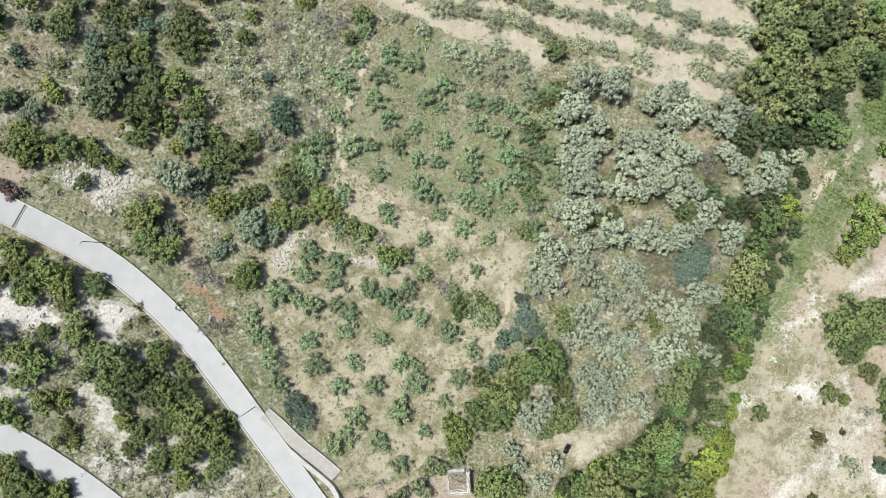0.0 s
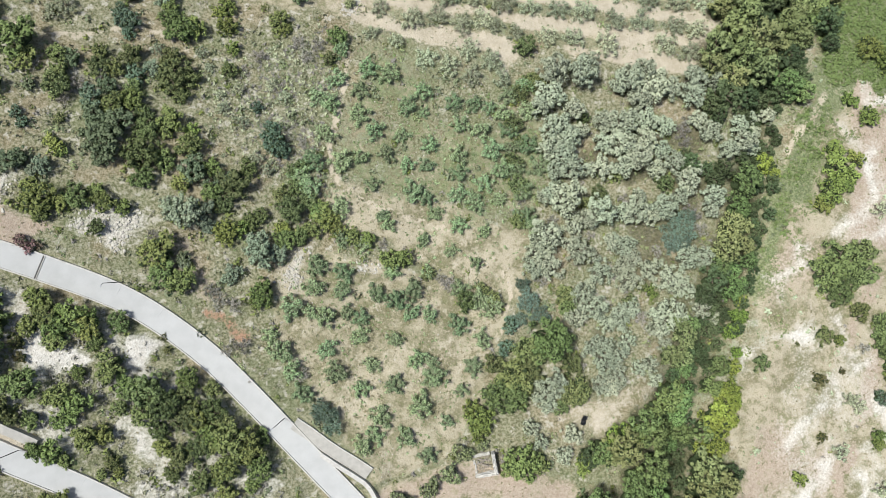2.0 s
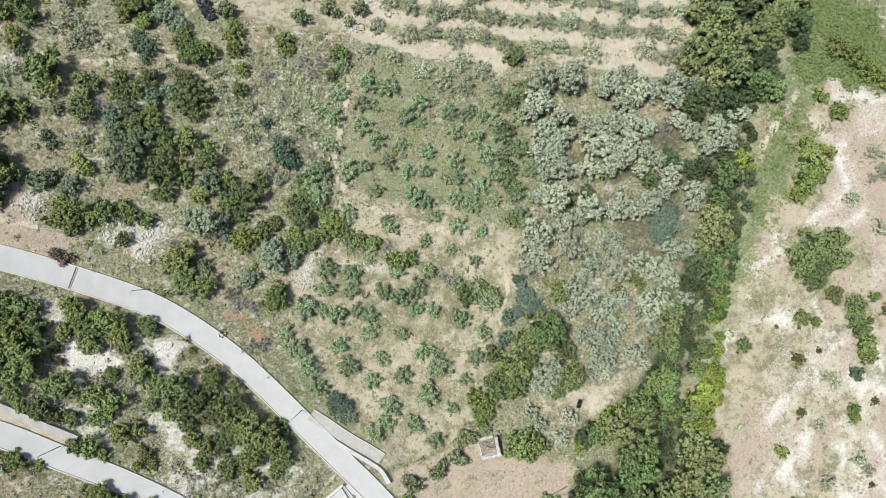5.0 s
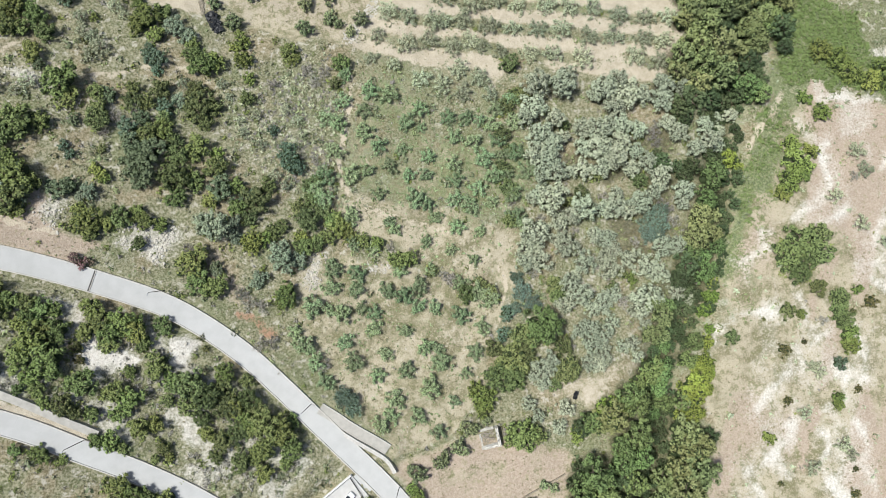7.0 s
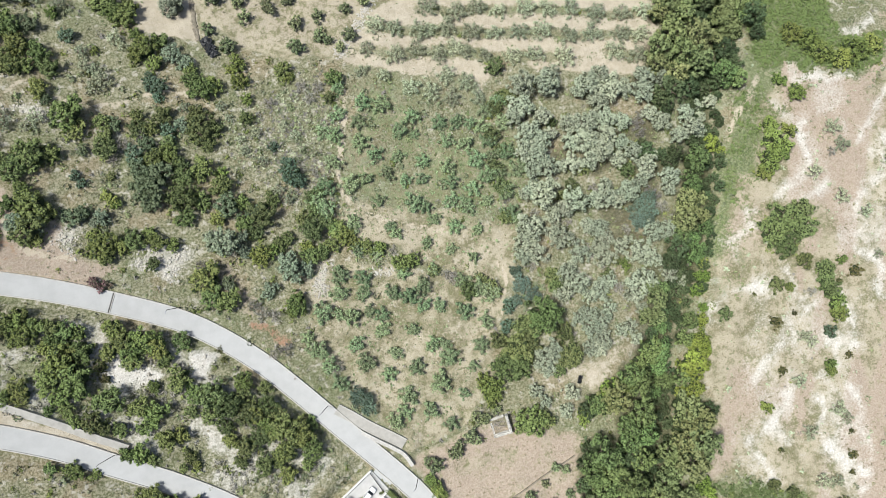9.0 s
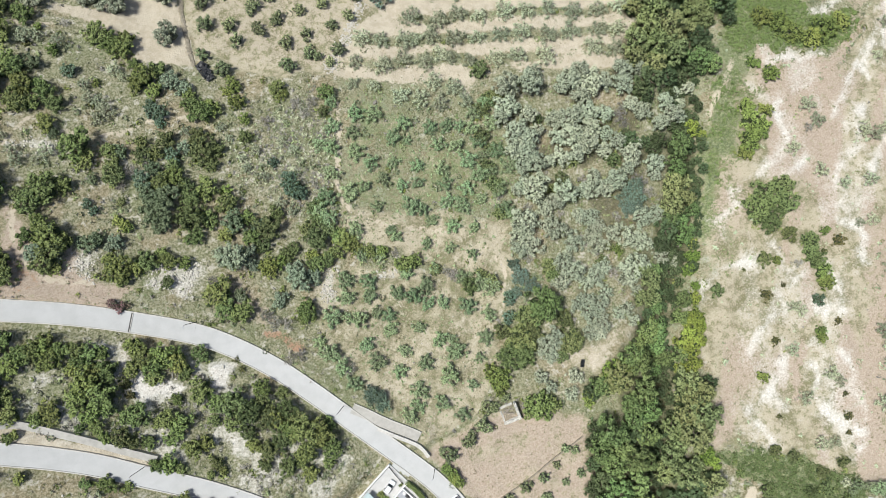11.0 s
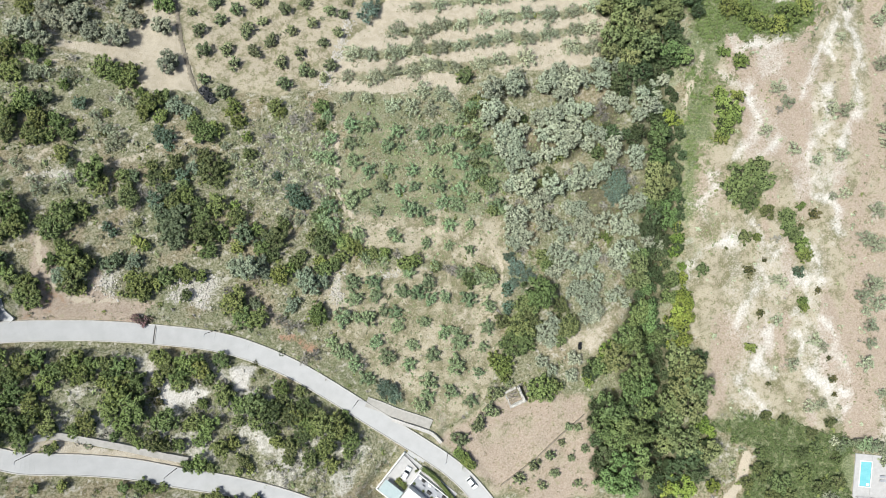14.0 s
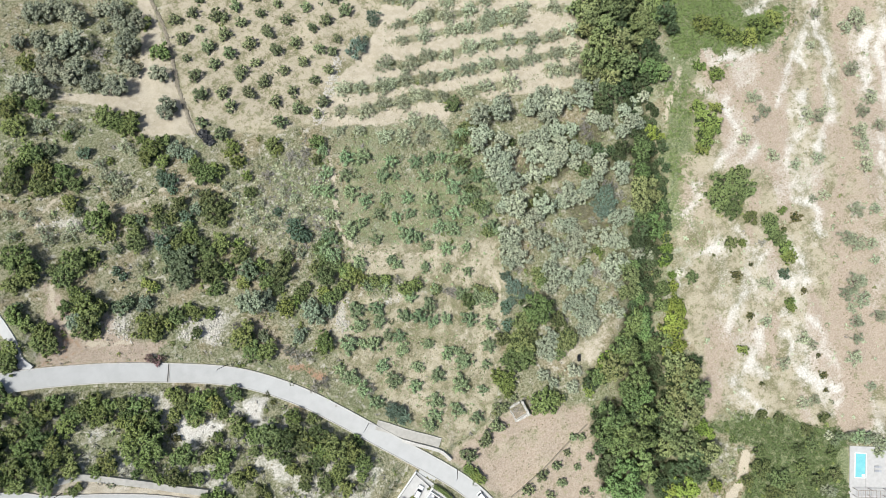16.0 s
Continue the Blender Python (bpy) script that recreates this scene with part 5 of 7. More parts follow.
reddish = np.maximum.reduce([0.6 * inside(RED_BANK, GX, GY, 8, 6), 0.5 * inside(PINK_BANK, GX, GY, 3, 3), (0.45 + 0.5 * vnoise(GX, GY, 5, 97)) * inside(HUT_FIELD, GX, GY, 4, 3), 0.9 * inside(TAN_BANK, GX, GY, 3, 3), 0.5 * inside(TAN_SLOPE, GX, GY, 3, 3), 0.38 * inside(UPPER_ORCHARD, GX, GY, 4, 3), right * (0.34 + 0.45 * step01(vnoise(fall / 4, cross, 6, 75), 0.35, 0.7)), 0.8 * dirt])
redsoil = np.maximum((0.45 + 0.6 * vnoise(GX, GY, 2.0, 92)) * inside(RED_SOIL, GX, GY, 1.5, 2.5), 0.4 * inside(RED_SOIL_WEST, GX, GY, 1.5, 1.5))
trail = 0.95 * np.maximum.reduce([along(p, GX, GY, w) for p, w in ((TRAIL_NORTH, 0.85), (TRAIL_MIDDLE, 0.5), (TRAIL_WEST, 0.6), (TRAIL_SCRUB, 0.7), (TRAIL_BANK, 0.8))] + [0.7 * along(TRAIL_STREAM, GX, GY, 1.3)] + [inside(STREAM_TRACK, GX, GY, 1.0, 1.0)])
scrub = np.clip(1 - np.maximum.reduce([tilled, grassy, inside(RIGHT_BANK, GX, GY), inside(LOWER_ORCHARD, GX, GY), inside(TERRACE, GX, GY), inside(HUT_FIELD, GX, GY), inside(UPPER_ORCHARD, GX, GY), 0.75 * inside(TAN_BANK, GX, GY, 3, 3)]), 0, 1)


def part(name, bm, material, parent=None, label=""):
    """Links a bmesh as one mesh object, under a thing or a part."""
    me = bpy.data.meshes.new(name)
    bm.to_mesh(me)
    bm.free()
    me.materials.append(material)
    ob = new(name, me)
    if parent is not None:
        ob.parent = parent
    if label:
        ob["label"] = label
    return ob


def raw_mesh(name, verts, faces, material, flat=True):
    me = bpy.data.meshes.new(name)
    me.from_pydata(verts, [], faces)
    me.materials.append(material)
    if not flat:
        me.polygons.foreach_set("use_smooth", np.ones(len(me.polygons), bool))
    me.update()
    return me


def ground_material():
    m, nt, bs = node_mat("hillside_soil", 0.95)
    p = where(nt)
    a = nt.nodes.new("ShaderNodeAttribute")
    a.attribute_name = "soil"
    b = nt.nodes.new("ShaderNodeAttribute")
    b.attribute_name = "cover"
    sa, sb = nt.nodes.new("ShaderNodeSeparateColor"), nt.nodes.new("ShaderNodeSeparateColor")
    nt.links.new(a.outputs["Color"], sa.inputs[0])
    nt.links.new(b.outputs["Color"], sb.inputs[0])
    n1, n2, n3, n4 = noise_tex(nt, 0.13, 5, 0.65, p), noise_tex(nt, 0.5, 5, 0.7, p), noise_tex(nt, 1.7, 4, 0.75, p), noise_tex(nt, 5.0, 3, 0.75, p)
    mixn = maths(nt, "ADD", maths(nt, "MULTIPLY", n2, 0.55), maths(nt, "MULTIPLY", n3, 0.45))

    def cover(mask, spread=0.9, lo=0.35, hi=0.65, by=mixn):
        s = maths(nt, "ADD", mask, maths(nt, "MULTIPLY", maths(nt, "SUBTRACT", by, 0.5), spread * 4))
        return ramp(nt, s, lo, hi)
    n0 = noise_tex(nt, 0.06, 4, 0.6, p)
    col = mixc(nt, ramp(nt, n1, 0.40, 0.58), (0.225, 0.21, 0.122), (0.465, 0.41, 0.30))
    col = mixc(nt, ramp(nt, n2, 0.48, 0.38, 0, 0.75), col, (0.19, 0.195, 0.095))
    col = mixc(nt, ramp(nt, n2, 0.55, 0.64, 0, 0.7), col, (0.50, 0.445, 0.335))
    col = mixc(nt, ramp(nt, n3, 0.52, 0.62, 0, 0.6), col, (0.50, 0.44, 0.315))
    # scrub litter: grey-green, brown earth and pale bare patches
    litter = mixc(nt, ramp(nt, n3, 0.40, 0.60), (0.13, 0.138, 0.066), (0.365, 0.345, 0.235))
    litter = mixc(nt, ramp(nt, n0, 0.53, 0.63, 0, 0.6), litter, mixc(nt, ramp(nt, n3, 0.4, 0.6), (0.23, 0.18, 0.105), (0.40, 0.33, 0.225)))
    litter = mixc(nt, ramp(nt, n0, 0.50, 0.40, 0, 0.75), litter, mixc(nt, ramp(nt, n3, 0.4, 0.6), (0.125, 0.145, 0.065), (0.27, 0.28, 0.165)))
    litter = mixc(nt, ramp(nt, n2, 0.54, 0.63, 0, 0.85), litter, (0.53, 0.495, 0.415))
    col = mixc(nt, cover(sb.outputs[1], 0.5), col, litter)
    green = mixc(nt, ramp(nt, n3, 0.40, 0.60), (0.095, 0.14, 0.052), (0.25, 0.285, 0.145))
    col = mixc(nt, maths(nt, "MULTIPLY", cover(sa.outputs[1], 0.8), 0.85), col, green)
    bare = mixc(nt, ramp(nt, n2, 0.35, 0.65), (0.45, 0.39, 0.295), (0.545, 0.485, 0.38))
    col = mixc(nt, cover(sa.outputs[0], 0.5), col, bare)
    red = mixc(nt, ramp(nt, n3, 0.38, 0.62), (0.385, 0.305, 0.236), (0.49, 0.405, 0.322))
    red = mixc(nt, ramp(nt, n2, 0.55, 0.66, 0, 0.6), red, (0.30, 0.29, 0.16))
    col = mixc(nt, cover(b.outputs["Alpha"], 0.45), col, red)
    chalk = mixc(nt, ramp(nt, n3, 0.35, 0.65), (0.58, 0.54, 0.475), (0.78, 0.75, 0.69))
    col = mixc(nt, cover(sa.outputs[2], 0.32, 0.2, 0.95), col, chalk)
    # leaf-litter tone, darkened as painted shade under grove and stream trees
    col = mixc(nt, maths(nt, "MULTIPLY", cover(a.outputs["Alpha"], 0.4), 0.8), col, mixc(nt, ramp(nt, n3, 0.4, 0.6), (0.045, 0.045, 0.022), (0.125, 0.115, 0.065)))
    col = mixc(nt, cover(sb.outputs[0], 0.5), col, (0.41, 0.25, 0.165))
    col = mixc(nt, cover(sb.outputs[2], 0.4), col, (0.55, 0.48, 0.37))
    # pebbles and specks
    rough_soil = ramp(nt, sa.outputs[0], 0.3, 0.8, 1.0, 0.22)
    col = mixc(nt, maths(nt, "MULTIPLY", rough_soil, ramp(nt, n4, 0.57, 0.66, 0, 0.34)), col, (0.60, 0.55, 0.45))
    col = mixc(nt, maths(nt, "MULTIPLY", rough_soil, ramp(nt, n4, 0.43, 0.34, 0, 0.45)), col, (0.11, 0.105, 0.05))
    nt.links.new(col, bs.inputs["Base Color"])
    bump(nt, bs, maths(nt, "ADD", n3, maths(nt, "MULTIPLY", n4, 0.5)), 0.22)
    return m


# ---- ground ----
rows_n, cols_n = GX.shape
verts = np.stack([GX, GY, GZ], -1).reshape(-1, 3)
idx = np.arange(rows_n * cols_n).reshape(rows_n, cols_n)
faces = np.stack([idx[:-1, :-1], idx[:-1, 1:], idx[1:, 1:], idx[1:, :-1]], -1).reshape(-1, 4)
me = raw_mesh("ground", verts.tolist(), faces.tolist(), ground_material(), False)
for key, chans in (("soil", (tilled, grassy, white, np.maximum(litter_and_shade, belt))), ("cover", (redsoil, scrub, trail, reddish))):
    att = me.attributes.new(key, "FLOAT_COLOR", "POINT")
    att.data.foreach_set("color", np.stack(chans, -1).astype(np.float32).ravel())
tagged(new("ground", me), "dry stony hillside ground with patches of grass and pale soil", "ground", kind="structure")


def ribbon(path, left, right, height, sink=0.4, level=None):
    """A solid strip along a sampled line between two offsets; its top lies height over the line's own level."""
    t = np.gradient(path, axis=0)
    t /= np.hypot(t[:, 0], t[:, 1])[:, None]
    nrm = np.stack([-t[:, 1], t[:, 0]], 1)
    z = hillside(path[:, 0], path[:, 1]) if level is None else level
    bm = bmesh.new()
    rings = []
    for k in range(len(path)):
        a, b = path[k] + nrm[k] * left, path[k] + nrm[k] * right
        rings.append([bm.verts.new((*a, z[k] + height)), bm.verts.new((*b, z[k] + height)), bm.verts.new((*b, z[k] - sink)), bm.verts.new((*a, z[k] - sink))])
    for r, s in zip(rings, rings[1:]):
        for i in range(4):
            bm.faces.new((r[i], s[i], s[(i + 1) % 4], r[(i + 1) % 4]))
    bm.faces.new(rings[0])
    bm.faces.new(rings[-1][::-1])
    bmesh.ops.recalc_face_normals(bm, faces=bm.faces)
    return bm


def road_pieces(path, half, name, label, slab=9, kerbs=True, level=None):
    level = hillside(path[:, 0], path[:, 1]) if level is None else level
    root = tagged(part(name, ribbon(path, half, -half, -0.03, 0.5, level), CONCRETE), label, "road", kind="structure")
    for k in range(0, len(path) - 2, slab):
        seg = path[k:k + slab + 1]
        if len(seg) < 3:
            break
        part("road_slab", ribbon(seg, half, -half, 0.02, 0.1, level[k:k + slab + 1]), CONCRETE, root)
    if kerbs:
        for side in (1, -1):
            part("kerb", ribbon(path, side * half + 0.14, side * half - 0.14, 0.24, 0.5), KERB, root)
    return root


road = road_pieces(ROAD, 2.85, "road", "pale concrete road with low kerbs curving down the hillside")
road_pieces(ROAD_LOW, 2.9, "road_lower", "pale concrete lower road with low kerbs")
road_pieces(TRACK, 1.5, "road_track", "narrow concrete side track joining the road", 9, False, TRACK_LEVEL)


# ---- plants ----
def half_ball(divisions):
    """The upper part of a unit ball: its corners and faces."""
    ico = bmesh.new()
    bmesh.ops.create_icosphere(ico, subdivisions=divisions, radius=1)
    bmesh.ops.delete(ico, geom=[f for f in ico.faces if f.calc_center_median().z < -0.3], context="FACES")
    bmesh.ops.delete(ico, geom=[v for v in ico.verts if not v.link_faces], context="VERTS")
    ico.verts.index_update()
    table = np.array([v.co for v in ico.verts]), [[v.index for v in f.verts] for f in ico.faces]
    ico.free()
    return table


HALF_BALL = half_ball(1)


def crown_mesh(name, mat, inner, seed, lumps, cards, size, height, lump=(0.10, 0.23), core=0.84, spiky=False, rugged=0.5):
    """A crown of radius 1: rounded leafy clumps set in an uneven dome with creases between them, each ruffled by small leaves."""
    rng = np.random.default_rng(seed)
    vs, fs, round_faces = [], [], []

    def unit(a):
        return a / np.linalg.norm(a, axis=1)[:, None]

    def leaves(pos, nrm, u, s, long, wide):
        v = unit(np.cross(nrm, u))
        base = len(vs)
        tri = np.stack([pos + u * s * long, pos - u * s * long * 0.5 + v * s * wide, pos - u * s * long * 0.5 - v * s * wide], 1).reshape(-1, 3)
        vs.extend(tri.tolist())
        fs.extend([(base + 3 * k, base + 3 * k + 1, base + 3 * k + 2) for k in range(len(pos))])
        round_faces.extend([False] * len(pos))

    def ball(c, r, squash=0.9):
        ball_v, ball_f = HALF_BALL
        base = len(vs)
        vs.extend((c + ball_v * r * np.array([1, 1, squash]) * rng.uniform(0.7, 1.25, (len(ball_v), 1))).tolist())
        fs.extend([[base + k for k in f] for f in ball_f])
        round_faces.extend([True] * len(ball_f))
    ecc, lob = rng.uniform(0.85, 1.15), rng.uniform(0, 6.28)
    for i in range(lumps):
        ang = i * 2.39996 + rng.uniform(-0.5, 0.5)
        rad = math.sqrt((i + 0.5) / lumps) * 0.84 * rng.uniform(0.86, 1.1) * (1 + 0.12 * math.sin(3 * ang + lob))
        c = np.array([rad * math.cos(ang) * ecc, rad * math.sin(ang) / ecc, height * (0.18 + 0.72 * max(0.03, 1 - (rad * 0.95) ** 2) ** 0.75 * rng.uniform(1.1 - rugged, 1.1))])
        lr = rng.uniform(*lump)
        d = rng.normal(size=(cards, 3))
        d[:, 2] = np.abs(d[:, 2]) - 0.25
        d = unit(d)
        stretch = np.array([*rng.uniform(0.8, 1.25, 2), rng.uniform(0.9, 1.4)])
        pos = c + d * (lr * rng.uniform(0.6, 1.12, cards)[:, None]) * stretch
        s = size * rng.uniform(0.6, 1.4, cards)[:, None]
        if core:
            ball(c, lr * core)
        if spiky:
            leaves(pos, unit(np.cross(d, rng.normal(size=(cards, 3)))), d, s, 2.0, 0.4)
        else:
            nrm = unit(d + rng.normal(size=(cards, 3)) * 0.3)
            leaves(pos, nrm, unit(np.cross(nrm, rng.normal(size=(cards, 3)))), s, 1.0, 0.8)
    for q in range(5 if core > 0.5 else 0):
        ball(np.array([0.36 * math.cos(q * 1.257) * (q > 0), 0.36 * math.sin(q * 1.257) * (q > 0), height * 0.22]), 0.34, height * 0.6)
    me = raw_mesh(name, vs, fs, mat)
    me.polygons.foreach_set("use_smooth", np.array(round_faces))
    # the balls take the shaded core colour, the outer leaves stay lighter
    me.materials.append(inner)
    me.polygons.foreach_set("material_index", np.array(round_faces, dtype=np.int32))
    return me


def limb(vs, fs, a, b, ra, rb, n=6):
    a, b = np.array(a, float), np.array(b, float)
    d = (b - a) / np.linalg.norm(b - a)
    u = np.cross(d, (0.3, 0.9, 0.1))
    u /= np.linalg.norm(u)
    v = np.cross(d, u)
    base = len(vs)
    for c, r in ((a, ra), (b, rb)):
        for k in range(n):
            q = 2 * math.pi * k / n
            vs.append(tuple(c + (u * math.cos(q) + v * math.sin(q)) * r))
    for k in range(n):
        fs.append((base + k, base + (k + 1) % n, base + n + (k + 1) % n, base + n + k))
    fs.append(tuple(base + n + k for k in range(n)))


def trunk_mesh(name, seed, height, thick, stems):
    """A trunk that forks into stems, each into two limbs, grown ring from ring in one skin."""
    rng = np.random.default_rng(seed)
    vs, fs = [], []

    def ring(c, r):
        vs.extend([(c[0] + r * math.cos(q * math.pi / 3), c[1] + r * math.sin(q * math.pi / 3), c[2]) for q in range(6)])
        return list(range(len(vs) - 6, len(vs)))

    def skin(a, b):
        fs.extend([(a[k], a[(k + 1) % 6], b[(k + 1) % 6], b[k]) for k in range(6)])
    fork = height * 0.32
    foot, crotch = ring((0, 0, -0.15), thick * 1.3), ring((rng.uniform(-0.05, 0.05), rng.uniform(-0.05, 0.05), fork), thick * 0.85)
    skin(foot, crotch)
    for k in range(stems):
        q = 2 * math.pi * (k + rng.uniform(0, 0.6)) / stems
        elbow = ring((0.25 * math.cos(q), 0.25 * math.sin(q), height * 0.5), thick * 0.45)
        skin(crotch, elbow)
        for e in (-0.4, 0.4):
            tip = ring((0.55 * math.cos(q + e), 0.55 * math.sin(q + e), height * rng.uniform(0.52, 0.62)), thick * 0.12)
            skin(elbow, tip)
            fs.append(tuple(tip))
    return raw_mesh(name, vs, fs, BARK)


# kind: leaf, name, clumps, leaves a clump, leaf size, crown height, trunk thickness, stems, variants, clump radii, core
KINDS = {
    "olive": ("olive", "young_olive_tree", 22, 36, 0.052, 1.0, 0.07, 4, 7, (0.17, 0.28), 0.72),
    "thin": ("thin", "young_olive_tree", 26, 44, 0.043, 0.75, 0.06, 4, 6, (0.16, 0.27), 0.45),
    "silver": ("silver", "old_olive_tree", 38, 46, 0.052, 1.75, 0.075, 5, 7, (0.11, 0.24), 0.66),
    "palegrove": ("palegrove", "old_olive_tree", 32, 44, 0.05, 1.5, 0.075, 5, 6, (0.11, 0.24), 0.6),
    "fresholive": ("fresholive", "olive_sapling", 24, 40, 0.05, 0.85, 0.06, 4, 6, (0.17, 0.28), 0.6),
    "warmsilver": ("warmsilver", "old_olive_tree", 38, 44, 0.052, 1.5, 0.075, 5, 4, (0.11, 0.24), 0.66),
    "greyolive": ("thin", "olive_tree", 28, 32, 0.046, 1.0, 0.075, 5, 4, (0.13, 0.24), 0.5),
    "wildolive": ("wildolive", "olive_tree", 38, 40, 0.048, 1.2, 0.07, 5, 3, (0.12, 0.22), 0.7),
    "oak": ("oak", "evergreen_shrub", 40, 34, 0.05, 1.15, 0.05, 5, 8, (0.11, 0.22), 0.7),
    "greyoak": ("greyoak", "evergreen_shrub", 38, 38, 0.05, 1.15, 0.05, 5, 5, (0.10, 0.21), 0.62),
    "green": ("green", "leafy_shrub", 36, 36, 0.05, 1.1, 0.05, 5, 6, (0.12, 0.23), 0.7),
    "stream": ("stream", "broadleaf_tree", 38, 44, 0.05, 2.3, 0.06, 5, 7, (0.11, 0.25), 0.7),
    "beltolive": ("beltolive", "broadleaf_tree", 40, 44, 0.05, 2.4, 0.06, 5, 7, (0.11, 0.24), 0.7),
    "beltdark": ("beltdark", "broadleaf_tree", 36, 40, 0.052, 1.7, 0.06, 5, 6, (0.10, 0.23), 0.64),
    "lime": ("lime", "broadleaf_bush", 36, 40, 0.05, 1.3, 0.05, 5, 5, (0.12, 0.24), 0.68),
    "round": ("stream", "broadleaf_tree", 64, 40, 0.04, 1.3, 0.06, 5, 1, (0.11, 0.18), 0.74),
    "yellow": ("yellow", "yellow_green_shrub", 36, 34, 0.05, 1.0, 0.05, 5, 4, (0.11, 0.22), 0.66),
    "bluespike": ("bluespike", "spiky_shrub", 28, 52, 0.05, 1.0, 0.05, 5, 3, (0.14, 0.24), 0.75),
    "teal": ("teal", "blue_green_shrub", 34, 34, 0.05, 0.95, 0.05, 5, 3, (0.11, 0.22), 0.66),
    "juniper": ("juniper", "spiky_shrub", 22, 34, 0.06, 0.95, 0.05, 5, 3, (0.10, 0.23), 0.5),
    "dry": ("dry", "dry_shrub", 20, 30, 0.05, 0.7, 0.04, 6, 3, (0.10, 0.23), 0.3),
    "brown": ("brown", "low_shrub", 22, 24, 0.06, 0.7, 0.05, 4, 3, (0.12, 0.22), 0.6),
    "pink": ("pink", "oleander_bush", 26, 26, 0.06, 0.95, 0.04, 5, 2, (0.12, 0.22), 0.6),
    "white": ("white", "oleander_bush", 26, 26, 0.06, 1.0, 0.04, 5, 3, (0.12, 0.22), 0.6),
}
SPREAD = {"fresholive": 1.2, "olive": 1.02, "thin": 1.22, "silver": 1.18, "palegrove": 1.42, "warmsilver": 1.25, "greyolive": 1.2, "wildolive": 1.25, "stream": 1.1, "beltolive": 1.1, "beltdark": 1.1, "lime": 1.1, "round": 1.06, "oak": 1.36, "greyoak": 1.36, "green": 1.3, "yellow": 1.2, "teal": 1.25, "juniper": 1.15, "white": 1.6}
RUGGED = {"silver": 0.42, "palegrove": 0.45, "stream": 0.5, "beltolive": 0.68, "beltdark": 0.7, "round": 0.25}
MESHES = {}
for n, (kind, (leaf, _, lumps, cards, size, high, thick, stems, variants, clump, core)) in enumerate(KINDS.items()):
    # small plants carry fewer, larger clumps and leaves
    for grade, (share, leaf_size, clump_size) in enumerate(((0.7, 1.4, 1.12), (1.0, 1.18, 1.0))):
        MESHES[kind, grade] = []
        for k in range(variants):
            crown = crown_mesh("crown", LEAF[leaf], SHADED_PALE if leaf in ("thin", "fresholive") else SHADED_GREY if leaf in GREY_LEAVED else SHADED_GREEN, 100 * n + 50 + k, int(lumps * share), cards, size * leaf_size, high, tuple(c * clump_size for c in clump), core, kind in ("juniper", "dry", "bluespike"), RUGGED.get(kind, 0.42))
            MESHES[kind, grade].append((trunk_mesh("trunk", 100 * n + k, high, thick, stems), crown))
plant_rng = random.Random(7)


def plant(kind, x, y, r, label, category, group):
    root = new(KINDS[kind][1])
    trunk_me, crown_me = plant_rng.choice(MESHES[kind, int(r > 2.4)])
    for nm, data in (("trunk", trunk_me), ("crown", crown_me)):
        ob = new(nm, data)
        ob.parent = root
    root.matrix_basis = pose(x, y, ground(x, y) - 0.05, 0, 0, plant_rng.uniform(0, 360)) @ Matrix.Diagonal((r * SPREAD.get(kind, 1.1), r * SPREAD.get(kind, 1.1), r * plant_rng.uniform(0.85, 1.1), 1))
    return tagged(root, label, category, group)


for kind, places, label, category, group in PLANTING:
    for x, y, r in places:
        plant(kind, x, y, r, label, category, group)
# low trees added to close the belt between tall crowns, darkened as its shade
tall = [p for kind, places, *_ in PLANTING for p in places if kind in ("stream", "beltolive", "beltdark", "silver")]
for k in range(2, len(STREAM) - 1):
    for side in (-4.2, -1.4, 1.4, 4.2):
        x, y = STREAM[k, 0] + side + plant_rng.uniform(-1.2, 1.2), STREAM[k, 1] + plant_rng.uniform(-1.2, 1.2)
        if all(math.hypot(x - px, y - py) > 0.75 * pr for px, py, pr in tall):
            r = plant_rng.uniform(1.5, 2.2)
            tall.append((x, y, r))
            plant("beltdark", x, y, r, "low dark green filler tree, leaves darkened for the shade of the stream belt", "tree", "low dark trees along the stream bed")


# ---- walls, banks and road furniture ----
def wall_along(points, thick, high, name, label, mat, step=1.0, flat=False):
    path = smooth(points, step)
    level = np.array([ground(*p) for p in path])
    if flat:
        level[:] = level.max()
    return tagged(part(name, ribbon(path, thick / 2, -thick / 2, high, 1.2, level), mat), label, "wall", kind="structure")


drive = tagged(part("road_drive", ribbon(DRIVE, 1.5, -1.5, 0.03, 0.6, DRIVE_LEVEL), RAMP), "worn concrete driveway branching off the road", "driveway", kind="structure")
for k in range(0, len(DRIVE) - 3, 5):
    part("drive_slab", ribbon(DRIVE[k:k + 6], 1.47, -1.47, 0.06, 0.1, DRIVE_LEVEL[k:k + 6]), RAMP, drive)
part("kerb", ribbon(DRIVE, 1.7, 1.5, 0.3, 0.6, DRIVE_LEVEL), KERB, drive)
wall_along(DRIVE_WALL, 1.0, 1.0, "wall_drive", "pale concrete retaining wall beside the driveway", KERB)
wall_along(BANK_WALL, 1.9, 0.8, "wall_bank", "grey sprayed concrete edge above the lower road", RAMP)
wall_along(HUT_WALL, 0.35, 0.35, "wall_field", "low dry stone field wall on dry grass", DARKSTONE)

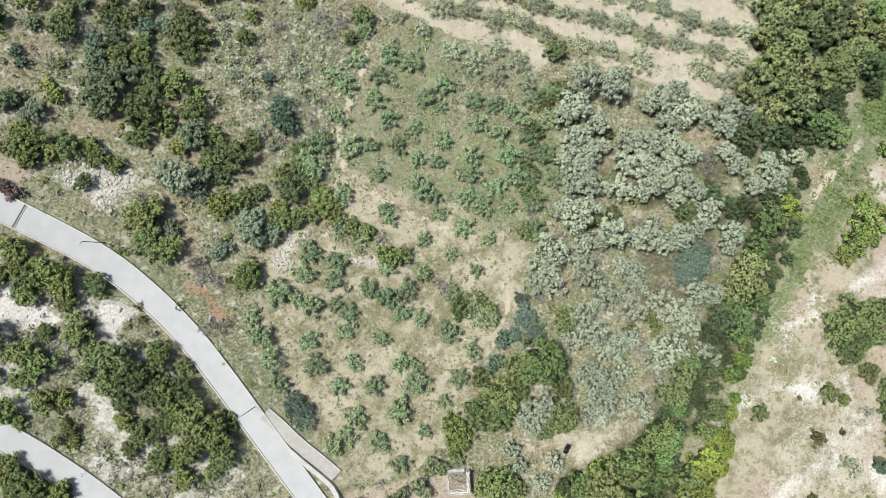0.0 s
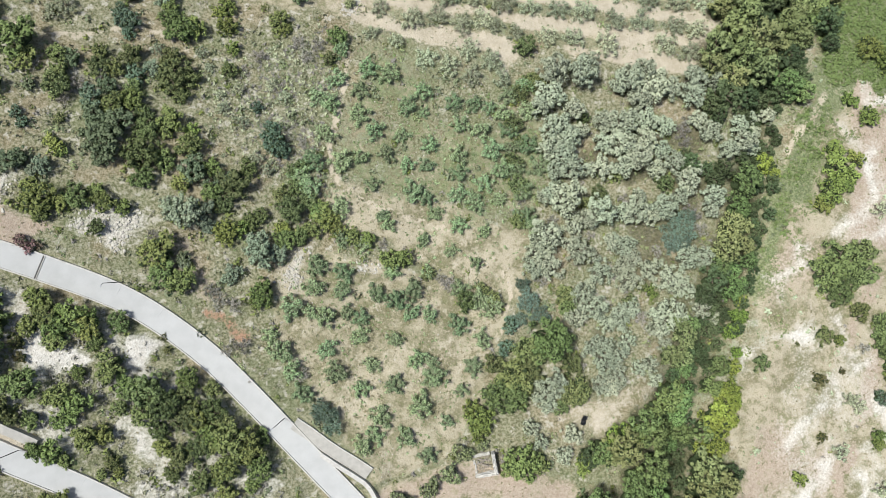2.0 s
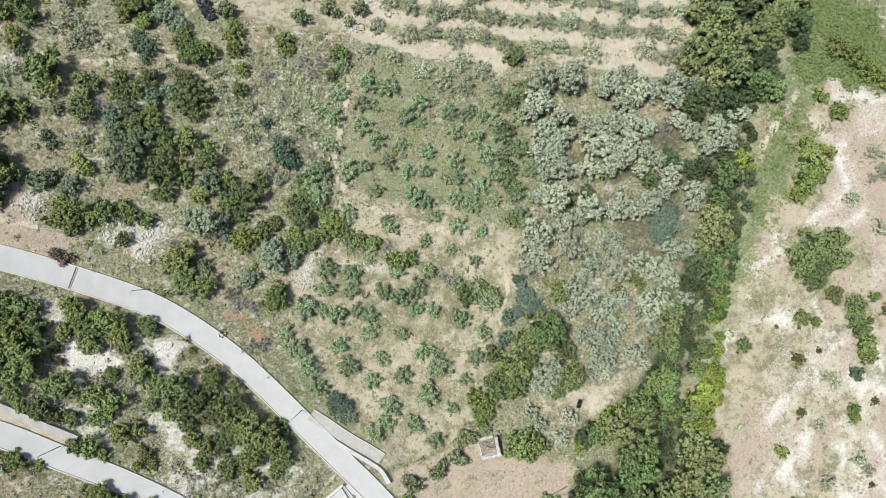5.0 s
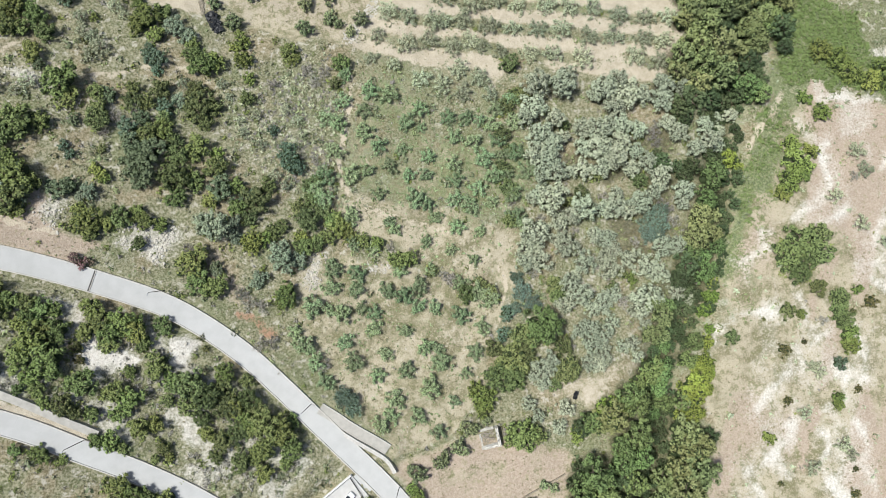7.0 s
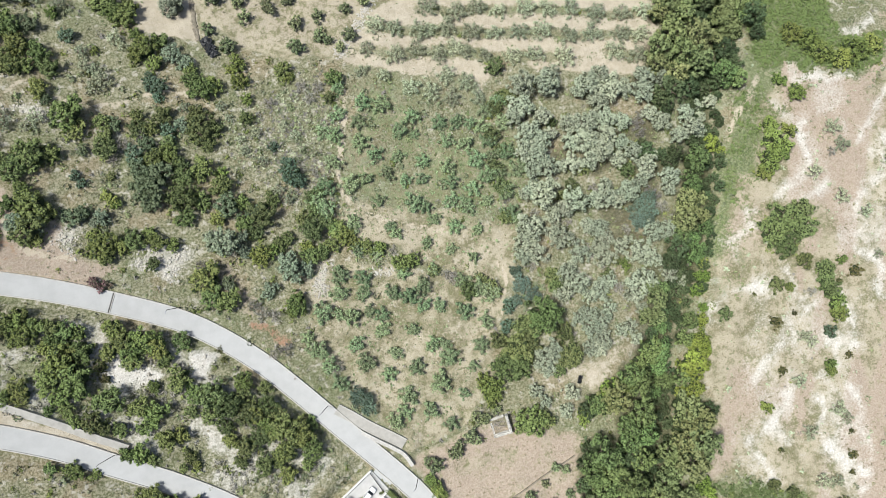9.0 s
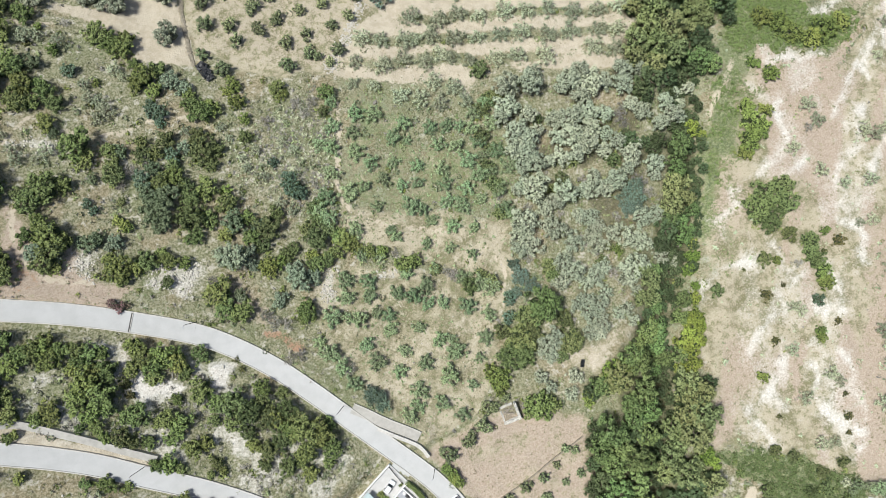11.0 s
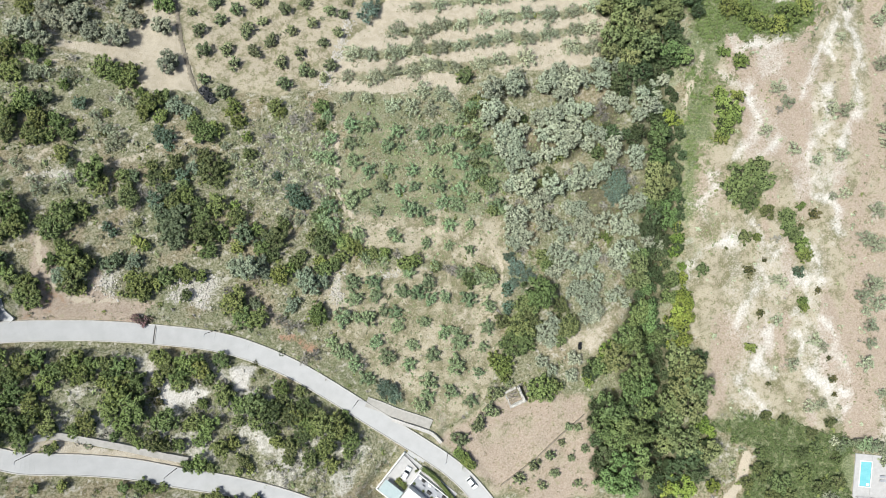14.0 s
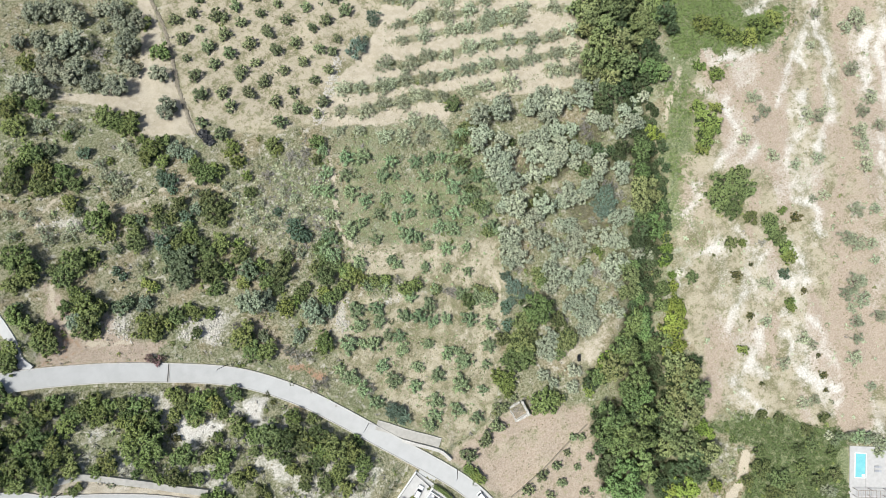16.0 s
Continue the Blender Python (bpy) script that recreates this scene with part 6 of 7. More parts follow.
# rough dry-stone banks between the fields
def stone_mesh(seed):
    rng = np.random.default_rng(seed)
    bm = bmesh.new()
    bmesh.ops.create_icosphere(bm, subdivisions=1, radius=1)
    for v in bm.verts:
        v.co = Vector(v.co) * rng.uniform(0.7, 1.15)
        v.co.z *= 0.7
    me = bpy.data.meshes.new("stone")
    bm.to_mesh(me)
    bm.free()
    return me


STONES = [stone_mesh(k) for k in range(6)]
STONE_GEO = []
for me in STONES:
    STONE_GEO.append((np.array([v.co for v in me.vertices]), np.array([p.vertices[:] for p in me.polygons])))
scatter = np.random.default_rng(11)


def heights(xs, ys):
    i = np.clip(np.searchsorted(axis_x, xs) - 1, 0, len(axis_x) - 2)
    j = np.clip(np.searchsorted(axis_y, ys) - 1, 0, len(axis_y) - 2)
    u = (xs - axis_x[i]) / (axis_x[i + 1] - axis_x[i])
    v = (ys - axis_y[j]) / (axis_y[j + 1] - axis_y[j])
    return (GZ[j, i] * (1 - u) + GZ[j, i + 1] * u) * (1 - v) + (GZ[j + 1, i] * (1 - u) + GZ[j + 1, i + 1] * u) * v


def lookup(field, xs, ys):
    i = np.clip(np.searchsorted(axis_x, xs), 0, len(axis_x) - 1)
    j = np.clip(np.searchsorted(axis_y, ys), 0, len(axis_y) - 1)
    return field[j, i]


def many(name, geos, xs, ys, sizes, mat, label, category, squash=(1.0, 1.0), lift=0.0, drop=None):
    """One mesh of many small pieces laid on the ground."""
    vs, fs, base = [], [], 0
    zs = heights(xs, ys)
    for x, y, z, s in zip(xs, ys, zs, sizes):
        gv, gf = geos[scatter.integers(len(geos))]
        q = scatter.uniform(0, 6.283)
        rot = np.array([[math.cos(q), -math.sin(q), 0], [math.sin(q), math.cos(q), 0], [0, 0, 1]])
        w = gv * np.array([1, scatter.uniform(*squash), 1]) * s
        vs.append(w @ rot.T + np.array([x, y, z + lift * s]))
        fs.append(gf + base)
        base += len(gv)
    me = raw_mesh(name, np.vstack(vs).tolist(), np.vstack(fs).tolist(), mat)
    return tagged(new(name, me), label, category, kind="stuff")


def spots(count, accept, seed, box=(-182, 203, -142, 150)):
    """Random places, kept where the chance that accept gives allows it."""
    rng = np.random.default_rng(seed)
    xs, ys = rng.uniform(box[0], box[1], count), rng.uniform(box[2], box[3], count)
    keep = (rng.uniform(0, 1, count) < accept(xs, ys)) & (lookup(ROAD_GAP, xs, ys) > 0.3)
    return xs[keep], ys[keep], rng


def near_line(points, count, wide, seed):
    rng = np.random.default_rng(seed)
    p = smooth(points, 0.5)[rng.integers(0, len(smooth(points, 0.5)), count)]
    return p[:, 0] + rng.normal(0, wide, count), p[:, 1] + rng.normal(0, wide, count), rng


xs, ys, rng = near_line(FIELD_BANK, 1100, 0.22, 3)
many("stone_bank", STONE_GEO, xs, ys, rng.uniform(0.22, 0.55, len(xs)), DARKSTONE, "dry stone bank along the edge of the bare parcel", "stone bank")
xs, ys, rng = near_line(TERRACE_STEP, 420, 0.9, 4)
many("stone_bank", STONE_GEO, xs, ys, rng.uniform(0.15, 0.45, len(xs)), STONE, "pale rubble bank between the two orchards", "stone bank")
xs, ys, rng = spots(60000, lambda x, y: np.clip(lookup(white, x, y) - 0.45, 0, 1) * 0.4 * (lookup(white, x, y) > 0.55) + 0.006 * lookup(scrub, x, y), 21)
many("stones", STONE_GEO, xs, ys, rng.uniform(0.10, 0.36, len(xs)) * (1 + (rng.uniform(0, 1, len(xs)) > 0.95)), STONE, "pale limestone stones scattered on bare ground", "stones")

for n, patch in enumerate(ROCKY + CHALK):
    bx = np.array(patch)
    lo, hi = bx.min(0) - 1.5, bx.max(0) + 1.5
    xs, ys, rng = spots(int((5.5 if n < len(ROCKY) else 1.3) * (hi[0] - lo[0]) * (hi[1] - lo[1])), lambda x, y: inside(patch, x, y, 1.5, 2.0, 60 + n) * (0.35 + 0.65 * (vnoise(x, y, 2.5, 80 + n) > 0.45)), 90 + n, (lo[0], hi[0], lo[1], hi[1]))
    many("rocks", STONE_GEO, xs, ys, 0.10 + 0.42 * rng.uniform(0, 1, len(xs)) ** 2.5, STONE, "heap of pale limestone rocks on bare ground", "rocks")


def lamp_post(x, y, toward):
    root = new("street_lamp")
    vs, fs = [], []
    limb(vs, fs, (0, 0, -0.3), (0, 0, 7.6), 0.11, 0.065, 10)
    ob = new("pole", raw_mesh("pole", vs, fs, IRON)); ob.parent = root
    vs, fs = [], []
    limb(vs, fs, (0, 0, -0.05), (0, 0, 0.35), 0.19, 0.15, 10)
    ob = new("base", raw_mesh("base", vs, fs, IRON)); ob.parent = root
    vs, fs = [], []
    limb(vs, fs, (0, 0, 7.5), (0.35, 0, 7.75), 0.06, 0.045, 8)
    arm = new("arm", raw_mesh("arm", vs, fs, IRON)); arm.parent = root
    bm = bmesh.new()
    bmesh.ops.create_cube(bm, size=1, matrix=Matrix.Translation((0.62, 0, 7.78)) @ Matrix.Diagonal((0.6, 0.28, 0.14, 1)))
    bmesh.ops.bevel(bm, geom=bm.edges[:], offset=0.04, segments=2, affect="EDGES")
    part("lamp_head", bm, PANEL, arm, "grey lamp head")
    root.matrix_basis = pose(x, y, ground(x, y), 0, 0, toward)
    return tagged(root, "dark iron street lamp with one arm over the road", "street lamp", "street lamps along the roads")


for x, y, toward in LAMPS:
    lamp_post(x, y, toward)


def cross_drain(k):
    p, d = ROAD[k], ROAD[k + 1] - ROAD[k - 1]
    q = math.degrees(math.atan2(d[1], d[0]))
    z = float(hillside(*p))
    root = new("drain_channel")
    for nm, x, w, h, mat in (("grate", 0, 0.34, 0.030, IRON), ("edge", -0.30, 0.16, 0.036, KERB), ("edge", 0.30, 0.16, 0.036, KERB)):
        bm = bmesh.new()
        bmesh.ops.create_cube(bm, size=1, matrix=Matrix.Translation((x, 0, h)) @ Matrix.Diagonal((w, 5.4, 0.05, 1)))
        part(nm, bm, mat, root)
    for s in range(26):
        bm = bmesh.new()
        bmesh.ops.create_cube(bm, size=1, matrix=Matrix.Translation((0, -2.6 + s * 0.208, 0.06)) @ Matrix.Diagonal((0.34, 0.05, 0.02, 1)))
        part("grate_bar", bm, IRON, root)
    root.matrix_basis = pose(p[0], p[1], z, 0, 0, q)
    tagged(root, "iron drain grate with pale edges across the road", "drain")


cross_drain(int(np.argmin(np.hypot(ROAD[:, 0] - DRAIN[0], ROAD[:, 1] - DRAIN[1]))))


# ---- cars ----
def car(x, y, heading, z, label):
    root = new("car")
    prof = [(-2.05, 0.35), (-2.1, 0.75), (-1.95, 0.95), (-1.2, 1.0), (0.95, 0.98), (1.95, 0.80), (2.1, 0.6), (2.08, 0.35)]
    cab = [(-1.75, 0.98), (-1.45, 1.40), (-0.9, 1.48), (0.1, 1.46), (1.0, 0.98)]

    def hull(profile, w0, w1, mat, nm, tint=""):
        bm = bmesh.new()
        lo, hi = min(p[1] for p in profile), max(p[1] for p in profile)
        sides = []
        for s in (-1, 1):
            ring = []
            for px, pz in profile:
                f = (pz - lo) / (hi - lo)
                ring.append(bm.verts.new((px, s * (w0 * (1 - f) + w1 * f), pz)))
            sides.append(ring)
        n = len(profile)
        for i in range(n):
            bm.faces.new((sides[0][i], sides[0][(i + 1) % n], sides[1][(i + 1) % n], sides[1][i]))
        bm.faces.new(sides[0][::-1])
        bm.faces.new(sides[1])
        bmesh.ops.recalc_face_normals(bm, faces=bm.faces)
        bmesh.ops.bevel(bm, geom=bm.edges[:], offset=0.06, segments=2, affect="EDGES")
        return part(nm, bm, mat, root, tint)
    hull(prof, 0.86, 0.84, PAINT, "body")
    hull(cab, 0.80, 0.62, GLASS, "windows", "dark glass all round")
    bm = bmesh.new()
    bmesh.ops.create_cube(bm, size=1, matrix=Matrix.Translation((-0.55, 0, 1.47)) @ Matrix.Diagonal((1.75, 1.34, 0.07, 1)))
    bmesh.ops.bevel(bm, geom=bm.edges[:], offset=0.03, segments=2, affect="EDGES")
    part("roof", bm, PAINT, root)
    for wx in (-1.25, 1.3):
        for wy in (-0.8, 0.8):
            bm = bmesh.new()
            bmesh.ops.create_cone(bm, cap_ends=True, segments=16, radius1=0.32, radius2=0.32, depth=0.2, matrix=Matrix.Translation((wx, wy, 0.32)) @ Matrix.Rotation(math.pi / 2, 4, "X"))
            part("tyre", bm, RUBBER, root)
    for wy in (-0.6, 0.6):
        for wx, nm in ((2.07, "headlight"), (-2.07, "tail_light")):
            bm = bmesh.new()
            bmesh.ops.create_cube(bm, size=1, matrix=Matrix.Translation((wx, wy, 0.68)) @ Matrix.Diagonal((0.1, 0.32, 0.14, 1)))
            part(nm, bm, PANEL, root)
    root.matrix_basis = pose(x, y, z, 0, 0, heading)
    return tagged(root, label, "car", "parked cars")


def block(name, x, y, z, sx, sy, sz, mat, parent=None, rot=0.0, bevel=0.02, label=""):
    """A bevelled solid whose foot stands at z."""
    bm = bmesh.new()
    bmesh.ops.create_cube(bm, size=1, matrix=Matrix.Translation((x, y, z + sz / 2)) @ Matrix.Rotation(radians(rot), 4, "Z") @ Matrix.Diagonal((sx, sy, sz, 1)))
    if bevel:
        bmesh.ops.bevel(bm, geom=bm.edges[:], offset=bevel, segments=1, affect="EDGES")
    return part(name, bm, mat, parent, label)


# ---- the white house with its forecourt, below the road ----
# local axes: u runs along the side wall away from the road, v along the road front
HOUSE_O, HOUSE_U, HOUSE_V = Vector((-39.1, -54.4)), Vector((-0.860, -0.510)), Vector((0.510, -0.860))
house_z = float(hillside(-38.5, -52.0)) - 0.3
HOUSE_ROT = math.degrees(math.atan2(HOUSE_U.y, HOUSE_U.x))


def at_house(u, v):
    return HOUSE_O + HOUSE_U * u + HOUSE_V * v


def hblock(name, u, v, z, su, sv, sz, mat, parent, bevel=0.02, label=""):
    p = at_house(u, v)
    return block(name, p.x, p.y, house_z + z, su, sv, sz, mat, parent, HOUSE_ROT, bevel, label)


house = tagged(new("house"), "white flat-roofed house with walled forecourt beside the road", "house")
hblock("forecourt", 7.0, 10.2, -2.5, 14.2, 20.8, 2.52, PAVE, house)
front = [k for k in range(len(ROAD)) if 0.2 < (Vector(ROAD[k]) - HOUSE_O).dot(HOUSE_V) < 7.4 and (Vector(ROAD[k]) - HOUSE_O).length < 14]
part("apron", ribbon(ROAD[front], -2.7, -5.6, 0.025, 0.4), CONCRETE, house)
hblock("wall", 7.0, -0.1, -2.5, 14.4, 0.35, 3.5, WHITE, house)
hblock("wall", 14.1, 9.0, -2.5, 0.35, 18.0, 3.4, WHITE, house)
hblock("wall", 1.9, 7.2, 0.0, 3.2, 0.3, 1.1, WHITE, house)
for k in range(14):
    hblock("gate_bar", 0.45 + 0.06 * k, 0.5 + 0.46 * k, 0.02, 0.05, 0.30, 1.0, IRON, house)
hblock("canopy", 11.2, 3.6, 2.4, 4.0, 6.6, 0.10, SHEET, house, 0.02, "pale translucent roof sheet")
for k in range(5):
    hblock("rafter", 9.4 + 0.9 * k, 3.6, 2.28, 0.1, 6.4, 0.11, WHITE, house)
for du, dv in ((-1.8, -3.0), (1.8, -3.0), (-1.8, 3.0), (1.8, 3.0)):
    hblock("post", 11.2 + du, 3.6 + dv, 0.0, 0.12, 0.12, 2.28, WHITE, house)
hblock("storey", 10.3, 13.8, -2.5, 7.4, 13.2, 5.4, WHITE, house)
for u, v, su, sv in ((6.75, 13.8, 0.3, 13.2), (13.85, 13.8, 0.3, 13.2), (10.3, 7.35, 6.8, 0.3), (10.3, 20.25, 6.8, 0.3)):
    hblock("parapet", u, v, 2.9, su, sv, 0.5, WHITE, house)
hblock("terrace_floor", 4.4, 13.8, 0.02, 4.2, 12.8, 0.25, PANEL, house, 0.0, "grey paved roof terrace")
for u, v, su, sv in ((2.2, 13.8, 0.28, 13.2), (4.4, 7.35, 4.2, 0.28), (4.4, 20.25, 4.2, 0.28)):
    hblock("parapet", u, v, 0.02, su, sv, 1.15, WHITE, house)
for k, (u, v, su, sv, sz) in enumerate(((3.0, 8.6, 0.7, 0.7, 0.7), (3.1, 9.9, 0.6, 1.1, 0.8), (4.6, 10.8, 0.9, 0.9, 0.7), (3.0, 12.2, 0.7, 1.0, 0.9), (4.9, 13.4, 0.8, 1.4, 0.7), (3.1, 14.8, 0.6, 1.2, 0.8), (4.6, 16.4, 0.9, 0.9, 0.6), (3.2, 17.8, 0.7, 1.0, 0.8))):
    hblock("roof_unit", u, v, 0.27, su, sv, sz, (WHITE, IRON, PANEL)[k % 3], house)
hp = at_house(4.5, 4.2)
car(hp.x, hp.y, HOUSE_ROT + 188, house_z + 0.02, "white small car parked in the forecourt of the house")
for u, v, r in ((8.0, 4.0, 1.1), (8.1, 5.3, 0.9), (8.2, 6.4, 0.9)):
    hp = at_house(u, v)
    plant("oak", hp.x, hp.y, r, "small dark green bush in the forecourt corner", "bush", "forecourt bushes").location.z = house_z
for u, v in ((1.6, 6.4), (2.3, 6.3), (5.6, 8.2), (5.7, 11.8), (5.7, 15.0)):
    hp = at_house(u, v)
    plant("green", hp.x, hp.y, 0.4, "small potted green plant on the house terrace", "plant", "potted plants").location.z = house_z + (0.27 if v > 7 else 0.02)

# clipped hedge along the road front
hedge_path = smooth(HEDGE, 0.35)
hv, hf = [], []
rng = np.random.default_rng(5)
for p in hedge_path:
    hz = max(house_z, ground(*p))
    for _ in range(46):
        q, w = rng.uniform(0, 6.283), rng.uniform(0.45, 0.75)
        c = np.array([p[0] + w * math.cos(q), p[1] + w * math.sin(q), hz + rng.uniform(0.5, 1.25)]) if rng.uniform() < 0.5 else np.array([p[0] + rng.uniform(-0.6, 0.6), p[1] + rng.uniform(-0.6, 0.6), hz + rng.uniform(1.1, 1.3)])
        a, b = rng.normal(size=3), rng.normal(size=3)
        a, b = a / np.linalg.norm(a) * 0.15, b / np.linalg.norm(b) * 0.15
        n = len(hv)
        hv += [tuple(c - a), tuple(c - b), tuple(c + a), tuple(c + b)]
        hf.append((n, n + 1, n + 2, n + 3))
tagged(new("hedge", raw_mesh("hedge", hv, hf, LEAF["oak"])), "clipped dark green hedge along the house front", "hedge")
hedge_core = ribbon(hedge_path, 0.5, -0.5, 1.15, 0.6, np.array([max(house_z, ground(*p)) for p in hedge_path]))
part("hedge_core", hedge_core, LEAF["oak"], bpy.data.objects["hedge"])

rc = np.array(ROAD_CAR)
car(float(rc.mean(0)[0]), float(rc.mean(0)[1]), math.degrees(math.atan2(rc[1][1] - rc[0][1], rc[1][0] - rc[0][0])), float(hillside(*rc.mean(0))) + 0.03, "white car parked at the kerb of the road")

# ---- ruined stone hut ----
hut = tagged(new("stone_hut"), "ruined roofless stone hut with fallen beams inside", "ruin")
HX, HY, HR = -1.2, -51.8, 4.0
hut_z = ground(HX, HY)
for u, v, su, sv, h in ((2.4, 0, 0.7, 4.8, 2.3), (0.1, -2.3, 5.4, 0.7, 2.1), (-2.4, -0.4, 0.55, 3.4, 0.9), (-0.4, 2.2, 4.0, 0.55, 0.7)):
    c, s = math.cos(radians(HR)), math.sin(radians(HR))
    bm = bmesh.new()
    bmesh.ops.create_cube(bm, size=1, matrix=Matrix.Diagonal((su, sv, h + 0.6, 1)))
    bmesh.ops.subdivide_edges(bm, edges=bm.edges[:], cuts=6, use_grid_fill=True)
    for vert in bm.verts:
        vert.co += Vector((random.uniform(-0.13, 0.13), random.uniform(-0.13, 0.13), random.uniform(-0.45, 0.1) if vert.co.z > 0.3 else 0))
    ob = part("wall", bm, OLD_WALL, hut)
    ob.matrix_basis = pose(HX + u * c - v * s, HY + u * s + v * c, hut_z + h / 2 - 0.3, 0, 0, HR)
for k in range(6):
    vs, fs = [], []
    u0, v0, ang, ln = random.uniform(-1.4, 1.2), random.uniform(-1.5, 1.5), random.uniform(-0.6, 0.9), random.uniform(1.6, 3.4)
    limb(vs, fs, (-ln / 2, 0, random.uniform(-0.2, 0.2)), (ln / 2, 0, random.uniform(0.0, 0.5)), 0.09, 0.07, 6)
    ob = new("beam", raw_mesh("beam", vs, fs, TIMBER))
    ob.parent = hut
    ob.matrix_basis = pose(HX + u0 * 0.8, HY + v0 * 0.8, hut_z + 0.55 + 0.05 * k, 0, 0, HR + math.degrees(ang))
xs, ys = np.random.default_rng(8).uniform(-2, 2, (2, 160))
many("rubble", STONE_GEO, HX + xs, HY + ys, np.random.default_rng(9).uniform(0.1, 0.25, 160), DARKSTONE, "fallen stones on the floor of the ruined hut", "rubble")

# ---- black sheeting at the corner of the bare parcel and in the clearing ----
def black_sheet(x, y, long, wide, turn, seed, label):
    bm = bmesh.new()
    bmesh.ops.create_grid(bm, x_segments=18, y_segments=10, size=1)
    for v in bm.verts:
        n1 = noise.noise((v.co.x * 2.1, v.co.y * 2.1, 3.0 + seed))
        v.co = Vector((v.co.x * long + n1 * 0.9, v.co.y * wide + noise.noise((v.co.x * 3, v.co.y * 3, 9.0 + seed)) * 0.7, 0.5 + n1 * 0.4 + noise.noise((v.co.x * 6, v.co.y * 6, 1.0 + seed)) * 0.2))
    sheet = part("tarpaulin", bm, TARP)
    sheet.modifiers.new("thickness", "SOLIDIFY").thickness = 0.05
    sheet.matrix_basis = pose(x, y, ground(x, y) - 0.05, 0, 0, turn)
    tagged(sheet, label, "tarpaulin")


black_sheet(*TARP_SPOT, 3.1, 1.5, -75, 0.0, "crumpled black plastic sheeting lying beside the bare parcel")
black_sheet(*BLACK_SHEET_SPOT, 1.1, 0.45, 60, 5.0, "small crumpled black plastic sheet lying on pale bare ground")

# ---- pool terrace ----
POOL = np.array(POOL_PLAN)
pc = POOL.mean(0)
pu = (POOL[1] - POOL[0]) + (POOL[2] - POOL[3])
pu /= np.hypot(*pu)
pv = np.array([-pu[1], pu[0]])
POOL_ROT = math.degrees(math.atan2(pu[1], pu[0]))
pool_z = ground(*pc) + 0.35


def at_pool(u, v):
    return pc + pu * u + pv * v


def pblock(name, u, v, z, su, sv, sz, mat, parent, bevel=0.02, label=""):
    p = at_pool(u, v)
    return block(name, p[0], p[1], pool_z + z, su, sv, sz, mat, parent, POOL_ROT, bevel, label)


terrace = tagged(new("terrace"), "pale paved terrace round a small swimming pool", "terrace", kind="structure")
for u, v, su, sv in ((-2.5, -2.4, 1.7, 17.0), (6.2, -2.4, 9.0, 17.0), (0, 5.0, 3.3, 2.2), (0, -7.35, 3.3, 7.1)):
    pblock("paving", u, v, -2.0, su, sv, 2.0, PAVE, terrace)
pool = tagged(new("swimming_pool"), "small rectangular swimming pool with turquoise water", "pool")
pblock("basin", 0, 0, -1.9, 3.3, 7.6, 0.2, WHITE, pool)
pblock("water", 0, 0, -0.16, 3.28, 7.58, 0.02, WATER, pool, 0.0, "still turquoise water")
for u, v, su, sv in ((-1.75, 0, 0.3, 8.1), (1.75, 0, 0.3, 8.1), (0, 3.95, 3.2, 0.3), (0, -3.95, 3.2, 0.3)):
    pblock("coping", u, v, 0.0, su, sv, 0.06, WHITE, pool)
pblock("steps", 1.0, -3.2, -0.14, 1.0, 0.8, 0.02, WHITE, pool)
for k, v in enumerate((-0.2, -1.5)):
    root = tagged(new("sun_lounger"), "grey cushioned sun lounger on the pool terrace", "sun lounger", "sun loungers by the pool")
    base = at_pool(5.2, v)
    bm = bmesh.new()
    bmesh.ops.create_cube(bm, size=1, matrix=Matrix.Translation((-0.3, 0, 0.36)) @ Matrix.Diagonal((1.4, 0.66, 0.1, 1)))
    part("mattress", bm, PANEL, root)
    bm = bmesh.new()
    bmesh.ops.create_cube(bm, size=1, matrix=Matrix.Translation((0.68, 0, 0.5)) @ Matrix.Rotation(radians(-25), 4, "Y") @ Matrix.Diagonal((0.7, 0.66, 0.1, 1)))
    part("backrest", bm, PANEL, root)
    for lx in (-0.85, 0.75):
        for ly in (-0.28, 0.28):
            bm = bmesh.new()
            bmesh.ops.create_cube(bm, size=1, matrix=Matrix.Translation((lx, ly, 0.155)) @ Matrix.Diagonal((0.06, 0.06, 0.31, 1)))
            part("leg", bm, WHITE, root)
    root.matrix_basis = pose(base[0], base[1], pool_z, 0, 0, POOL_ROT)
pergola = tagged(new("pergola"), "weathered timber pergola at the edge of the pool terrace", "pergola")
for k in range(9):
    pblock("rafter", -2.2 + k * 1.15, -8.2, 2.35, 0.12, 2.6, 0.12, TIMBER, pergola)
for v in (-9.3, -7.1):
    pblock("beam", 2.4, v, 2.2, 10.0, 0.15, 0.15, TIMBER, pergola)
    for u in (-2.4, 2.4, 7.2):
        pblock("post", u, v, 0.0, 0.14, 0.14, 2.2, TIMBER, pergola)
for v in (3.0, 0.0, -3.0):
    p = at_pool(-3.0, v)
    plant("brown", p[0], p[1], 0.45, "small reddish potted shrub at the terrace edge", "shrub", "terrace shrubs")

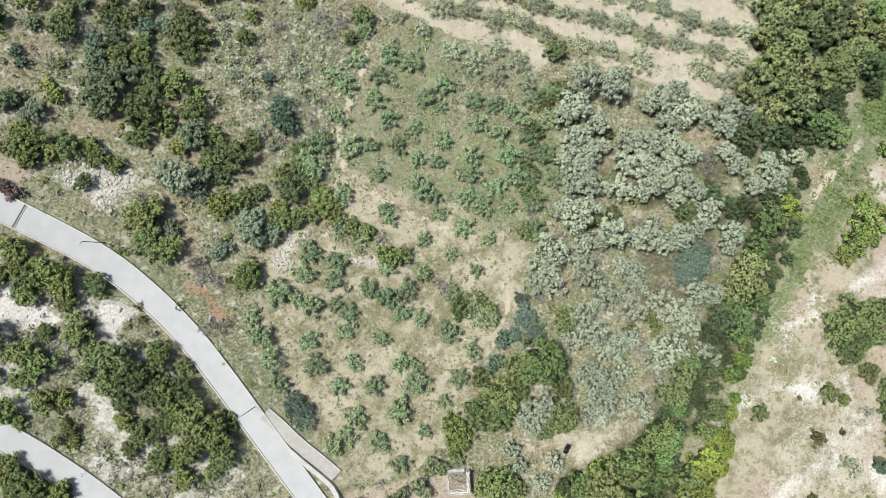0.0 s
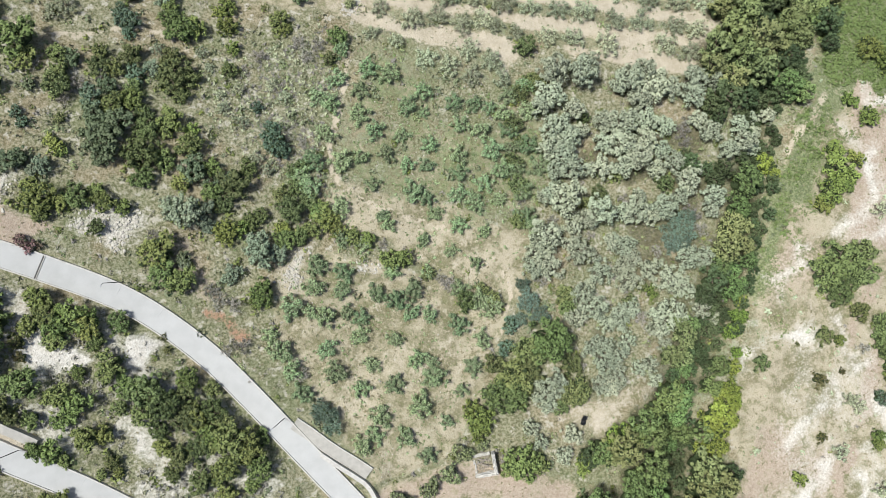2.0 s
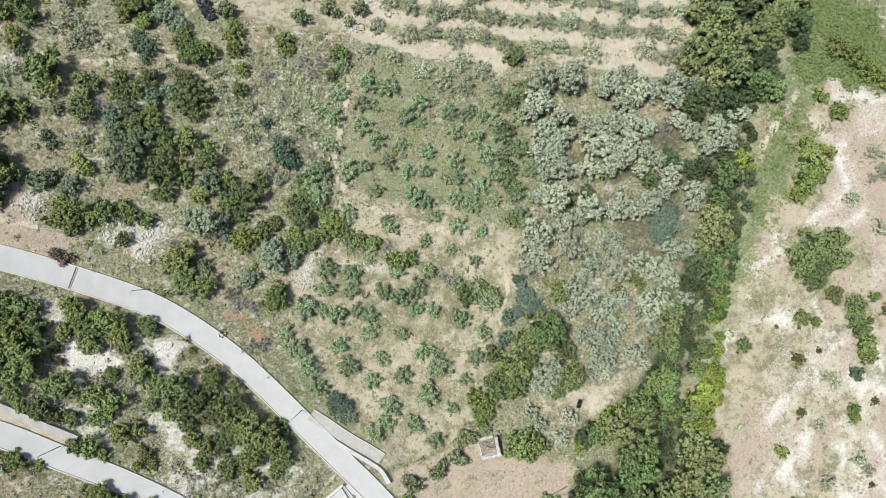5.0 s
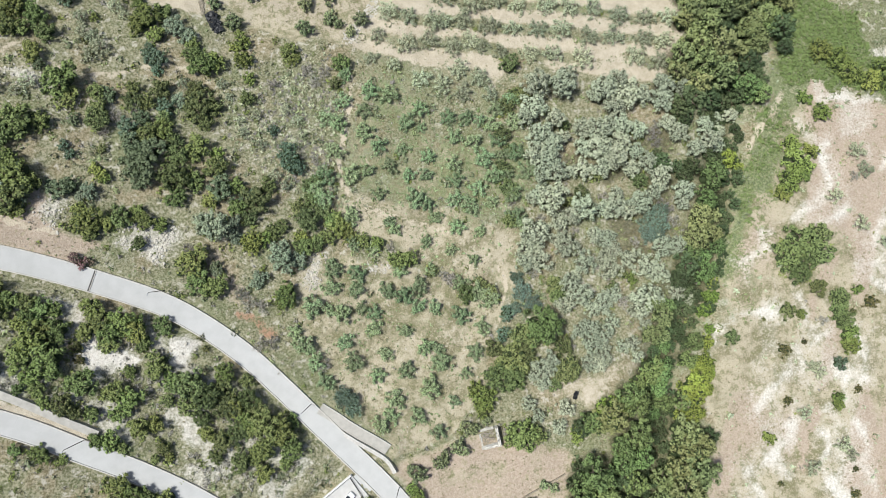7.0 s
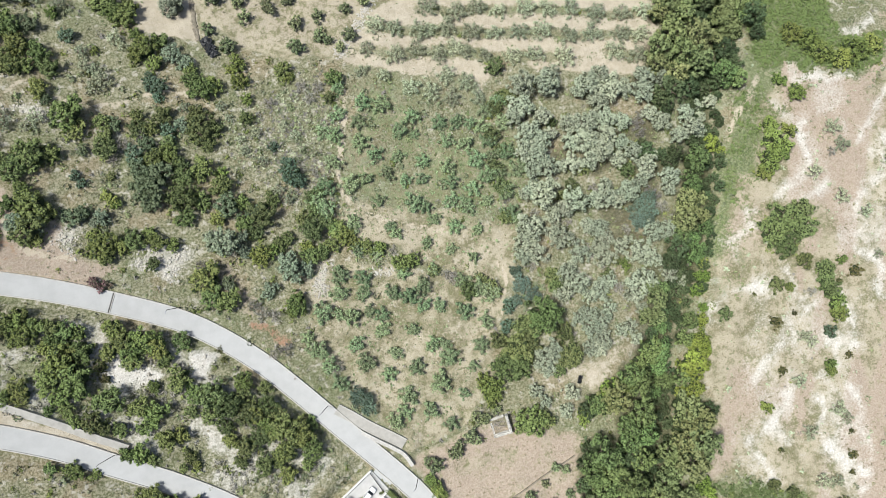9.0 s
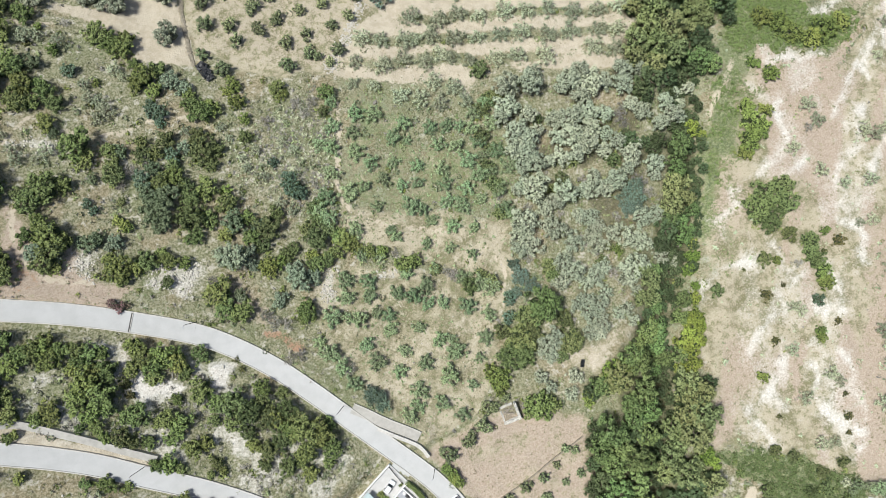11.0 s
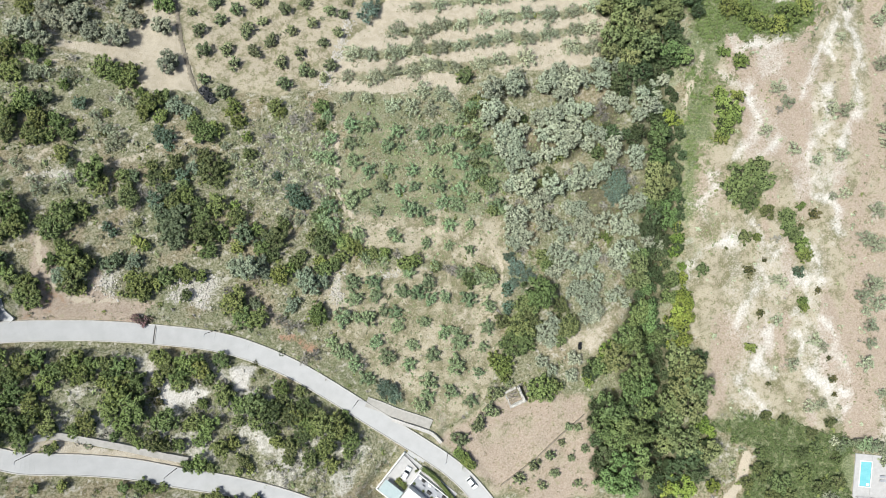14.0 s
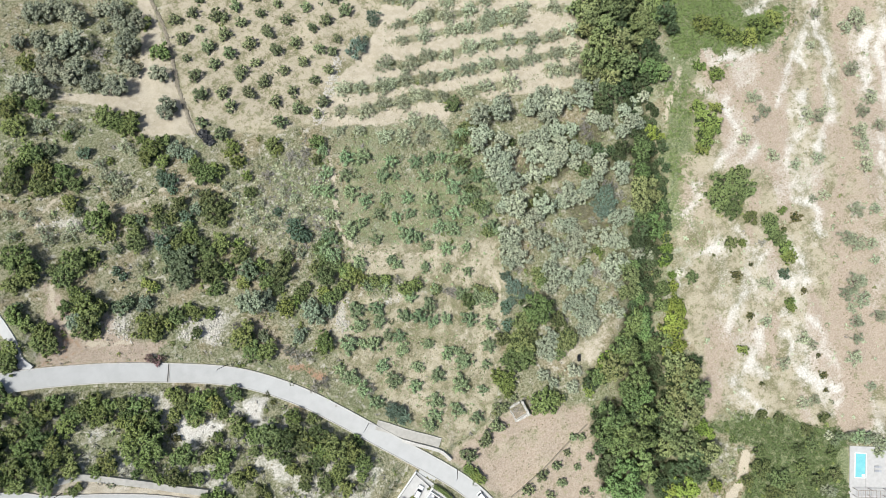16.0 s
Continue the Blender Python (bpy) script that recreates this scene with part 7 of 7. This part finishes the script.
# ---- grass, scrub and reeds ----
def tuft_geo(seed, blades, lean, wide, tall):
    rng = np.random.default_rng(seed)
    vs, fs = [], []
    for _ in range(blades):
        q, l = rng.uniform(0, 6.283), rng.uniform(0.4, 1.0)
        d = np.array([math.cos(q), math.sin(q), 0])
        s = np.array([-math.sin(q), math.cos(q), 0]) * wide
        tip = d * l * lean + np.array([0, 0, tall * rng.uniform(0.6, 1.1)])
        n = len(vs)
        vs += [tuple(-s), tuple(s), tuple(tip)]
        fs.append((n, n + 1, n + 2))
    return np.array(vs), np.array(fs)


def cushion_geo(seed, cards, size):
    rng = np.random.default_rng(seed)
    vs, fs = [], []
    for _ in range(cards):
        d = rng.normal(size=3)
        d[2] = abs(d[2])
        d /= np.linalg.norm(d)
        nrm = d + rng.normal(size=3) * 0.4
        u = np.cross(nrm, rng.normal(size=3))
        u /= np.linalg.norm(u)
        v = np.cross(nrm / np.linalg.norm(nrm), u)
        c, s = d * np.array([1, 1, 0.7]) * rng.uniform(0.6, 1.0), size * rng.uniform(0.6, 1.3)
        n = len(vs)
        vs += [tuple(c - u * s), tuple(c + v * s * 0.7), tuple(c + u * s), tuple(c - v * s * 0.7)]
        fs.append((n, n + 1, n + 2, n + 3))
    return np.array(vs), np.array(fs)


TUFTS = [tuft_geo(k, 6, 1.0, 0.22, 0.6) for k in range(5)]
CUSHIONS = [cushion_geo(k, 13, 0.37) for k in range(6)]
BUSHLETS = [cushion_geo(20 + k, 22, 0.30) for k in range(6)]


def clumpy(x, y, seed, size=7.0):
    return step01(vnoise(x, y, size, seed) * 0.65 + vnoise(x, y, size * 0.3, seed + 1) * 0.35, 0.35, 0.72)


def open_land(x, y):
    return np.clip(1 - 1.1 * lookup(tilled, x, y), 0.03, 1) * np.clip(1 - 0.9 * lookup(white, x, y), 0.05, 1) * (1 - 0.8 * lookup(trail, x, y))


xs, ys, rng = spots(62000, lambda x, y: 0.75 * open_land(x, y) * (0.25 + 0.75 * clumpy(x, y, 31)) * (1 - 0.5 * lookup(grassy, x, y)), 32)
many("dry_grass", TUFTS, xs, ys, rng.uniform(0.25, 0.6, len(xs)), LEAF["grass"], "dry straw-coloured grass tufts over the hillside", "grass")
xs, ys, rng = spots(80000, lambda x, y: 0.8 * lookup(grassy, x, y) * (0.25 + 0.75 * clumpy(x, y, 33)), 34)
many("green_grass", TUFTS, xs, ys, rng.uniform(0.25, 0.6, len(xs)), LEAF["greengrass"], "green grass tufts on the terrace and banks", "grass")
def herbs(x, y):
    return inside(HERB_SLOPE, x, y, 4, 4)


SCRUB = (
    (36, 38000, CUSHIONS, "cushion", 0.2, 0.8, "low grey-green scrub cushions on stony ground"),
    (46, 12000, BUSHLETS, "oak", 0.3, 1.3, "small dark green scrub bushes among stones"),
    (51, 19000, BUSHLETS, "cushion", 0.4, 1.5, "small grey-green scrub bushes on the slope"),
    (53, 7000, BUSHLETS, "olive", 0.4, 1.4, "small sage-green scrub bushes on the slope"),
    (55, 4000, BUSHLETS, "yellow", 0.3, 1.2, "small yellow-green scrub bushes on the slope"),
    (56, 18000, TUFTS, "grass", 0.25, 0.9, "low straw-coloured dry herbs on the slope"),
    (66, 16000, CUSHIONS, "dry", 0.2, 0.9, "low grey leafless scrub on the slope"),
)
for seed, count, geos, mat, lo, hi, label in SCRUB:
    xs, ys, rng = spots(count, lambda x, y: (0.05 + 0.6 * lookup(scrub, x, y) + 0.45 * herbs(x, y)) * open_land(x, y) * clumpy(x, y, seed, 9.0), seed)
    many("low_scrub", geos, xs, ys, lo + (hi - lo) * rng.uniform(0, 1, len(xs)) ** 2, LEAF[mat], label, "scrub")
xs, ys, rng = spots(14000, lambda x, y: 0.8 * lookup(south, x, y) * np.clip(1 - lookup(white, x, y), 0.1, 1) * clumpy(x, y, 59, 5.0), 60, (-150, -40, -80, 30))
many("low_scrub", BUSHLETS, xs, ys, rng.uniform(0.3, 1.1, len(xs)), LEAF["dry"], "grey leafless scrub between the two roads", "scrub")
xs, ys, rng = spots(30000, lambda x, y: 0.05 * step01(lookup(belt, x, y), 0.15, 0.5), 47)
many("undergrowth", CUSHIONS, xs, ys, rng.uniform(0.5, 1.5, len(xs)), LEAF["beltdark"], "green undergrowth, leaves darkened for the shade beneath the stream trees", "undergrowth", lift=0.2)
xs, ys, rng = spots(90000, lambda x, y: 0.16 * step01(lookup(thicket, x, y), 0.12, 0.4) * (1 - 0.9 * step01(lookup(thicket, x, y), 0.6, 0.85)), 48)
many("undergrowth", CUSHIONS, xs, ys, rng.uniform(0.35, 1.1, len(xs)), LEAF["oak"], "dark green undergrowth between the evergreen shrubs", "undergrowth", lift=0.15)
xs, ys, rng = spots(60000, lambda x, y: 0.25 * step01(lookup(litter_and_shade, x, y), 0.2, 0.5) * (1 - 0.8 * step01(lookup(litter_and_shade, x, y), 0.7, 0.9)), 49)
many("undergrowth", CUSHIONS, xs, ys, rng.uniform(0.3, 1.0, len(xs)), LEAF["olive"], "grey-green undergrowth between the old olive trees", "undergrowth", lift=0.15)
xs, ys, rng = spots(40000, lambda x, y: 0.24 * lookup(right, x, y) * clumpy(x, y, 58, 6.0) * (1 - lookup(white, x, y)), 57)
many("low_scrub", CUSHIONS, xs, ys, 0.2 + 0.9 * rng.uniform(0, 1, len(xs)) ** 2, LEAF["thin"], "low grey-green scrub on the eroded bank", "scrub")
for seed, leaf, label in ((68, "thin", "grey-green herbs covering the open slope"), (69, "dry", "pale dead stalks on the open slope"), (70, "cushion", "olive-grey herbs on the open slope")):
    xs, ys, rng = spots(100000, lambda x, y: 0.9 * herbs(x, y) * (0.3 + 0.7 * clumpy(x, y, seed, 3.0)), seed)
    many("low_scrub", TUFTS, xs, ys, rng.uniform(0.4, 0.95, len(xs)), LEAF[leaf], label, "herbs")
def orchard(x, y):
    return np.maximum.reduce([inside(GREEN_TERRACE, x, y, 4, 4), inside(TERRACE, x, y, 3, 3), 0.8 * inside(LOWER_ORCHARD, x, y, 3, 3)])


for seed, count, leaf, lo, hi, label in ((83, 9000, "fresholive", 0.2, 0.6, "low green herbs between the orchard trees"), (84, 14000, "greengrass", 0.2, 0.45, "tufts of fresh grass between the orchard trees"), (85, 16000, "grass", 0.2, 0.45, "straw-coloured tufts between the orchard trees")):
    xs, ys, rng = spots(count, lambda x, y: 0.4 * orchard(x, y) * clumpy(x, y, seed, 5.0), seed, (-52, 36, -54, 62))
    many("orchard_herbs", CUSHIONS, xs, ys, lo + (hi - lo) * rng.uniform(0, 1, len(xs)) ** 2, LEAF[leaf], label, "herbs")
xs, ys, rng = spots(9000, lambda x, y: 0.16 * orchard(x, y) * clumpy(x, y, 86, 6.0), 87, (-52, 36, -54, 62))
many("stones", STONE_GEO, xs, ys, rng.uniform(0.08, 0.26, len(xs)), STONE, "pale stones lying in the orchard grass", "stones")
xs, ys, rng = spots(90000, lambda x, y: 0.3 * inside(STREAM_MEADOW, x, y, 2.5, 4.0) * clumpy(x, y, 61, 6.0), 62, (45, 130, -60, 130))
many("low_scrub", CUSHIONS, xs, ys, rng.uniform(0.2, 0.6, len(xs)), LEAF["greengrass"], "low fresh green herbs beside the stream", "herbs", lift=0.1)
xs, ys, rng = spots(120000, lambda x, y: 0.42 * inside(REED_BED, x, y, 1.0, 1.5), 37, (45, 165, -126, 64))
many("reeds", CUSHIONS, xs, ys, rng.uniform(0.35, 0.8, len(xs)), LEAF["reed"], "dense green reeds on the bank", "reeds", lift=0.3)
xs, ys, rng = spots(120000, lambda x, y: np.maximum(0.55 * inside(VINE_BANK, x, y, 1.0, 1.5), 0.42 * inside(BELT_FRINGE, x, y, 2.5, 3) * clumpy(x, y, 65, 5.0)), 38, (45, 165, -126, 110))
many("creepers", CUSHIONS, xs, ys, rng.uniform(0.35, 0.8, len(xs)), LEAF["creeper"], "fresh green creepers covering the stream bank", "creepers", lift=0.3)
xs, ys, rng = spots(60000, lambda x, y: 0.4 * lookup(sward, x, y) * clumpy(x, y, 63, 4.0), 64, (-40, 80, 25, 130))
many("row_grass", TUFTS, xs, ys, rng.uniform(0.25, 0.55, len(xs)), LEAF["cushion"], "grey-green grass strips along the tilled orchard rows", "grass")
